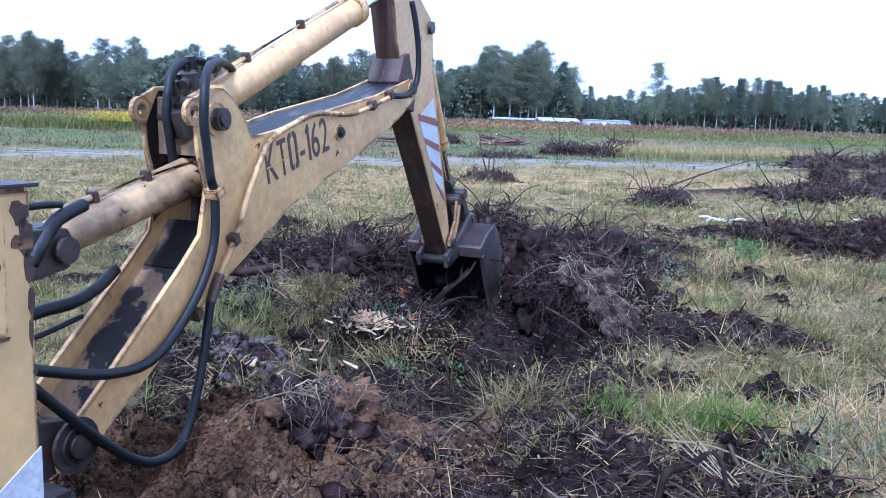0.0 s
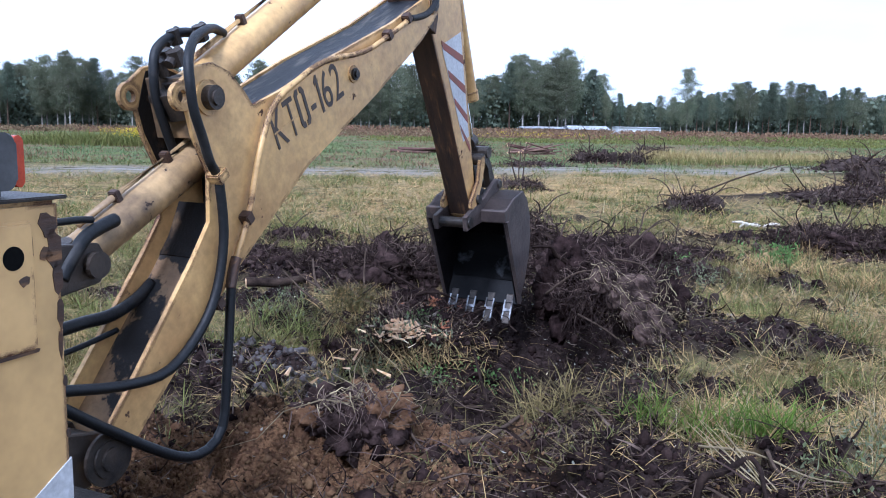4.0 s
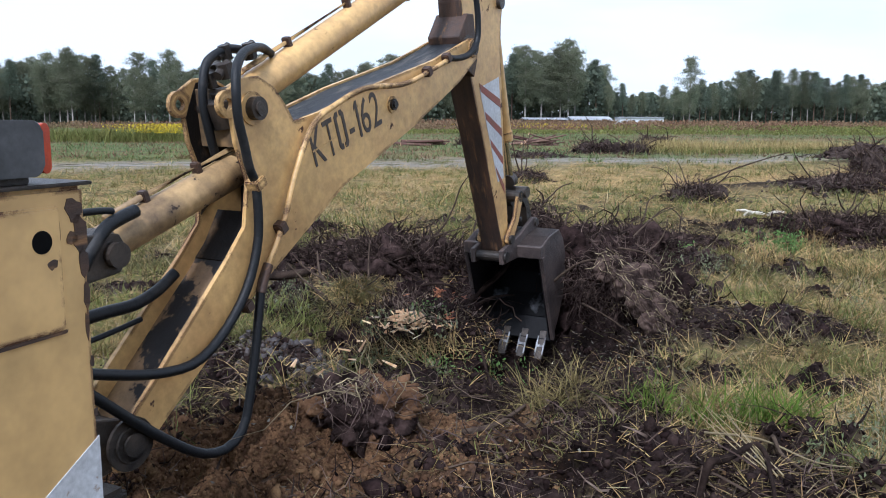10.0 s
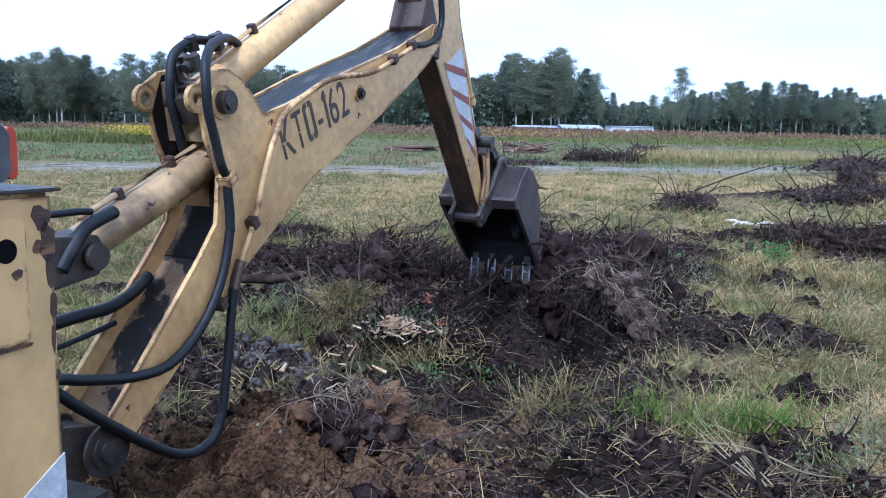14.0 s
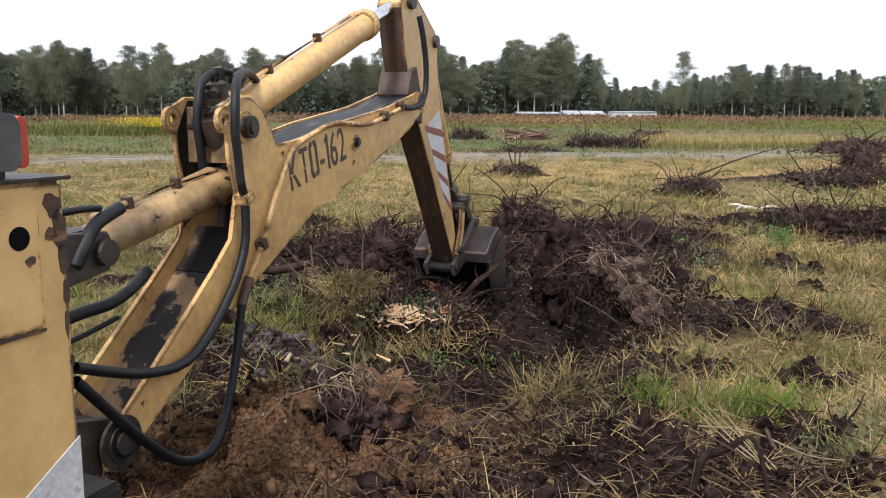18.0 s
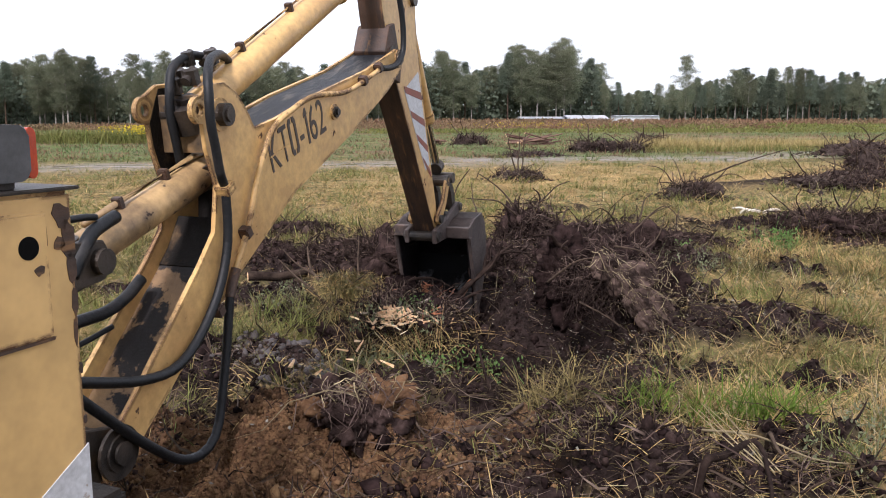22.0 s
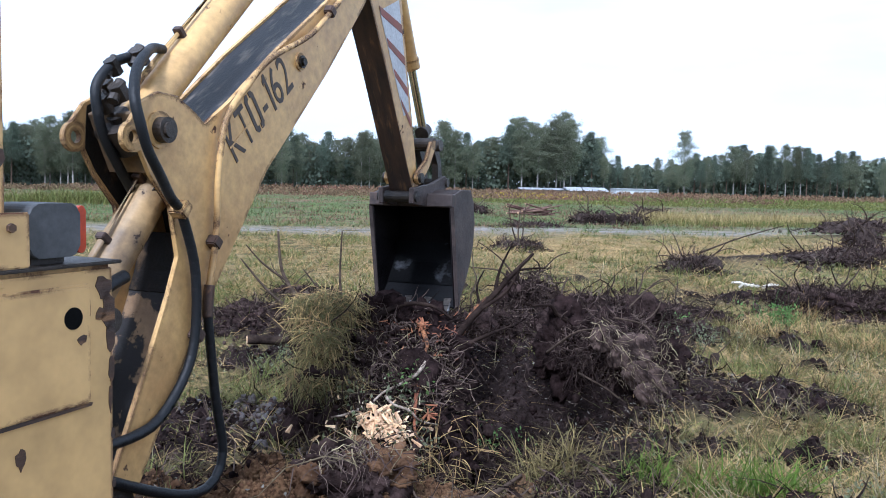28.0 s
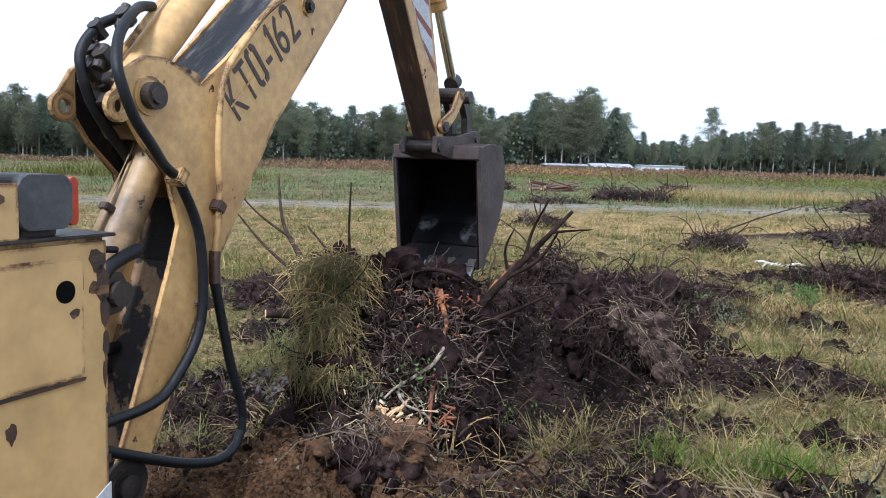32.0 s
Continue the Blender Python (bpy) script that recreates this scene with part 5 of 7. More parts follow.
def tuft_part(name, parent, mat, rg, n, centre, radius, height, width, lean, bend, label="", rz=0.02):
    P = np.stack([rg.normal(centre[0], radius, n), rg.normal(centre[1], radius, n), centre[2] + rg.uniform(-rz, rz, n)], 1)
    V, T = blade_arrays(P, height, width, lean, bend, rg, 4, floor=False)
    ob = fast_mesh(name, V, T, mat, parent)
    return tagged(ob, label, kind="stuff")


START = (0.24, 5.67, 0.14)
stump = empty("uprooted_stump", pose(*START))
tagged(stump, "stump torn out with its root plate of dark soil and sod", "tree stump")


def make_stump():
    rg = np.random.RandomState(77)
    for i, (x, y, z, rx, ry, rz) in enumerate(((0.04, 0.56, -0.31, 0.44, 0.60, 0.27), (0.12, 0.98, -0.29, 0.36, 0.28, 0.22), (-0.22, 0.22, -0.27, 0.34, 0.38, 0.18), (0.28, 0.06, -0.28, 0.32, 0.36, 0.20))):
        o = lump("root_soil", rx, ry, rz, CLOD, stump, "dark root-bound soil", 3 + i, 0.55, 5)
        o.matrix_basis = pose(x, y, z)
    o = lump("sod", 0.20, 0.46, 0.19, CLOD, stump, "sod with hanging grass", 11, 0.35, 4)
    o.matrix_basis = pose(-0.36, 0.92, -0.10)
    lump("root_soil", 0.24, 0.34, 0.20, CLOD, stump, "dark root-bound soil below the sod", 12, 0.5, 5).matrix_basis = pose(-0.30, 0.46, -0.19)
    for n, mat, size in ((2100, SODBROWN, 0.17), (800, SODGRASS, 0.19), (700, STRAW, 0.15)):
        rows = rg.uniform(0, 1, n) ** 1.3
        P = np.stack([-0.37 + rg.normal(0, 0.085 + 0.03 * np.sin(rows * 9), n), 1.14 - 0.78 * rows, 0.085 - 0.10 * rows ** 2 + 0.035 * np.sin(rows * 14) + rg.normal(0, 0.025, n)], 1)
        V, T = blade_arrays(P, size, 0.0055, 1.25, 0.9, rg, 4, 0.35, heading=-1.57 + rg.normal(0, 0.35, n), floor=False)
        tagged(fast_mesh("sod_grass", V, T, mat, stump), "matted yellow-brown grass hanging from the sod", kind="stuff")
    tuft_part("sod_grass", stump, STRAW, rg, 260, (-0.36, 1.0, 0.06), 0.12, 0.20, 0.005, 1.1, 1.0, "dry straw in the sod", 0.05)
    tuft_part("rim_grass", stump, SODBROWN, rg, 500, (0.05, -0.20, -0.07), 0.24, 0.13, 0.006, 0.6, 0.9, "tangled green grass at the stump's foot", 0.04)
    tuft_part("rim_straw", stump, STRAW, rg, 260, (0.10, -0.20, -0.05), 0.24, 0.20, 0.005, 0.9, 0.9, "dry straw at the stump's foot", 0.04)
    for k, (x, y, z, r) in enumerate(((-0.10, 1.08, -0.06, 0.13), (0.06, 1.10, -0.03, 0.14), (0.22, 1.08, -0.05, 0.13), (0.36, 1.04, -0.06, 0.13), (0.46, 0.86, -0.10, 0.15))):
        lump("root_soil", r, r, r * 0.8, CLOD, stump, "crumbling soil along the top edge", 61 + k, 0.8, 4).matrix_basis = pose(x, y, z)
    rooty("grey_root", stump, rg, 700, (0.10, 0.62, -0.08), (0.50, 0.66, 0.15), 0.5, 0.13, 0.0042, ROOTGREY, "weathered grey roots", 4)["kind"] = "stuff"
    part("wood", rod(bmesh.new(), (0, 0.0, -0.2), (0.0, -0.02, 0.035), 0.13, 0.105, 14), BARK, stump, "broken stump base")
    part("wood_chip", splinters(rg, 75, 0.048, 0.095, 0.024), WOOD, stump, "pale split wood chips").matrix_basis = pose(0, -0.02, 0.060)
    part("wood_chip", splinters(rg, 80, 0.095, 0.080, 0.020), WOOD, stump, "pale split wood chips").matrix_basis = pose(0, -0.03, 0.030)
    part("wood_chip", splinters(rg, 40, 0.12, 0.05, 0.015), WOODPALE, stump, "scattered pale chips").matrix_basis = pose(0.03, -0.03, 0.03)
    part("split_wood", splinters(rg, 14, 0.018, 0.07, 0.014, 0), WOODRED, stump, "orange split root").matrix_basis = pose(0.28, 0.86, 0.06, 20, 0, 80)
    part("split_wood", splinters(rg, 6, 0.02, 0.10, 0.02, 0), WOODRED, stump, "reddish split root").matrix_basis = pose(0.30, 0.08, 0.03, 10, 0, 70)
    n = 900
    P = np.stack([rg.normal(0.08, 0.24, n), rg.uniform(-0.25, 1.15, n), rg.normal(-0.05, 0.05, n)], 1)
    V, T = crumbs(P, 0.013, rg)
    fast_mesh("clod", V, T, CLOD, stump, True)["kind"] = "stuff"
    n = 700
    P = np.stack([rg.normal(0.10, 0.24, n), rg.uniform(-0.2, 1.15, n), rg.normal(-0.02, 0.04, n)], 1)
    V, T = stick_arrays(P, 0.16, 0.0045, 1.2, rg, 4, np.stack([rg.normal(0, 0.6, n), rg.normal(-0.6, 0.5, n), rg.normal(0.1, 0.35, n)], 1))
    fast_mesh("hanging_root", V, T, BARK, stump)["kind"] = "stuff"
    limb("peeled_root", ((0.27, 0.98, 0.0), (0.285, 0.90, 0.05), (0.30, 0.80, 0.055), (0.315, 0.70, 0.06), (0.295, 0.61, 0.055), (0.29, 0.52, 0.05)), 0.022, WOODORANGE, stump, "split root with raw orange wood")
    limb("peeled_root", ((0.30, 0.60, 0.05), (0.29, 0.51, 0.07), (0.24, 0.42, 0.065), (0.18, 0.36, 0.07), (0.10, 0.31, 0.06), (0.02, 0.25, 0.065), (-0.06, 0.17, 0.04)), 0.015, PEELGREY, stump, "long pale peeled root")
    limb("peeled_root", ((0.04, 0.24, 0.05), (0.08, 0.15, 0.075), (0.18, 0.10, 0.07), (0.24, 0.03, 0.06), (0.34, 0.01, 0.05)), 0.010, PEELGREY, stump, "pale peeled root end")
    limb("peeled_root", ((-0.10, 0.14, 0.05), (-0.20, 0.06, 0.08), (-0.28, 0.04, 0.08)), 0.011, PEELGREY, stump, "broken root with a pale end")
    limb("split_root", ((0.52, 0.88, -0.08), (0.60, 0.98, -0.01), (0.67, 1.05, 0.07), (0.76, 1.11, 0.12)), 0.027, WOODORANGE, stump, "thick root split to raw orange wood", 0.020)
    limb("peeled_root", ((0.25, 0.42, 0.02), (0.22, 0.20, 0.02), (0.21, 0.05, 0.0), (0.23, -0.06, -0.03)), 0.016, WOODRED, stump, "reddish peeled root")
    part("wood_chip", splinters(rg, 60, 0.13, 0.045, 0.012), WOODRED, stump, "scattered reddish wood bits").matrix_basis = pose(0.30, 0.85, 0.0)
    rooty("root_tangle", stump, rg, 170, (0.06, 0.55, -0.14), (0.50, 0.62, 0.14), 0.35, 0.20, 0.009, BARK, "crooked dark roots", 5)["kind"] = "stuff"
    rooty("fine_root", stump, rg, 1000, (0.08, 0.55, -0.10), (0.48, 0.62, 0.13), 0.4, 0.10, 0.0032, ROOTHAIR, "fine torn roots", 4)["kind"] = "stuff"
    rooty("fine_root", stump, rg, 320, (0.08, 0.50, -0.08), (0.48, 0.60, 0.12), 0.5, 0.11, 0.0030, STRAWPALE, "bleached fibres in the soil", 4)["kind"] = "stuff"
    V, F = leafy(rg, 130, (-0.25, 0.02, 0.02), (0.32, 0.36, 0.11), 0.018)
    fast_mesh("leaf_spray", V, F, LEAF, stump)["kind"] = "stuff"
    V, F = leafy(rg, 140, (-0.32, -0.28, 0.0), (0.34, 0.02, 0.14), 0.017)
    fast_mesh("leaf_spray", V, F, LEAF, stump)["kind"] = "stuff"
    V, F = leafy(rg, 60, (0.05, 0.25, 0.02), (0.35, 0.50, 0.12), 0.016)
    fast_mesh("leaf_spray", V, F, WEED, stump)["kind"] = "stuff"
    for pts, r in ((((-0.48, 1.05, -0.05), (-0.58, 1.20, 0.06), (-0.68, 1.38, 0.14), (-0.72, 1.62, 0.30)), 0.020), (((-0.62, 1.28, 0.10), (-0.80, 1.36, 0.20), (-0.92, 1.42, 0.32)), 0.010), (((-0.60, 1.10, 0.0), (-0.78, 1.22, 0.10), (-0.95, 1.36, 0.24)), 0.013),
                   (((-0.25, 1.10, 0.0), (-0.27, 1.28, 0.18), (-0.26, 1.46, 0.42)), 0.012), (((-0.30, 1.08, 0.0), (-0.42, 1.22, 0.10), (-0.52, 1.28, 0.22)), 0.010),
                   (((-0.52, 0.80, 0.0), (-0.68, 0.85, 0.10), (-0.75, 0.95, 0.22)), 0.008)):
        limb("branch", pts, r, TWIG, stump, "bare grey branch standing from the sod")
    for pts, r, m in ((((0.50, 0.86, -0.06), (0.64, 0.99, 0.05), (0.80, 1.12, 0.15), (0.95, 1.22, 0.28), (1.08, 1.34, 0.34)), 0.030, BARK), (((0.80, 1.12, 0.15), (0.84, 1.25, 0.26), (0.93, 1.36, 0.42)), 0.014, BARK), (((0.70, 1.04, 0.08), (0.68, 1.18, 0.16), (0.74, 1.30, 0.22)), 0.012, BARK), (((0.95, 1.22, 0.28), (1.08, 1.22, 0.30), (1.20, 1.25, 0.28)), 0.010, BARK), (((0.66, 1.02, 0.06), (0.86, 1.05, 0.22), (0.96, 1.12, 0.40)), 0.016, BARK),
                      (((0.50, 0.75, -0.05), (0.72, 0.80, 0.05), (0.92, 0.92, 0.04)), 0.018, BARK), (((-0.05, 0.98, 0.02), (0.15, 1.05, 0.10), (0.35, 1.02, 0.12), (0.5, 0.95, 0.06)), 0.022, BARK),
                      (((0.0, 0.05, 0.02), (0.16, -0.02, 0.05), (0.26, -0.12, 0.04), (0.36, -0.16, 0.03)), 0.009, TWIG)):
        limb("root", pts, r, m, stump, "torn root with broken bark")

    for ob in stump.children:
        if ob.name.startswith(("wood_chip", "split_wood")):
            ob["kind"] = "stuff"


make_stump()


def root_pile(x, y, rx, ry, rz, label, seed, n_roots=120, fine=300, length=0.35, r=0.011, branches=3, z=None, category="root pile"):
    """A heap of soil, roots and branches left from grubbing."""
    rg = np.random.RandomState(seed)
    g = float(sample("z", np.array([x]), np.array([y]))[0]) if z is None else z
    t = empty("root_pile", pose(x, y, g))
    tagged(t, label, category, "heaps of torn-out roots")
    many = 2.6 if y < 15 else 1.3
    # from 15 m on: paler roots, and soil with sunlit tone painted in
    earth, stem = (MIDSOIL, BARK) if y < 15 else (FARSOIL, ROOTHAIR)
    for k in range(4):
        a, q = k * 1.7 + rg.uniform(0, 1), rg.uniform(0.45, 0.75)
        off = 0.0 if k == 0 else 0.55
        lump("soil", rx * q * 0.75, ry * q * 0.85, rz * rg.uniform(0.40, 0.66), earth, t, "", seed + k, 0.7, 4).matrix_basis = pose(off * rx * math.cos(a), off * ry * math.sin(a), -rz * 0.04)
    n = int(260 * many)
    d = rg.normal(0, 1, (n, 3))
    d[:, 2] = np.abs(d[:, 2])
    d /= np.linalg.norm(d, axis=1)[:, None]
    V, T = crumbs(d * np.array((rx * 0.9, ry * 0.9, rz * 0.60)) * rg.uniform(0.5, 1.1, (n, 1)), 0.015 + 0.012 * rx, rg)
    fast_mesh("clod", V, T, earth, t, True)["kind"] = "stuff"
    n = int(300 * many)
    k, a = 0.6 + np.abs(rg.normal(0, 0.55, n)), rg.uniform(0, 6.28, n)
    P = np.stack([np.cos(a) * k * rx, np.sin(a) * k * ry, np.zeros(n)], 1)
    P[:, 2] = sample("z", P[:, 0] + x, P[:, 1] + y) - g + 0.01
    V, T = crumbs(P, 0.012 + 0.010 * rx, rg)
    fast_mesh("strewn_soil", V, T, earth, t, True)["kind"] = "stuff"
    n = int(110 * many)
    k, a = 0.5 + np.abs(rg.normal(0, 0.6, n)), rg.uniform(0, 6.28, n)
    P = np.stack([np.cos(a) * k * rx, np.sin(a) * k * ry, np.zeros(n)], 1)
    P[:, 2] = sample("z", P[:, 0] + x, P[:, 1] + y) - g + 0.01
    V, T = stick_arrays(P, length * 0.6, r * 0.6, 1.35, rg, 4)
    fast_mesh("strewn_root", V, T, stem, t)["kind"] = "stuff"
    rooty("root", t, rg, int(n_roots * many), (0, 0, rz * 0.05), (rx * 1.0, ry * 1.0, rz * 0.75), 0.10, length * 0.6, r * 0.85, stem, "", 5, 0.42, 0.4)["kind"] = "stuff"
    rooty("fine_root", t, rg, int(fine * many), (0, 0, rz * 0.05), (rx * 1.1, ry * 1.1, rz * 0.8), 0.08, length * 0.36, r * 0.36, ROOTHAIR, "", 4, 0.45, 0.4)["kind"] = "stuff"
    rooty("fine_root", t, rg, int(fine * 0.7), (0, 0, rz * 0.1), (rx, ry, rz * 0.8), 0.2, length * 0.40, r * 0.42, ROOTGREY, "", 4, 0.4)["kind"] = "stuff"
    for k in range(branches):
        a = rg.uniform(0, 6.28)
        L = length * rg.uniform(1.5, 2.6)
        p0 = Vector((math.cos(a) * rx * 0.4, math.sin(a) * ry * 0.4, rz * 0.5))
        d = Vector((math.cos(a), math.sin(a) * 0.4, rg.uniform(0.15, 0.9))).normalized()
        pts = [p0]
        for _ in range(4):
            d = (d + Vector(rg.normal(0, 0.28, 3))).normalized()
            pts.append(pts[-1] + d * L / 4)
        limb("branch", pts, r * 1.1, TWIG, t)
    return t


# the great root plate beside the pit
def great_root_plate():
    rg = np.random.RandomState(5)
    t = empty("root_plate", pose(2.02, 6.40, -0.02))
    t.scale = (0.80, 0.80, 0.74)
    tagged(t, "great upturned root plate of dark soil beside the pit", "tree stump")
    for i, (x, y, z, rx, ry, rz, m) in enumerate(((0.0, 0.42, 0.34, 0.42, 0.40, 0.50, CLOD), (0.35, -0.10, 0.15, 0.32, 0.35, 0.40, CLOD), (-0.35, 0.50, 0.30, 0.38, 0.36, 0.50, CLOD), (0.55, 0.25, 0.10, 0.60, 0.45, 0.35, CLOD))):
        lump("root_soil", rx, ry, rz, m, t, "", 21 + i, 0.5, 5).matrix_basis = pose(x, y, z)
    for k, (x, y, z, rx, ry, rz) in enumerate(((-0.24, -0.28, 0.66, 0.15, 0.16, 0.13), (-0.10, -0.36, 0.52, 0.15, 0.17, 0.17), (0.02, -0.46, 0.33, 0.13, 0.15, 0.18), (0.13, -0.54, 0.13, 0.13, 0.13, 0.18), (0.22, -0.42, 0.22, 0.16, 0.2, 0.2), (0.10, -0.22, 0.50, 0.18, 0.2, 0.2))):
        lump("subsoil", rx, ry, rz, PALESOIL, t, "paler pinkish bank of subsoil", 31 + k, 0.30, 5, 0.22).matrix_basis = pose(x, y, z, 14, -30, 12)
    n = 500
    d = rg.normal(0, 1, (n, 3))
    d[:, 2] = np.abs(d[:, 2])
    d /= np.linalg.norm(d, axis=1)[:, None]
    V, T = crumbs(np.array((0.05, 0.2, 0.2)) + d * np.array((0.60, 0.55, 0.55)) * rg.uniform(0.7, 1.1, (n, 1)), 0.018, rg)
    fast_mesh("clod", V, T, CLOD, t, True)["kind"] = "stuff"
    rooty("root", t, rg, 420, (0.0, 0.32, 0.25), (0.60, 0.50, 0.60), 0.15, 0.20, 0.010, BARK, "tangle of dark roots", 5, 0.45)["kind"] = "stuff"
    rooty("fine_root", t, rg, 2400, (0.0, 0.22, 0.25), (0.66, 0.52, 0.60), 0.15, 0.11, 0.0032, ROOTHAIR, "matted fine roots", 4, 0.3)["kind"] = "stuff"
    rooty("fine_root", t, rg, 500, (0.25, -0.05, 0.2), (0.55, 0.60, 0.5), 0.3, 0.13, 0.003, STRAWPALE, "pale torn fibres", 4, 0.3)["kind"] = "stuff"
    rooty("grey_root", t, rg, 900, (-0.05, 0.20, 0.30), (0.60, 0.52, 0.62), 0.3, 0.15, 0.0042, ROOTGREY, "weathered grey roots", 4, 0.4)["kind"] = "stuff"
    for n, mat in ((260, ROOTGREY), (160, ROOTHAIR), (150, STRAWPALE)):  # fibres down the pale bank
        f = rg.uniform(-0.15, 1.15, n)
        P = np.stack([-0.24 + 0.42 * f + rg.normal(0, 0.07, n), -0.40 - 0.26 * f + rg.normal(0, 0.05, n), 0.74 - 0.60 * f + rg.normal(0, 0.06, n)], 1)
        V, T = stick_arrays(P, 0.12, 0.0030, 0, rg, 4, np.stack([rg.normal(0.5, 0.5, n), rg.normal(-0.3, 0.3, n), rg.normal(-0.6, 0.4, n)], 1), 0.35)
        fast_mesh("bank_root", V, T, mat, t)["kind"] = "stuff"
    # a crown of root stubs on the crest
    for k in range(26):
        p = Vector((rg.normal(-0.22, 0.20), rg.normal(0.32, 0.15), rg.uniform(0.62, 0.80)))
        d = Vector((rg.normal(0, 0.6), rg.normal(-0.1, 0.4), rg.uniform(0.5, 1.2))).normalized()
        pts = [p]
        for _ in range(3):
            d = (d + Vector(rg.normal(0, 0.4, 3))).normalized()
            pts.append(pts[-1] + d * rg.uniform(0.05, 0.10))
        limb("crest_root", pts, rg.uniform(0.008, 0.018), (BARK, ROOTGREY)[k % 2], t, "broken root on the crest")
    V, T = blade_arrays(np.stack([rg.normal(0.48, 0.16, 500), rg.normal(-0.30, 0.16, 500), rg.uniform(0.05, 0.34, 500)], 1), 0.20, 0.006, 1.1, 1.0, rg, 4, floor=False)
    tagged(fast_mesh("sod_grass", V, T, SODBROWN, t), "brown dead grass down the bank", kind="stuff")
    # thick crooked roots that claw upward and outward
    for k in range(11):
        a = rg.uniform(0, 6.28)
        p = Vector((-0.25 + 0.22 * math.cos(a), 0.30 + 0.2 * math.sin(a), rg.uniform(0.35, 0.75)))
        d = Vector((math.cos(a), math.sin(a) - 0.25, rg.uniform(0.1, 1.0))).normalized()
        pts = [p]
        for _ in range(4):
            d = (d + Vector(rg.normal(0, 0.35, 3)) + Vector((0, 0, -0.12))).normalized()
            pts.append(pts[-1] + d * rg.uniform(0.07, 0.15))
        limb("thick_root", pts, rg.uniform(0.020, 0.036), BARK, t, "thick broken root")
    # roots that hang down the cut face
    P = np.stack([rg.uniform(-0.60, 0.15, 220), rg.uniform(-0.46, -0.25, 220), rg.uniform(0.2, 0.75, 220)], 1)
    d = np.stack([rg.normal(-0.2, 0.4, 220), rg.normal(-0.25, 0.3, 220), np.full(220, -1.0)], 1)
    V, T = stick_arrays(P, 0.20, 0.0035, 0, rg, 4, d, 0.35)
    fast_mesh("hanging_root", V, T, ROOTHAIR, t)["kind"] = "stuff"
    for pts, r in ((((0.0, 0.3, 0.7), (0.35, 0.5, 1.0), (0.62, 0.55, 1.20), (0.80, 0.5, 1.02)), 0.012), (((0.1, 0.2, 0.6), (0.45, 0.3, 0.85), (0.55, 0.35, 1.1)), 0.012), (((-0.4, 0.4, 0.7), (-0.5, 0.5, 1.0), (-0.42, 0.6, 1.2)), 0.020),
                   (((0.9, 0.2, 0.2), (1.15, 0.2, 0.45), (1.3, 0.3, 0.55)), 0.008), (((0.85, 0.2, 0.2), (1.05, 0.3, 0.55)), 0.008), (((-0.5, -0.3, 0.3), (-0.3, -0.5, 0.2), (-0.1, -0.55, 0.05)), 0.012),
                   (((-0.1, -0.1, 0.85), (0.15, -0.2, 0.80), (0.3, -0.25, 0.62)), 0.014), (((-0.75, 0.0, 0.45), (-0.5, -0.2, 0.72), (-0.2, -0.2, 0.74)), 0.016)):
        limb("branch", pts, r, TWIG, t, "bent bare branch")


great_root_plate()
root_pile(2.05, 10.4, 0.42, 0.38, 0.72, "tall tangle of upturned roots behind the pit", 51, 200, 600, 0.32, 0.013, 4)
root_pile(2.5, 8.4, 0.70, 0.50, 0.42, "heap of roots and dark soil", 52, 220, 500, 0.34, 0.011, 3)
root_pile(1.3, 8.3, 0.60, 0.45, 0.45, "heap of roots and dark soil behind the bucket", 53, 220, 500, 0.34, 0.011, 3)
root_pile(0.35, 8.0, 0.55, 0.45, 0.38, "dark heap of grubbed roots and soil", 54, 260, 600, 0.34, 0.011, 3)
root_pile(-0.25, 8.7, 0.55, 0.40, 0.28, "low dark heap of grubbed roots", 55, 160, 400, 0.30, 0.010, 2)
root_pile(-0.9, 11.6, 0.50, 0.35, 0.25, "small dark heap of soil and roots", 56, 90, 200, 0.25, 0.010, 1)
root_pile(3.7, 9.9, 0.75, 0.45, 0.22, "low heap of soil with pale wood bits", 57, 120, 300, 0.28, 0.010, 2)
root_pile(3.85, 21.1, 0.65, 0.45, 0.42, "small far heap of roots", 58, 120, 200, 0.5, 0.02, 3)
root_pile(6.4, 15.9, 0.55, 0.45, 0.50, "heap of roots with long bare branches", 59, 200, 400, 0.42, 0.014, 5)
root_pile(5.95, 10.5, 0.62, 0.48, 0.24, "long dark heap of roots and earth", 60, 260, 600, 0.34, 0.011, 3)
root_pile(6.7, 10.1, 0.55, 0.46, 0.22, "dark heap of roots and earth", 61, 180, 400, 0.34, 0.011, 2)
root_pile(7.6, 10.3, 0.75, 0.5, 0.36, "high dark heap of roots and earth", 62, 300, 600, 0.36, 0.012, 3)
root_pile(10.1, 17.4, 1.0, 0.9, 0.22, "wide grey heap of roots and earth", 63, 240, 400, 0.5, 0.016, 3)
root_pile(12.0, 18.6, 1.3, 1.0, 0.28, "wide grey heap of roots and earth", 64, 260, 400, 0.5, 0.016, 3)
root_pile(14.6, 23.4, 0.55, 0.45, 1.0, "upended trunk base with its roots", 65, 200, 300, 0.36, 0.022, 3)
root_pile(13.6, 19.4, 0.6, 0.5, 0.6, "heap of roots and earth", 66, 140, 300, 0.5, 0.016, 3)
root_pile(20.5, 33.0, 2.0, 1.0, 0.8, "far heap of pulled roots", 67, 240, 300, 0.8, 0.03, 3)
root_pile(24.5, 34.0, 1.8, 1.0, 0.9, "far heap of pulled roots", 68, 200, 300, 0.8, 0.03, 2)
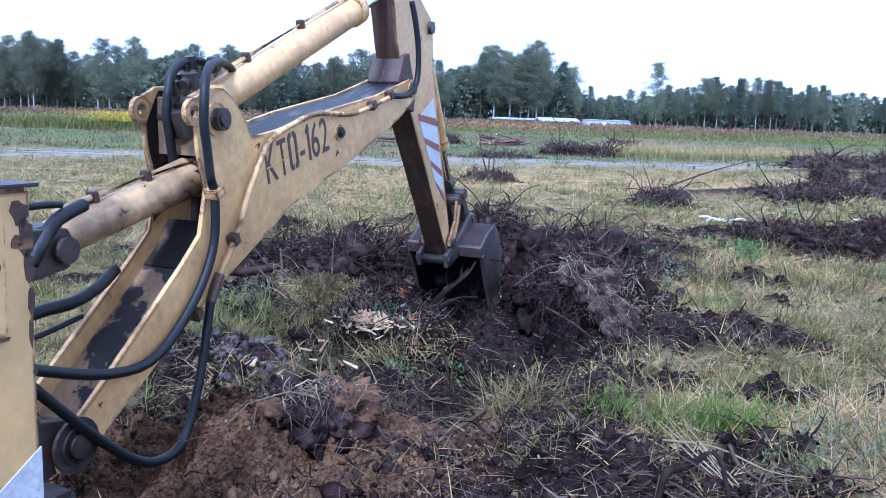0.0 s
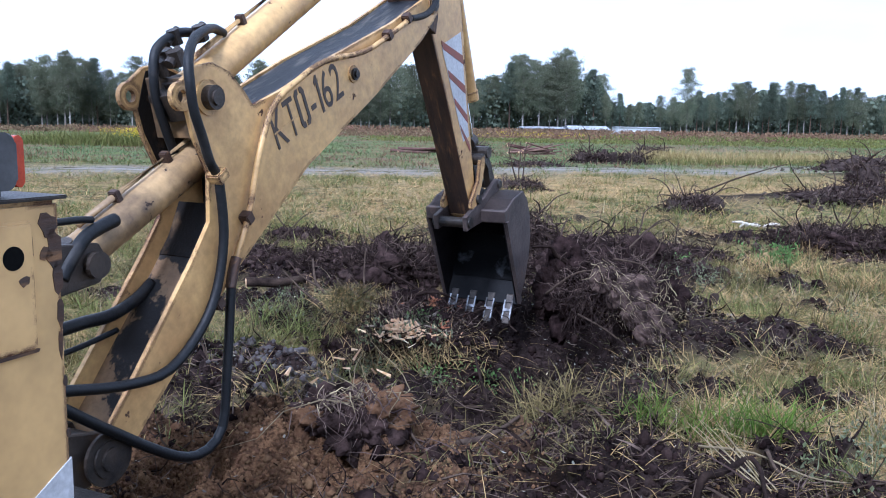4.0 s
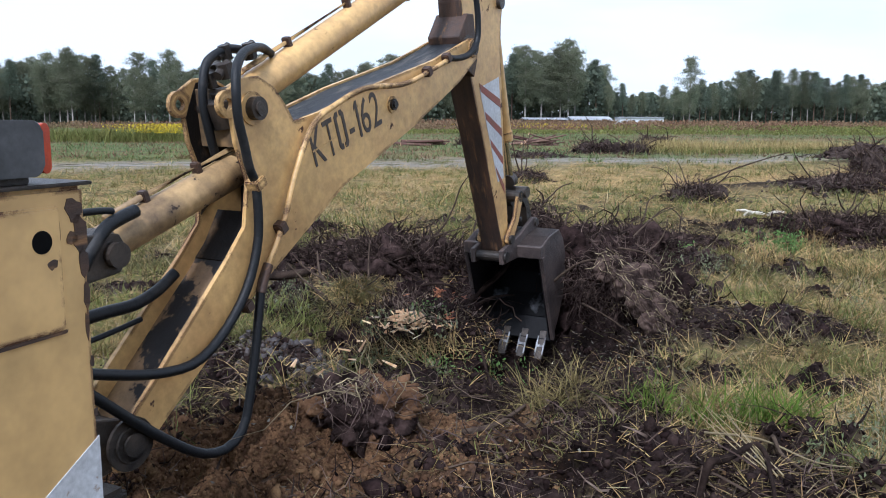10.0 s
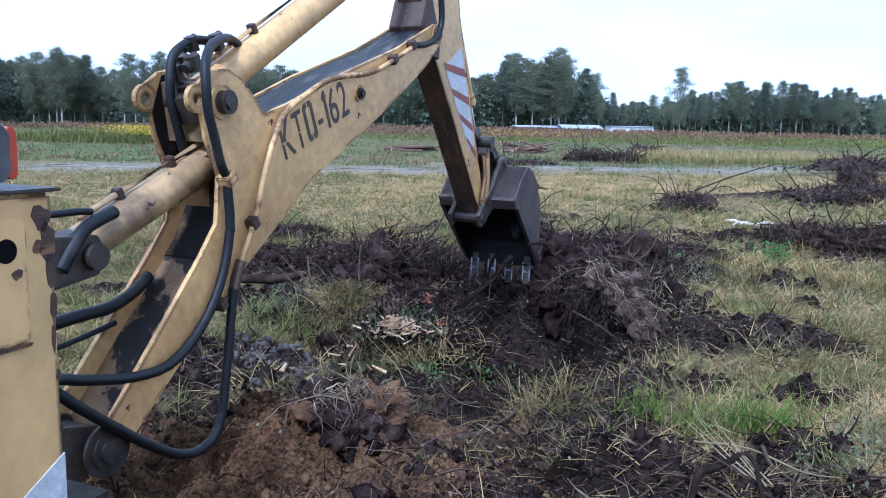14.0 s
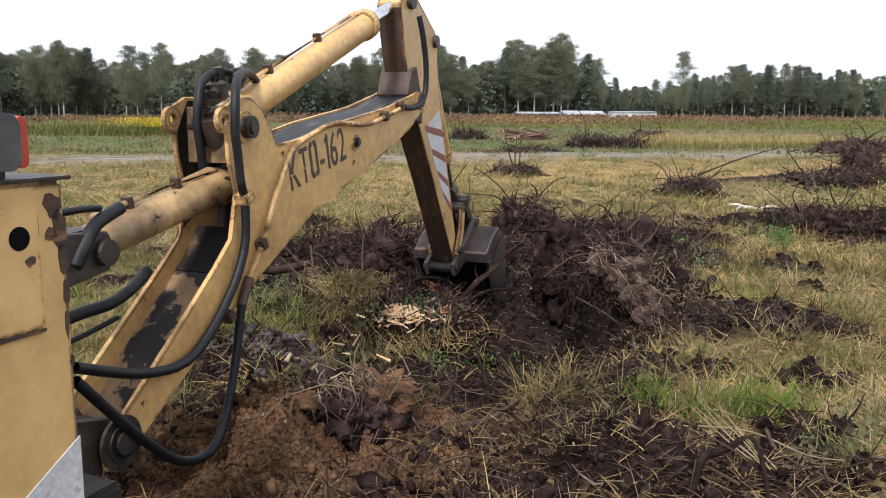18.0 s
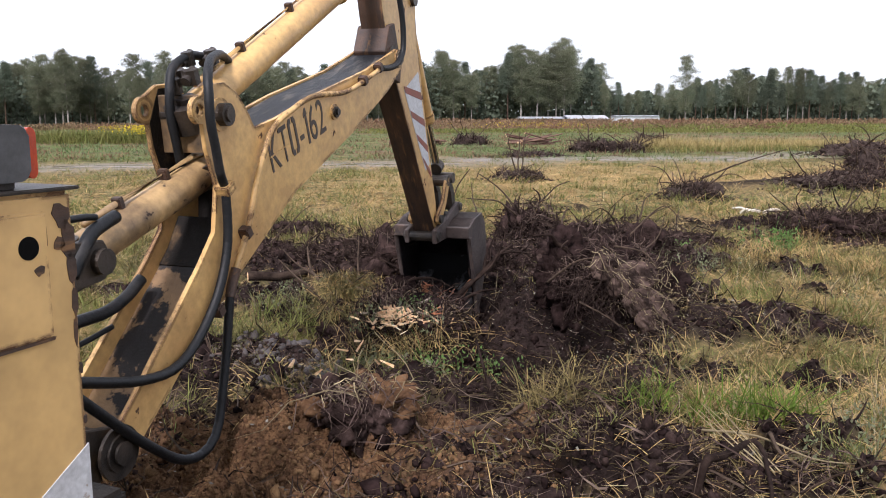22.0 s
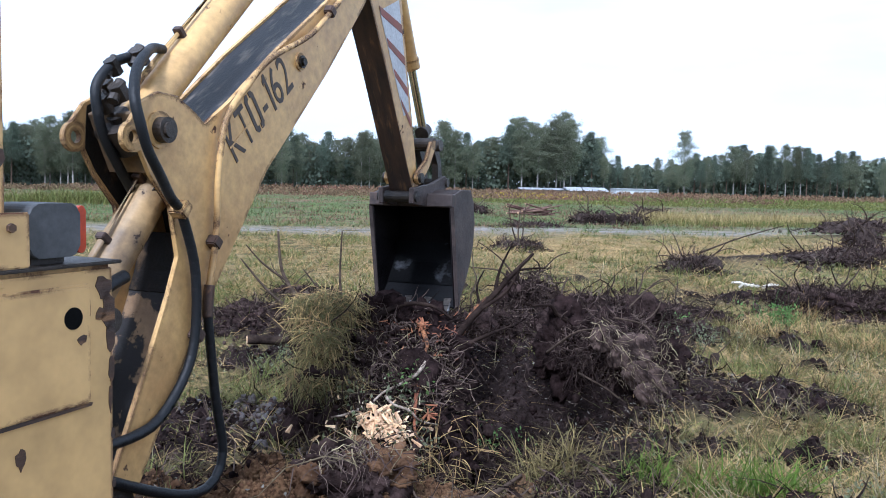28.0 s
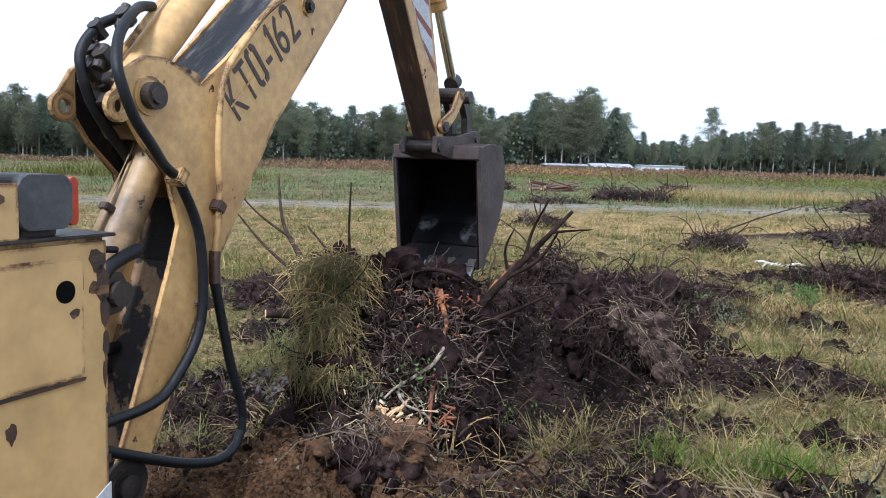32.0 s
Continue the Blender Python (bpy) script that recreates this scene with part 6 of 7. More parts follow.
root_pile(10.3, 37.2, 1.1, 0.6, 0.75, "far dark heap of brush", 69, 200, 300, 0.7, 0.03, 3)
root_pile(11.9, 37.0, 0.8, 0.6, 0.65, "far dark heap of brush", 70, 150, 250, 0.7, 0.03, 2)
root_pile(14.2, 41.0, 0.9, 0.6, 0.9, "far heap of grey brush", 71, 150, 250, 0.8, 0.03, 3)
root_pile(6.6, 33.4, 1.2, 0.5, 0.25, "low heap of cut brush in the grass", 72, 120, 200, 0.5, 0.02, 2)
root_pile(5.9, 47.4, 1.0, 0.7, 0.75, "reddish heap of dry brush", 73, 160, 300, 0.8, 0.03, 3)
root_pile(-1.2, 8.9, 0.42, 0.35, 0.20, "small heap of dark earth", 74, 80, 200, 0.25, 0.009, 1)


def mound_clump(x, y):
    """A dark clump of roots that caps the brown mound."""
    rg = np.random.RandomState(91)
    t = empty("root_clump", pose(x, y, float(sample("z", np.array([x]), np.array([y]))[0])))
    tagged(t, "dark clump of roots on the brown mound", "root pile")
    for k, (px, py, pz, rx, ry, rz, m) in enumerate(((-0.06, 0.0, 0.0, 0.17, 0.12, 0.12, MIDSOIL), (0.10, -0.02, 0.03, 0.15, 0.13, 0.10, BROWNCLOD), (0.02, -0.12, -0.05, 0.15, 0.12, 0.12, MIDSOIL), (-0.18, 0.02, -0.03, 0.13, 0.12, 0.10, BROWNCLOD))):
        lump("soil", rx, ry, rz, m, t, "", 81 + k, 0.6, 5, 1.3).matrix_basis = pose(px, py, pz - 0.02)
    n = 170
    P = np.stack([rg.normal(-0.02, 0.12, n), rg.uniform(-0.16, 0.02, n), rg.uniform(0.02, 0.13, n)], 1)
    V, T = stick_arrays(P, 0.13, 0.0034, 0, rg, 4, np.stack([rg.normal(0.1, 0.6, n), rg.normal(-0.5, 0.4, n), rg.normal(-0.5, 0.5, n)], 1), 0.4)
    fast_mesh("hanging_root", V, T, ROOTGREY, t)["kind"] = "stuff"
    V, T = stick_arrays(P[:60] + np.array((0, 0, 0.02)), 0.15, 0.0026, 0, rg, 4, np.stack([rg.normal(0, 0.8, 60), rg.normal(-0.4, 0.5, 60), rg.normal(0.0, 0.5, 60)], 1), 0.3)
    fast_mesh("hanging_root", V, T, STRAWPALE, t)["kind"] = "stuff"


mound_clump(-0.06, 3.92)


# ---- cut logs, bark and single branches ----
def log(x, y, length, r, turn, z=None, pitch=0.0, mat=None, label="cut log with pale ends", group=""):
    g = float(sample("z", np.array([x]), np.array([y]))[0]) + r * 0.8 if z is None else z
    t = empty("log", pose(x, y, g, 0, pitch, turn))
    tagged(t, label, "log", group)
    n = 10
    part("bark", tube([(length * (k / 4 - 0.5), 0.012 * math.sin(k * 2.1), 0.01 * math.cos(k * 1.7)) for k in range(5)], r, n, taper=r * 0.85), mat or LOGBARK, t, "", True)
    for s, q in ((-1, 1.0), (1, 0.85)):
        part("cut_face", rod(bmesh.new(), (s * length * 0.498, 0.012 * math.sin(0 if s < 0 else 8.4), 0.0), (s * (length * 0.5 + 0.006), 0.012 * math.sin(0 if s < 0 else 8.4), 0.0), r * q * 0.93, seg=n), WOOD, t)
    return t


rg_logs = np.random.RandomState(17)
for k in range(22):
    layer = k // 7
    log(9.3 + rg_logs.normal(0, 0.35), 46.6 + (k % 7) * 0.20 + rg_logs.normal(0, 0.1), rg_logs.uniform(1.6, 3.0), rg_logs.uniform(0.035, 0.065), rg_logs.normal(10, 16), 0.06 + 0.15 * layer, rg_logs.normal(0, 4 + 3 * layer),
        label="thin reddish log in a loose stack", group="stack of thin logs")
for k in range(9):
    log(2.9 + rg_logs.normal(0, 0.3), 46.3 + (k % 5) * 0.20, rg_logs.uniform(1.8, 2.6), rg_logs.uniform(0.05, 0.09), rg_logs.normal(-4, 6), 0.09 + 0.15 * (k // 5), rg_logs.normal(0, 3),
        label="thin grey-brown log in a low stack", group="low stack of logs")
log(-0.85, 7.75, 0.55, 0.045, 12, mat=BARK, label="short dark log with a pale end")
log(-0.83, 5.15, 0.34, 0.045, 8, mat=BARK, label="short dark log under the boom")
log(3.05, 6.95, 0.26, 0.05, 60, pitch=-28, mat=BARK, label="charred dark log end in the mud")


def branch_thing(pts, r, label, mat=None):
    t = empty("branch", pose(*pts[0]))
    tagged(t, label, "branch")
    o = Vector(pts[0])
    limb("stem", [Vector(p) - o for p in pts], r, mat or TWIG, t)
    return t


def ground_z(x, y):
    return float(sample("z", np.array([x]), np.array([y]))[0])


def on_ground(x, y, up=0.0):
    return (x, y, ground_z(x, y) + up)


branch_thing([on_ground(1.30, 3.07, 0.0), (1.36, 3.10, 0.215), (1.46, 3.18, 0.205), (1.58, 3.28, 0.195), (1.67, 3.36, 0.19), (1.70, 3.35, 0.19), (1.69, 3.26, 0.185), (1.63, 3.10, 0.175), (1.56, 2.92, 0.165), on_ground(1.51, 2.80, 0.02)], 0.020, "thick dark forked branch lying in the grass", BARK)
branch_thing([on_ground(1.86, 3.56, 0.02), (1.84, 3.50, 0.17), (1.84, 3.40, 0.12), on_ground(1.86, 3.20, 0.02)], 0.014, "short broken branch in the grass")
branch_thing([on_ground(1.62, 3.75, 0.06), (1.80, 3.55, 0.14), (1.98, 3.36, 0.10), on_ground(2.12, 3.22, 0.02)], 0.007, "thin dry stalk in the grass", STRAWPALE)
for k in range(6):
    a, b = 0.022 * k, 0.9 + 0.05 * math.sin(k * 2.3)
    branch_thing([on_ground(1.62 + a * 0.8, 3.20 - 0.012 * k, 0.02), (1.575 + a, 3.36, 0.22 * b), (1.47 + a * 1.25 + 0.03 * math.sin(k * 1.9), 3.55, 0.33 * b)], 0.0034, "long pale stalk of dry grass", STRAWPALE)
branch_thing([on_ground(-0.05, 4.35, 0.0), on_ground(0.10, 4.05, 0.05), on_ground(0.25, 3.75, 0.04), on_ground(0.42, 3.5, 0.02)], 0.010, "thin bare twig across the brown soil")
branch_thing([on_ground(0.45, 3.95, 0.02), on_ground(0.62, 4.0, 0.04), on_ground(0.78, 4.03, 0.03)], 0.022, "short grey root end in the soil", TWIG)
branch_thing([on_ground(0.1, 7.6, 0.15), on_ground(0.55, 7.1, 0.32), on_ground(0.95, 6.75, 0.22), on_ground(1.3, 6.5, 0.12)], 0.012, "long bare branch lying over the roots", BARK)
branch_thing([on_ground(0.78, 4.75, 0.0), on_ground(0.72, 4.95, 0.12), on_ground(0.68, 5.15, 0.30)], 0.016, "bare branch leaning from the pit", BARK)
branch_thing([on_ground(6.6, 16.0, 0.4), (7.6, 16.3, 0.7), (8.6, 16.5, 0.95)], 0.02, "long thin branch leaning from a root heap")


def bark_strip(x, y, n, seed, label, size=0.3):
    rg = np.random.RandomState(seed)
    t = empty("bark_strips", pose(x, y, ground_z(x, y) + 0.05))
    tagged(t, label, "wood waste")
    for k in range(n):
        a = rg.uniform(0, 6.28)
        c = Vector((rg.normal(0, size * 0.5), rg.normal(0, size * 0.3), rg.uniform(0, 0.06)))
        d = Vector((math.cos(a), 0.5 * math.sin(a), rg.uniform(-0.1, 0.25)))
        bm = tube([c - d * size * 0.5, c + Vector((0, 0, 0.03)), c + d * size * 0.5], 0.030, 5, taper=0.018)
        part("strip", bm, BARKPALE, t)
    return t


bark_strip(6.30, 13.1, 6, 3, "peeled white bark strips on the ground", 0.30)
bark_strip(9.05, 13.3, 5, 4, "peeled white bark strips on the ground", 0.34)


def chip_heap(x, y, n, seed, label, spread=0.10):
    rg = np.random.RandomState(seed)
    t = empty("wood_chips", pose(x, y, ground_z(x, y)))
    tagged(t, label, "wood chips")
    part("chip", splinters(rg, n, spread, 0.09, 0.025), WOOD, t)["kind"] = "stuff"
    return t


chip_heap(3.65, 9.7, 26, 5, "orange and pale wood chips on a dark heap", 0.12)
chip_heap(-0.35, 5.9, 10, 6, "few orange wood chips in the mud", 0.12)
chip_heap(-0.1, 4.9, 9, 7, "few pale wood chips in the grass", 0.16)


# ---- plants ----
def tuft(x, y, n, radius, height, width, lean, bend, mat, label, seed, category="grass tuft"):
    rg = np.random.RandomState(seed)
    xy = np.stack([rg.normal(x, radius, n), rg.normal(y, radius, n)], 1)
    P = np.stack([xy[:, 0], xy[:, 1], sample("z", xy[:, 0], xy[:, 1]) - 0.01], 1) - np.array([x, y, ground_z(x, y)])
    V, T = blade_arrays(P, height, width, lean, bend, rg, 5, 0.22, floor=False)
    ob = fast_mesh("grass_tuft", V, T, mat)
    ob.matrix_basis = pose(*on_ground(x, y))
    return tagged(ob, label, category, kind="stuff")


tuft(2.10, 4.00, 300, 0.09, 0.27, 0.007, 0.50, 0.8, LUSH, "lush green tuft of fresh grass", 81)
tuft(1.80, 4.05, 80, 0.09, 0.22, 0.007, 0.5, 0.8, LUSH, "small lush green tuft", 82)
tuft(1.50, 4.20, 130, 0.08, 0.24, 0.006, 0.50, 0.8, LUSH, "green tuft beside the pit", 83)
tuft(1.02, 5.28, 150, 0.06, 0.26, 0.006, 0.35, 0.3, STRAW, "upright tuft of cut dry stalks", 85)
tuft(1.10, 4.60, 380, 0.15, 0.30, 0.006, 0.85, 0.9, SODBROWN, "drooping clump of long yellow-green grass", 86)
tuft(1.02, 4.42, 260, 0.17, 0.28, 0.005, 0.95, 0.8, SODBROWN, "drooping clump of dry grass", 87)
tuft(-0.25, 6.75, 900, 0.26, 0.20, 0.006, 0.7, 0.9, SODGRASS, "grassy sod ledge with yellow-green grass", 88)
tuft(0.05, 6.9, 600, 0.22, 0.20, 0.006, 0.8, 0.9, SODGRASS, "grassy sod ledge beside the stump", 89)
tuft(-0.65, 6.4, 500, 0.2, 0.22, 0.007, 0.5, 0.8, GRASS, "green grass beside the mud", 90)
tuft(-0.85, 5.95, 420, 0.12, 0.20, 0.007, 0.6, 0.9, SODGRASS, "green grass beside the boom", 91)
rg_t = np.random.RandomState(4)
for k in range(34):
    x, y = rg_t.uniform(2.4, 9.0), rg_t.uniform(4.0, 11.5)
    if float(sample("dirt", np.array([x]), np.array([y]))[0]) < 0.3:
        tuft(x, y, 170, 0.14, rg_t.uniform(0.18, 0.34), 0.006, 0.6, 0.8, (GRASS, SODGRASS, STRAW)[k % 3], ("tuft of green field grass", "tuft of yellow-green grass", "tuft of dry grass")[k % 3], 100 + k)
for k in range(14):
    x, y = rg_t.uniform(-3.0, -0.7), rg_t.uniform(6.6, 12)
    tuft(x, y, 170, 0.15, rg_t.uniform(0.15, 0.28), 0.006, 0.6, 0.8, (GRASS, SODGRASS)[k % 2], ("tuft of green field grass", "tuft of yellow-green grass")[k % 2], 140 + k)


def weeds(x, y, n, spread, height, size, mat, label, seed, group="weeds in the field"):
    """A leafy weed patch: stems with small leaves."""
    rg = np.random.RandomState(seed)
    t = empty("weed", pose(*on_ground(x, y)))
    tagged(t, label, "weed", group)
    P = np.stack([rg.normal(0, spread, n), rg.normal(0, spread, n), np.zeros(n)], 1)
    V, T = stick_arrays(P, height, 0.0025, 0.4, rg, 3)
    fast_mesh("stem", V, T, mat, t)["kind"] = "stuff"
    V, F = leaf_cards(n * 14, lambda g: (lambda i, q: (P[i, 0] + g.normal(0, 0.04), P[i, 1] + g.normal(0, 0.04), q * height))(g.randint(n), g.uniform(0.1, 1.05)), size, seed)
    fast_mesh("leaf", V, F, mat, t)["kind"] = "stuff"
    return t


weeds(0.66, 6.05, 34, 0.16, 0.20, 0.016, WEED, "leafy green weed beside the bucket", 201)
weeds(0.45, 5.45, 26, 0.18, 0.16, 0.014, WEED, "leafy weed at the stump's foot", 202)
weeds(0.0, 5.35, 26, 0.16, 0.14, 0.016, LEAF, "grey-green leafy sprigs in the grass", 203)
weeds(2.25, 3.35, 16, 0.17, 0.15, 0.014, LEAF, "grey-green leafy weed in the grass", 204)
weeds(2.60, 3.6, 16, 0.2, 0.15, 0.014, LEAF, "grey-green leafy weed in the grass", 205)
weeds(5.0, 9.6, 20, 0.14, 0.28, 0.022, WEED, "bright green weed before a root heap", 206)
weeds(3.6, 9.4, 14, 0.10, 0.16, 0.018, WEED, "bright green weed on a dark heap", 207)
weeds(1.8, 4.9, 18, 0.2, 0.09, 0.013, LEAF, "grey-green leaves in the straw", 208)
weeds(2.9, 7.9, 40, 0.35, 0.10, 0.013, LEAF, "withered grey leaves on the ground", 209)
weeds(-0.5, 7.4, 40, 0.4, 0.10, 0.013, LEAF, "withered grey leaves on the ground", 210)
weeds(4.4, 6.6, 40, 0.4, 0.09, 0.012, LEAF, "withered grey leaves on the ground", 211)


def reed_bed(x, y, rx, ry, n, height, mat, label, seed, width=0.04):
    rg = np.random.RandomState(seed)
    xy = np.stack([rg.normal(x, rx, n), rg.normal(y, ry, n)], 1)
    P = np.stack([xy[:, 0], xy[:, 1], np.zeros(n)], 1)
    V, T = blade_arrays(P, height, width, 0.25, 0.8, rg, 3, 0.2)
    return tagged(fast_mesh("tall_grass", V, T, mat), label, "tall grass", kind="stuff")


reed_bed(14.5, 38.5, 1.3, 1.0, 2200, 0.66, REED, "stand of tall golden dry grass", 301, 0.020)
reed_bed(20.5, 39.5, 2.6, 1.0, 3600, 0.62, REED, "long stand of tall golden dry grass", 302, 0.020)
reed_bed(20.5, 38.0, 2.8, 0.7, 2600, 0.36, GRASS, "green grass before the tall dry grass", 303, 0.020)
reed_bed(14.5, 37.4, 1.4, 0.6, 1500, 0.36, GRASS, "green grass before the tall dry grass", 304, 0.020)
reed_bed(-14.5, 52.0, 3.0, 0.9, 4200, 0.95, GRASS, "belt of tall green weeds", 305, 0.030)
reed_bed(-19.5, 53.0, 2.0, 0.8, 1800, 0.70, GRASS, "belt of tall green weeds", 306, 0.030)


def weed_belt(x, y, rx, ry, n, z1, size, mat, label, seed):
    """A belt of rough weeds: small leaves in clumps, thinner towards the top."""
    rg = np.random.RandomState(seed)
    c = np.stack([rg.uniform(x - rx, x + rx, n // 14), rg.uniform(y - ry, y + ry, n // 14), rg.uniform(0.45, 1.0, n // 14) * z1], 1)

    def where(g):
        q = c[g.randint(len(c))]
        return q[0] + g.normal(0, 0.7), q[1] + g.normal(0, 0.7), q[2] * g.uniform(0.0, 1.0) ** 1.3
    V, F = leaf_cards(n, where, size, seed)
    return tagged(fast_mesh("tall_weeds", V, F, mat), label, "weeds", kind="stuff")


weed_belt(6.0, 108, 46.0, 10.0, 16000, 0.85, 0.16, RUSTGRASS, "rusty belt of rough weeds before the forest", 307)
weed_belt(40.0, 155, 75.0, 18.0, 20000, 1.25, 0.24, RUSTGRASS, "rusty belt of rough weeds before the forest", 308)
weed_belt(-34.0, 105, 16.0, 7.0, 6000, 0.7, 0.15, RUSTGRASS, "rusty belt of rough weeds before the forest", 310)
weed_belt(30.0, 84, 30.0, 7.0, 9000, 0.40, 0.12, GRASS, "low green weeds in the far field", 314)
weed_belt(55.0, 110, 30.0, 14.0, 6000, 0.7, 0.18, GRASS, "low green weeds in the far field", 315)


def flower_bank(x, y, rx, ry, n, z0, z1, label, seed, size=0.11):
    rg = np.random.RandomState(seed)
    V, F = leaf_cards(n, lambda g: (g.normal(x, rx), g.normal(y, ry), g.uniform(z0, z1)), size, seed)
    return tagged(fast_mesh("yellow_flowers", V, F, FLOWER), label, "flowers", kind="stuff")


flower_bank(-12.2, 51.4, 1.2, 0.5, 1900, 0.55, 1.10, "bank of yellow goldenrod in flower", 311, 0.045)
flower_bank(-14.6, 51.8, 0.8, 0.5, 160, 0.70, 1.05, "thin bank of yellow goldenrod in flower", 312, 0.040)
flower_bank(19, 92, 4.0, 2.0, 240, 0.45, 0.95, "thin scatter of yellow goldenrod", 313, 0.075)


# ---- far sheds ----
def shed(x0, x1, y, depth, height, roof_h, n_bays, label, wall=None):
    t = empty("shed", pose((x0 + x1) / 2, y, 0))
    tagged(t, label, "building", "far sheds at the forest edge")
    L = x1 - x0
    bm = bmesh.new()
    box(bm, (-L / 2, 0, 0), (L / 2, depth, height))
    part("wall", bm, wall or SHEDWALL, t)
    bm = bmesh.new()
    v = [bm.verts.new(p) for p in ((-L / 2 - 0.2, -0.4, height), (L / 2 + 0.2, -0.4, height), (L / 2 + 0.2, depth / 2, height + roof_h), (-L / 2 - 0.2, depth / 2, height + roof_h),
                                   (L / 2 + 0.2, depth + 0.4, height), (-L / 2 - 0.2, depth + 0.4, height))]
    bm.faces.new((v[0], v[1], v[2], v[3]))
    bm.faces.new((v[3], v[2], v[4], v[5]))
    bmesh.ops.solidify(bm, geom=bm.faces[:], thickness=0.08)
    part("roof", bm, SHED, t, "pale sheet-metal roof")
    for k in range(n_bays):
        x = -L / 2 + L * (k + 0.5) / n_bays
        bm = bmesh.new()
        box(bm, (x - L / n_bays * 0.14, -0.03, 0.0), (x + L / n_bays * 0.14, 0.02, height * 0.55))
        part("opening", bm, BLACKHOLE, t)
    return t


def at_bearing(px, d):
    return d * math.tan(math.atan((px - 784) / 1474.0) + radians(7.1))


shed(at_bearing(872, 205), at_bearing(968, 205), 205, 7, 0.95, 0.5, 9, "long low shed with a pale roof at the forest edge")
shed(at_bearing(955, 200), at_bearing(1024, 200), 200, 9, 0.85, 0.95, 6, "low brown shed with a pale metal roof")
shed(at_bearing(1037, 198), at_bearing(1111, 198), 198, 5, 1.62, 0.12, 5, "low white shed at the forest edge", SHED)


# ---- trees ----
def make_tree(kind, h, seed):
    """A trunk with limbs, and leaves gathered in sprays along the limbs."""
    rg = np.random.RandomState(seed)
    root = empty("tree", pose(0, -60 - seed * 3, 0))
    mat_t, mat_c = (TRUNK, CROWN) if kind == "birch" else (DARKTRUNK, PINE)
    bend = rg.uniform(-0.04, 0.04, 2) * h
    low = rg.uniform(0.16, 0.30) if kind == "birch" else rg.uniform(0.34, 0.46)

    def stem(f):
        return np.array((bend[0] * f * f, bend[1] * f * f, h * f))

    bm = tube([tuple(stem(0.98 * k / 6) - np.array((0, 0, 0.2 * (k == 0)))) for k in range(7)], 0.011 * h, 7, taper=0.015)
    sprays, m = [], 46 if kind == "birch" else 38
    for k in range(m):
        f = low + (0.99 - low) * (k + rg.uniform(0, 1)) / m
        q = (f - low) / (1 - low)
        reach = h * (0.17 * math.sin(math.pi * (0.16 + 0.74 * q)) if kind == "birch" else 0.13 * (1.12 - q) ** 0.7) * rg.uniform(0.6, 1.25)
        a = k * 2.4 + rg.uniform(-0.6, 0.6)
        rise = rg.uniform(0.35, 0.9) if kind == "birch" else rg.uniform(-0.1, 0.35)
        p0 = stem(f)
        p1 = p0 + np.array((math.cos(a), math.sin(a), rise)) * reach * 0.6
        p2 = p1 + np.array((math.cos(a), math.sin(a), rise * 0.3 - 0.15)) * reach * 0.45
        if k % 2 == 0:
            tube([tuple(p0), tuple(p1), tuple(p2)], 0.0032 * h, 4, bm, 0.008)
        sprays.append((p0, p1, p2, reach))
    part("trunk", bm, mat_t, root)

    def where(g):
        p0, p1, p2, reach = sprays[g.randint(len(sprays))]
        f = g.uniform(0.15, 1.1)
        c = p0 + (p1 - p0) * f * 1.6 if f < 0.6 else p1 + (p2 - p1) * (f - 0.6) * 2
        r = (0.020 * h + 0.16 * reach) * (1.0 if f < 0.8 else 0.6)
        return c + g.normal(0, 1, 3) * r * np.array((1, 1, 0.7))

    V, F = leaf_cards(9000 if kind == "birch" else 7000, where, 0.0085 * h, seed)
    fast_mesh("crown", V, F, mat_c, root)
    return root


def far_woods():
    """The depth of the forest behind the first row of trees."""
    rg = np.random.RandomState(5)
    V, F = [], []
    for k in range(80000):
        px = rg.uniform(-500, 1950)
        d, hh = edge_at(px)
        d += rg.uniform(4, 34)
        x = d * math.tan(math.atan((px - 784) / 1474.0) + radians(7.1))
        z = rg.uniform(0.0, 1.0) ** 1.05 * hh * (d / 135.0) * 0.97 * (0.84 + 0.30 * fbm(px * 0.02, 0, 1.0))
        s = rg.uniform(0.15, 0.42) * d / 150
        b = len(V)
        q = Euler(rg.uniform(-1.0, 1.0, 3)).to_matrix()
        for u, w in ((-1, -0.5), (0.2, -1.0), (1.1, 0.3), (-0.3, 1.0)):
            p = q @ Vector((u * s, 0, w * s))
            V.append((x + p[0], d + p[1], z + p[2]))
        F.append((b, b + 1, b + 2, b + 3))
    return tagged(mesh_ob("forest_depth", V, F, WOODS), "dark depth of the mixed forest behind the field", "forest", kind="stuff")


def edge_at(px):
    """Distance and tree height (as if at 135 m) of the forest edge, by bearing."""
    tab = [(-600, 128, 8.2), (0, 132, 9.2), (250, 134, 8.9), (420, 150, 8.7), (520, 165, 8.0), (640, 185, 8.6), (760, 205, 8.8), (860, 215, 10.2), (1000, 215, 9.8), (1030, 240, 5.0),
           (1120, 250, 5.0), (1200, 250, 7.0), (1300, 255, 7.4), (1420, 260, 6.8), (1600, 260, 6.4), (2000, 260, 6.4)]
    for a, b in zip(tab, tab[1:]):
        if px <= b[0]:
            k = (px - a[0]) / (b[0] - a[0])
            return a[1] + k * (b[1] - a[1]), a[2] + k * (b[2] - a[2])
    return tab[-1][1:]


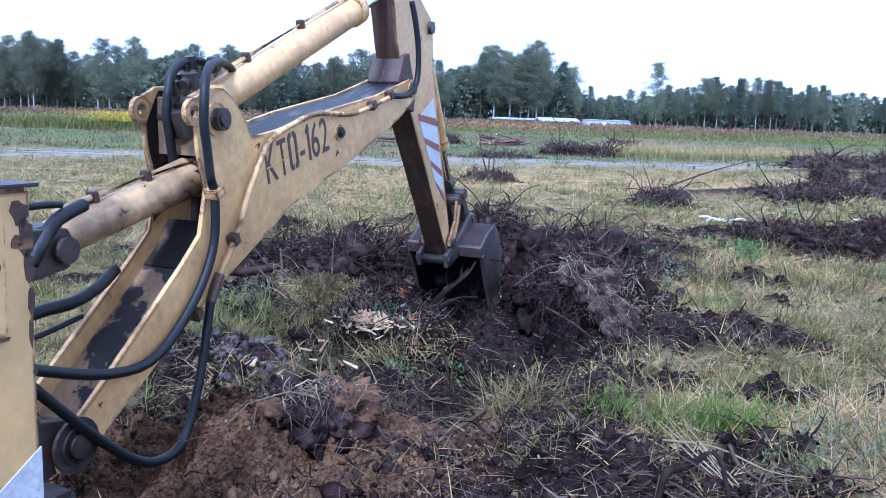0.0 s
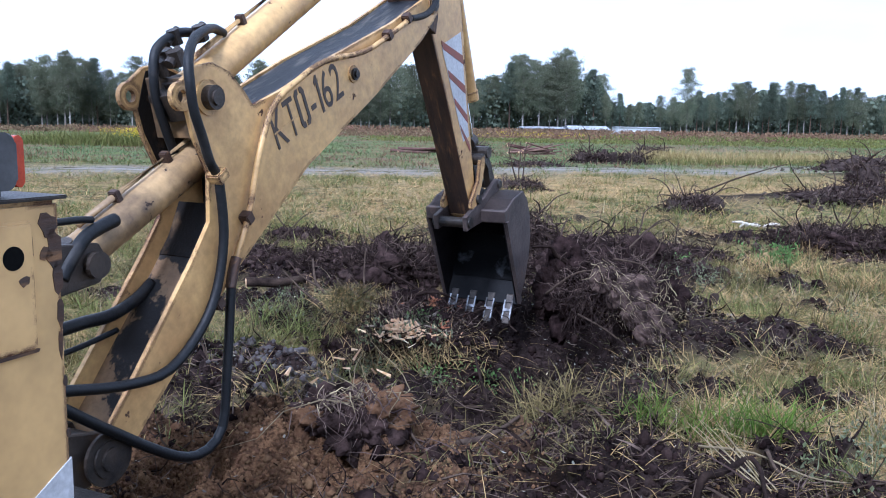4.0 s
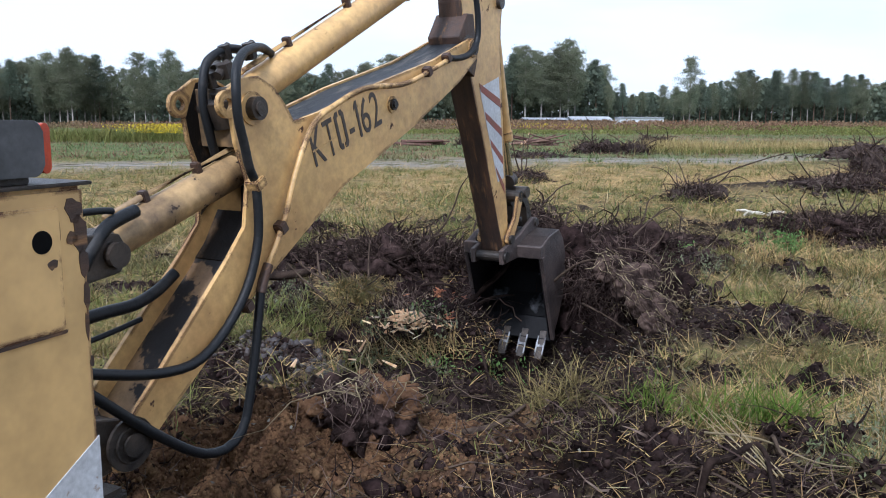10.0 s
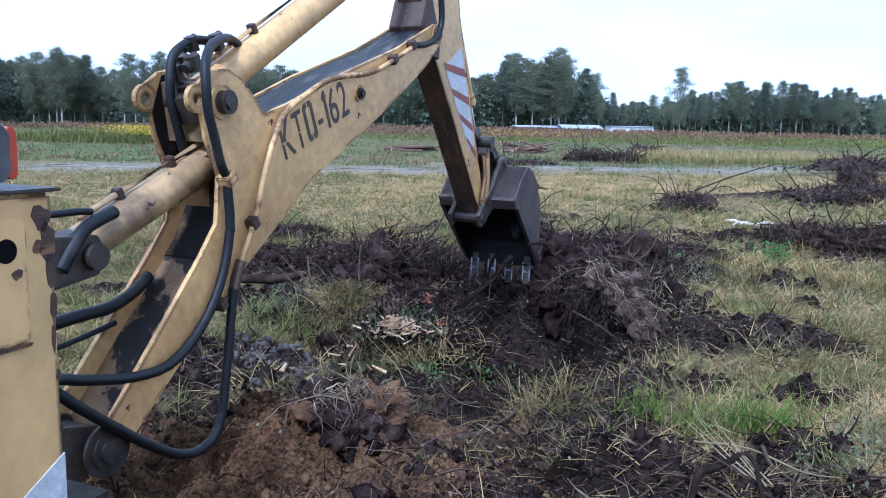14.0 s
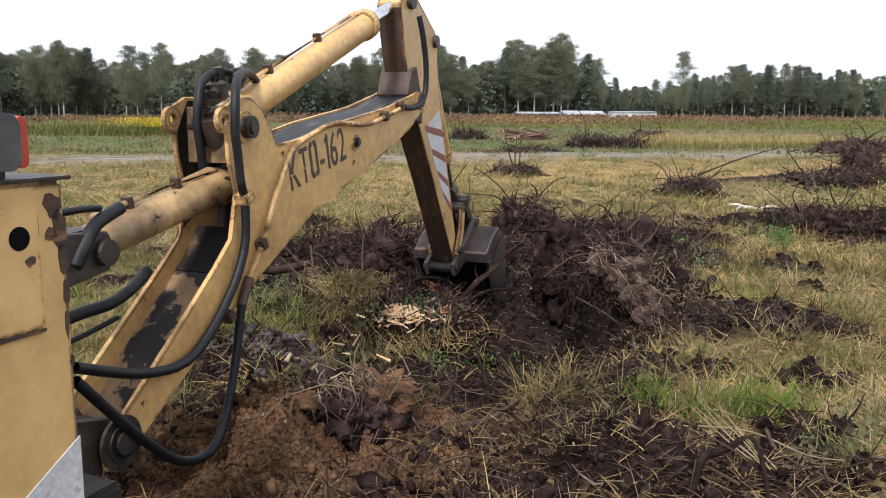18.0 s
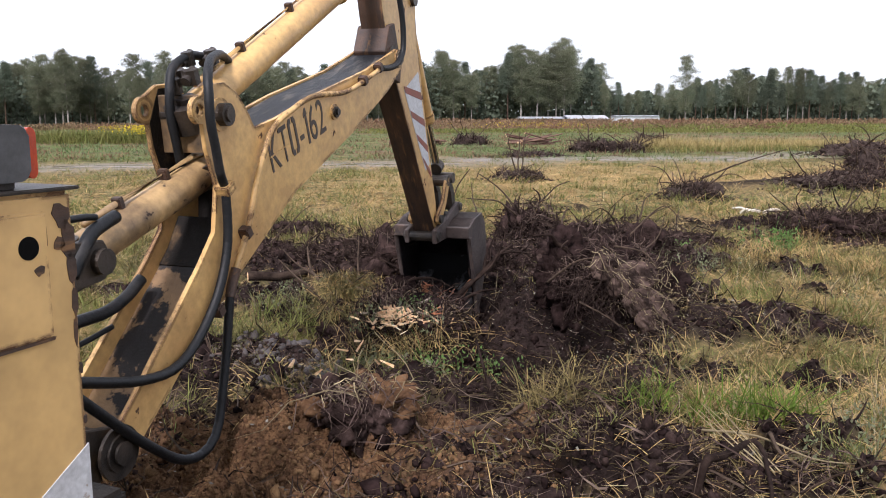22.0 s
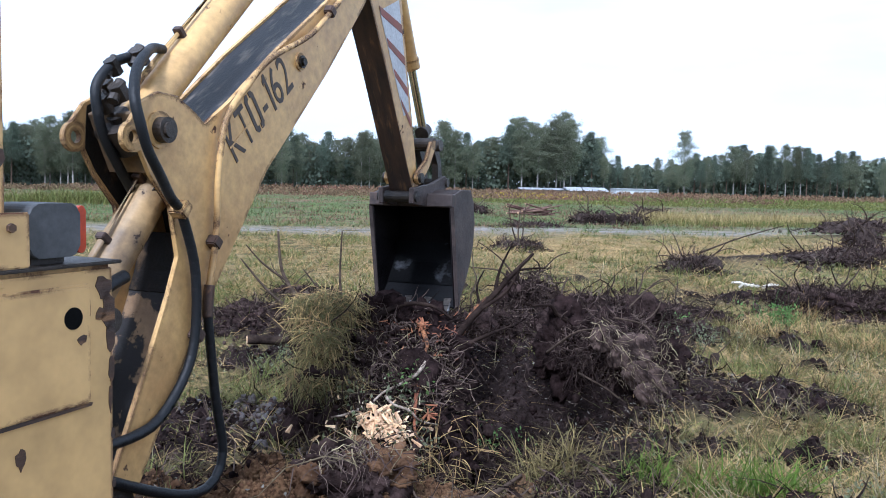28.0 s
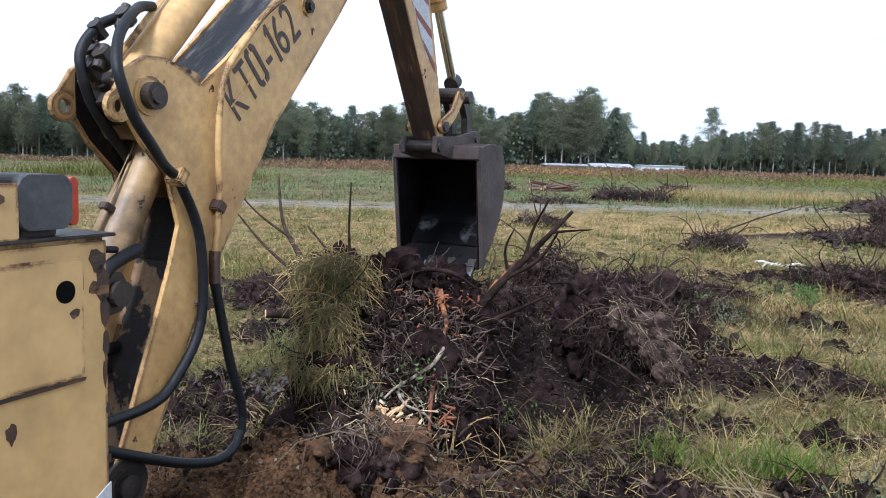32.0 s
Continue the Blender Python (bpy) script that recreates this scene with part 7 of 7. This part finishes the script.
def plant_trees():
    rg = np.random.RandomState(8)
    kinds = [make_tree("birch", 10.0, s) for s in (1, 2, 3, 4)] + [make_tree("pine", 10.0, s) for s in (5, 6, 7)]
    for k in kinds[:4]:
        tagged(k, "slender birch with a pale trunk at the forest edge", "tree", "trees of the forest edge")
    for k in kinds[4:]:
        tagged(k, "dark pine at the forest edge", "tree", "trees of the forest edge")
    used = set()
    px = -420.0
    while px < 1900:
        d0, hh = edge_at(px)
        d = d0 + rg.uniform(-4, 14)
        pine = rg.uniform() < (0.25 if px < 1030 else 0.55)
        i = rg.randint(4) if not pine else 4 + rg.randint(3)
        x = d * math.tan(math.atan((px - 784) / 1474.0) + radians(7.1))
        s = 1.16 * hh * (d / 135.0) / 10.0 * rg.uniform(0.70, 1.04) * (1.0 if rg.uniform() > 0.12 else 1.10)
        src = kinds[i]
        m = pose(x, d, 0, 0, 0, rg.uniform(0, 360)) 
        if i in used:
            ob = copy_thing(src, m)
        else:
            used.add(i)
            ob = src
            ob.matrix_basis = m
        w = s * rg.uniform(0.95, 1.3)
        ob.scale = (w, w, s)
        px += rg.uniform(6, 15) if px < 1030 or px > 1130 else rg.uniform(10, 24)
    ob = copy_thing(kinds[0], pose(at_bearing(1155, 205), 205, 0, 0, 0, 40))
    ob.scale = (1.7, 1.7, 1.62)
    tagged(ob, "tall birch standing apart before the forest", "tree")


plant_trees()
far_woods()


# ---- what moves ----
def motions():
    moves = [  # seconds, swing, boom, stick, bucket, the machine's rocking in centimetres
        (0.0, 0.46, 25.72, -62.31, -72.42, 1.2, 1.2),
        (0.5, 0.50, 25.84, -62.28, -73.73, 0.3, 0.7),
        (1.0, 0.54, 26.27, -62.05, -74.29, 1.3, -0.2),
        (1.5, 0.96, 26.92, -63.11, -72.70, 1.4, -0.4),
        (2.0, 3.51, 28.09, -64.71, -77.13, 3.4, 0.5),
        (2.5, 2.95, 30.18, -66.36, -81.62, -0.1, 0.7),
        (3.0, 4.64, 30.89, -69.45, -88.00, 4.6, 1.7),
        (3.5, 3.60, 36.31, -68.31, -82.27, -2.1, 0.9),
        (5.5, 2.46, 38.07, -74.11, -69.68, -1.5, 0.2),
        (6.0, 3.92, 27.06, -75.55, -66.25, 2.0, 0.5),
        (6.5, 5.11, 26.91, -76.12, -62.25, 4.0, 0.5),
        (7.0, 4.56, 28.11, -75.09, -71.33, 0.3, 0.3),
        (7.5, 6.09, 28.45, -75.85, -73.99, 5.0, 0.7),
        (8.0, 6.05, 29.25, -74.94, -76.88, 4.6, 0.3),
        (8.5, 6.15, 30.02, -74.97, -79.06, 4.4, 0.2),
        (9.0, 6.17, 30.31, -74.80, -79.82, 4.5, -0.0),
        (9.5, 5.61, 30.51, -73.95, -79.96, 4.3, 0.2),
        (10.0, 5.77, 30.80, -73.96, -81.56, 5.2, 0.7),
        (10.5, 4.07, 32.54, -71.31, -86.60, 1.0, 0.1),
        (11.0, 0.01, 35.51, -71.13, -83.35, -4.5, -0.3),
        (11.5, -2.10, 36.92, -70.26, -80.78, -6.3, -0.5),
        (12.0, -0.17, 36.39, -69.98, -71.93, -4.7, 0.1),
        (12.5, 3.05, 35.98, -69.23, -67.57, -1.9, 1.0),
        (13.0, 6.37, 36.26, -62.76, -60.46, -0.2, 0.9),
        (13.5, 4.89, 35.79, -60.09, -57.93, -0.4, 1.3),
        (15.5, -2.73, 22.05, -66.36, -55.79, -2.4, -0.5),
        (16.0, -2.98, 21.48, -63.75, -57.35, -2.1, -0.6),
        (16.5, -2.88, 21.65, -64.95, -56.48, -2.0, -0.6),
        (17.0, -2.67, 22.27, -64.23, -62.26, -1.5, -0.3),
        (17.5, -2.41, 23.08, -63.61, -65.83, 0.2, -0.6),
        (18.0, -2.44, 23.72, -63.64, -68.41, 1.6, -0.6),
        (18.5, -2.68, 24.00, -62.65, -71.25, 1.9, -0.6),
        (19.0, -2.83, 24.20, -60.96, -73.88, 2.0, -0.0),
        (19.5, -2.83, 24.81, -62.16, -72.66, 1.0, -0.6),
        (20.0, -3.06, 25.46, -61.59, -73.04, -0.2, -1.3),
        (20.5, -3.36, 26.54, -61.87, -75.14, -0.6, -0.8),
        (21.0, -3.11, 27.10, -63.46, -76.28, 0.1, -0.6),
        (21.5, -3.78, 28.87, -62.58, -79.18, -1.5, -0.7),
        (22.0, -4.27, 29.88, -63.43, -83.21, -2.5, -0.4),
        (22.5, -4.06, 31.68, -62.55, -81.34, -1.9, -0.9),
        (23.0, -4.91, 32.79, -62.45, -83.27, -0.3, -0.4),
        (23.5, -6.87, 34.33, -64.22, -87.29, -4.6, -1.4),
        (24.0, -5.58, 35.87, -64.02, -84.13, -3.9, -1.1),
        (24.5, -3.45, 38.64, -61.74, -85.24, -3.6, -0.5),
        (26.5, -2.34, 44.68, -64.32, -90.13, -1.8, 0.3),
        (27.0, -3.67, 48.10, -66.13, -93.26, -4.1, -1.1),
        (27.5, -2.46, 48.82, -63.98, -93.56, -1.8, 0.2),
        (28.0, -2.05, 50.61, -66.46, -91.71, -1.6, -0.4),
        (28.5, -1.54, 53.67, -65.17, -95.14, -2.8, -2.4),
        (29.0, -0.86, 56.26, -67.26, -94.24, -2.2, -0.3),
        (29.5, 0.10, 57.51, -69.14, -92.85, -2.3, 0.8),
        (30.0, 1.31, 58.13, -72.59, -90.48, -4.6, 3.0),
        (30.5, 1.63, 58.99, -73.30, -96.86, -4.0, 4.5),
        (31.0, 1.66, 59.14, -73.11, -99.03, -3.6, 4.6),
        (31.5, 1.23, 58.73, -72.16, -98.18, -2.7, 3.3),
        (32.0, 1.07, 55.53, -66.39, -94.60, -1.6, -0.1),
    ]

    def turned(a, p):
        c, s = math.cos(radians(a)), math.sin(radians(a))
        return Vector((p[0] * c - p[1] * s, p[0] * s + p[1] * c))

    keys = {}
    for t, sw, bo, st, bu, du, dz in moves:
        shift = Matrix.Translation((du / 100, 0, dz / 100))
        plane = pose(0, 0, FOOT[2], 0, 0, -sw) @ shift
        tip = turned(bo, (TIP, 0))
        hin = tip + turned(st, HINGE)

        def key(ob, p, an):
            keys.setdefault(ob, []).append((t, plane @ Matrix.Translation((p[0], 0, p[1])) @ pose(0, 0, 0, 0, -an, 0)))

        def ram(barrel, piston, a, b, up=1):
            an = math.degrees(math.atan2(b[1] - a[1], b[0] - a[0]))
            roll = pose(0, 0, 0, 0, 0, 90)
            for ob, p in ((barrel, a), (piston, b)):
                keys.setdefault(ob, []).append((t, plane @ Matrix.Translation((p[0], 0, p[1])) @ pose(0, 0, 0, 0, 90 - an, 0) @ pose(0, 0, 0, 0, 0, 90)))

        key(boom, (0, 0), bo)
        key(stick, tip, st)
        key(bucket, hin, bu)
        keys.setdefault(post, []).append((t, pose(0, 0, 0, 0, 0, -sw) @ shift))
        ram(boom_barrel, boom_rod, Vector((0, KING)), turned(bo, (1.22, 0.47)))
        ram(stick_barrel, stick_rod, turned(bo, (1.313, 0.737)), tip + turned(st, (-0.62, 0.27)))
        knee = hin + turned(bu, (-0.492, 0.414))
        ram(bucket_barrel, bucket_rod, tip + turned(st, (-0.20, 0.62)), knee)
        low = tip + turned(st, (1.50, 0.30))
        d = knee - low
        key(link_arm, low, math.degrees(math.atan2(d[1], d[0])))
        ear = hin + turned(bu, (-0.12, 0.58))
        d = knee - ear
        key(push_link, ear, math.degrees(math.atan2(d[1], d[0])))
        # hoses hang between the boom and the post, lower or higher with the boom
        k = (bo - 26.1) / 24.6
        for links, low_pts, high_pts in (
                (SAG_A, ((0.808, 0.923), (0.793, 0.668), (0.652, 0.434), (0.397, 0.244), (0.117, 0.251), (-0.24, 0.37)),
                 ((0.354, 1.103), (0.446, 0.896), (0.427, 0.558), (0.265, 0.353), (0.10, 0.29), (-0.24, 0.30))),
                (SAG_B, ((0.77, 0.41), (0.685, 0.061), (0.566, -0.191), (0.352, -0.199), (0.106, -0.021), (-0.24, 0.32)),
                 ((0.535, 0.652), (0.585, 0.326), (0.64, 0.052), (0.525, -0.068), (0.263, -0.004), (-0.24, 0.25)))):
            ctl = [Vector((p[0] + (q[0] - p[0]) * k, -0.19, p[1] + (q[1] - p[1]) * k)) for p, q in zip(low_pts, high_pts)]
            end = turned(bo, (1.125, 0.47) if links is SAG_A else (0.872, 0.03))
            ctl[0] = Vector((end[0], -0.19, end[1]))
            fine = spline(ctl, 12)
            run = [0.0]
            for p, q in zip(fine, fine[1:]):
                run.append(run[-1] + (q - p).length)
            pts, j = [], 0
            for i in range(len(links) + 1):
                want = run[-1] * i / len(links)
                while j < len(run) - 2 and run[j + 1] < want:
                    j += 1
                f = (want - run[j]) / (run[j + 1] - run[j] + 1e-9)
                pts.append(fine[j].lerp(fine[j + 1], f))
            for o, a3, b3 in zip(links, pts, pts[1:]):
                keys.setdefault(o, []).append((t, plane @ look(a3, a3 - (b3 - a3))))
    for ob, rows in keys.items():
        walk(ob, rows)
    ride = [  # seconds, place of the stump's head, tilt
        (0.0, 0.24, 5.67, 0.14, 0), (19.0, 0.24, 5.67, 0.14, 0), (21.0, 0.22, 5.70, 0.14, 0), (22.5, 0.15, 5.84, 0.14, 2), (23.0, 0.13, 5.85, 0.15, 3), (24.0, 0.10, 5.86, 0.16, 6), (24.5, 0.13, 5.81, 0.16, 8),
        (26.5, 0.12, 5.09, 0.18, 19), (27.0, 0.08, 5.07, 0.18, 22), (27.5, 0.08, 4.90, 0.18, 27), (28.0, 0.06, 4.72, 0.18, 31), (28.5, 0.06, 4.64, 0.18, 35), (29.0, 0.04, 4.44, 0.18, 39), (29.5, 0.03, 4.37, 0.18, 42),
        (30.0, 0.02, 4.22, 0.18, 45), (31.0, 0.03, 4.19, 0.18, 45), (32.0, 0.04, 4.20, 0.18, 43)]
    walk(stump, [(t, pose(x, y, z, a, 0, 0)) for t, x, y, z, a in ride])
    rock = [  # seconds, shift of the cover along the machine and upward
        (0.0, -0.012, -0.006),
        (0.5, -0.013, -0.007),
        (1.0, 0.015, -0.008),
        (1.5, 0.023, -0.010),
        (2.0, -0.009, -0.009),
        (2.5, -0.033, -0.005),
        (3.0, -0.027, -0.008),
        (3.5, -0.054, -0.003),
        (5.5, -0.052, -0.010),
        (6.0, -0.045, -0.007),
        (6.5, -0.063, -0.003),
        (7.0, -0.072, -0.005),
        (7.5, -0.018, -0.000),
        (8.0, -0.037, -0.010),
        (8.5, -0.022, -0.002),
        (9.0, -0.006, -0.002),
        (9.5, 0.019, 0.008),
        (10.0, 0.012, 0.008),
        (10.5, 0.017, 0.003),
        (11.0, -0.038, -0.005),
        (11.5, -0.046, -0.000),
        (12.0, -0.050, -0.001),
        (12.5, -0.046, -0.002),
        (13.0, -0.075, -0.004),
        (13.5, -0.065, -0.005),
        (15.5, -0.105, -0.007),
        (16.0, -0.111, -0.009),
        (16.5, -0.099, -0.007),
        (17.0, -0.078, 0.002),
        (17.5, -0.055, 0.006),
        (18.0, -0.037, 0.008),
        (18.5, -0.012, 0.003),
        (19.0, -0.009, 0.005),
        (19.5, -0.011, 0.007),
        (20.0, 0.005, 0.001),
        (20.5, 0.004, 0.001),
        (21.0, -0.011, 0.007),
        (21.5, -0.012, 0.005),
        (22.0, -0.021, 0.003),
        (22.5, -0.018, -0.000),
        (23.0, 0.012, -0.002),
        (23.5, 0.012, -0.000),
        (24.0, 0.016, -0.005),
        (24.5, -0.036, 0.004),
        (26.5, 0.025, -0.018),
        (27.0, 0.030, -0.020),
        (27.5, 0.046, -0.019),
        (28.0, 0.084, -0.044),
        (28.5, 0.099, -0.065),
        (29.0, 0.073, -0.040),
        (29.5, 0.076, -0.034),
        (30.0, 0.029, 0.006),
        (30.5, 0.021, 0.017),
        (31.0, 0.026, 0.019),
        (31.5, 0.051, 0.012),
        (32.0, 0.035, -0.036),
    ]
    walk(cover, [(t, pose(u, 0, z)) for t, u, z in rock])


motions()
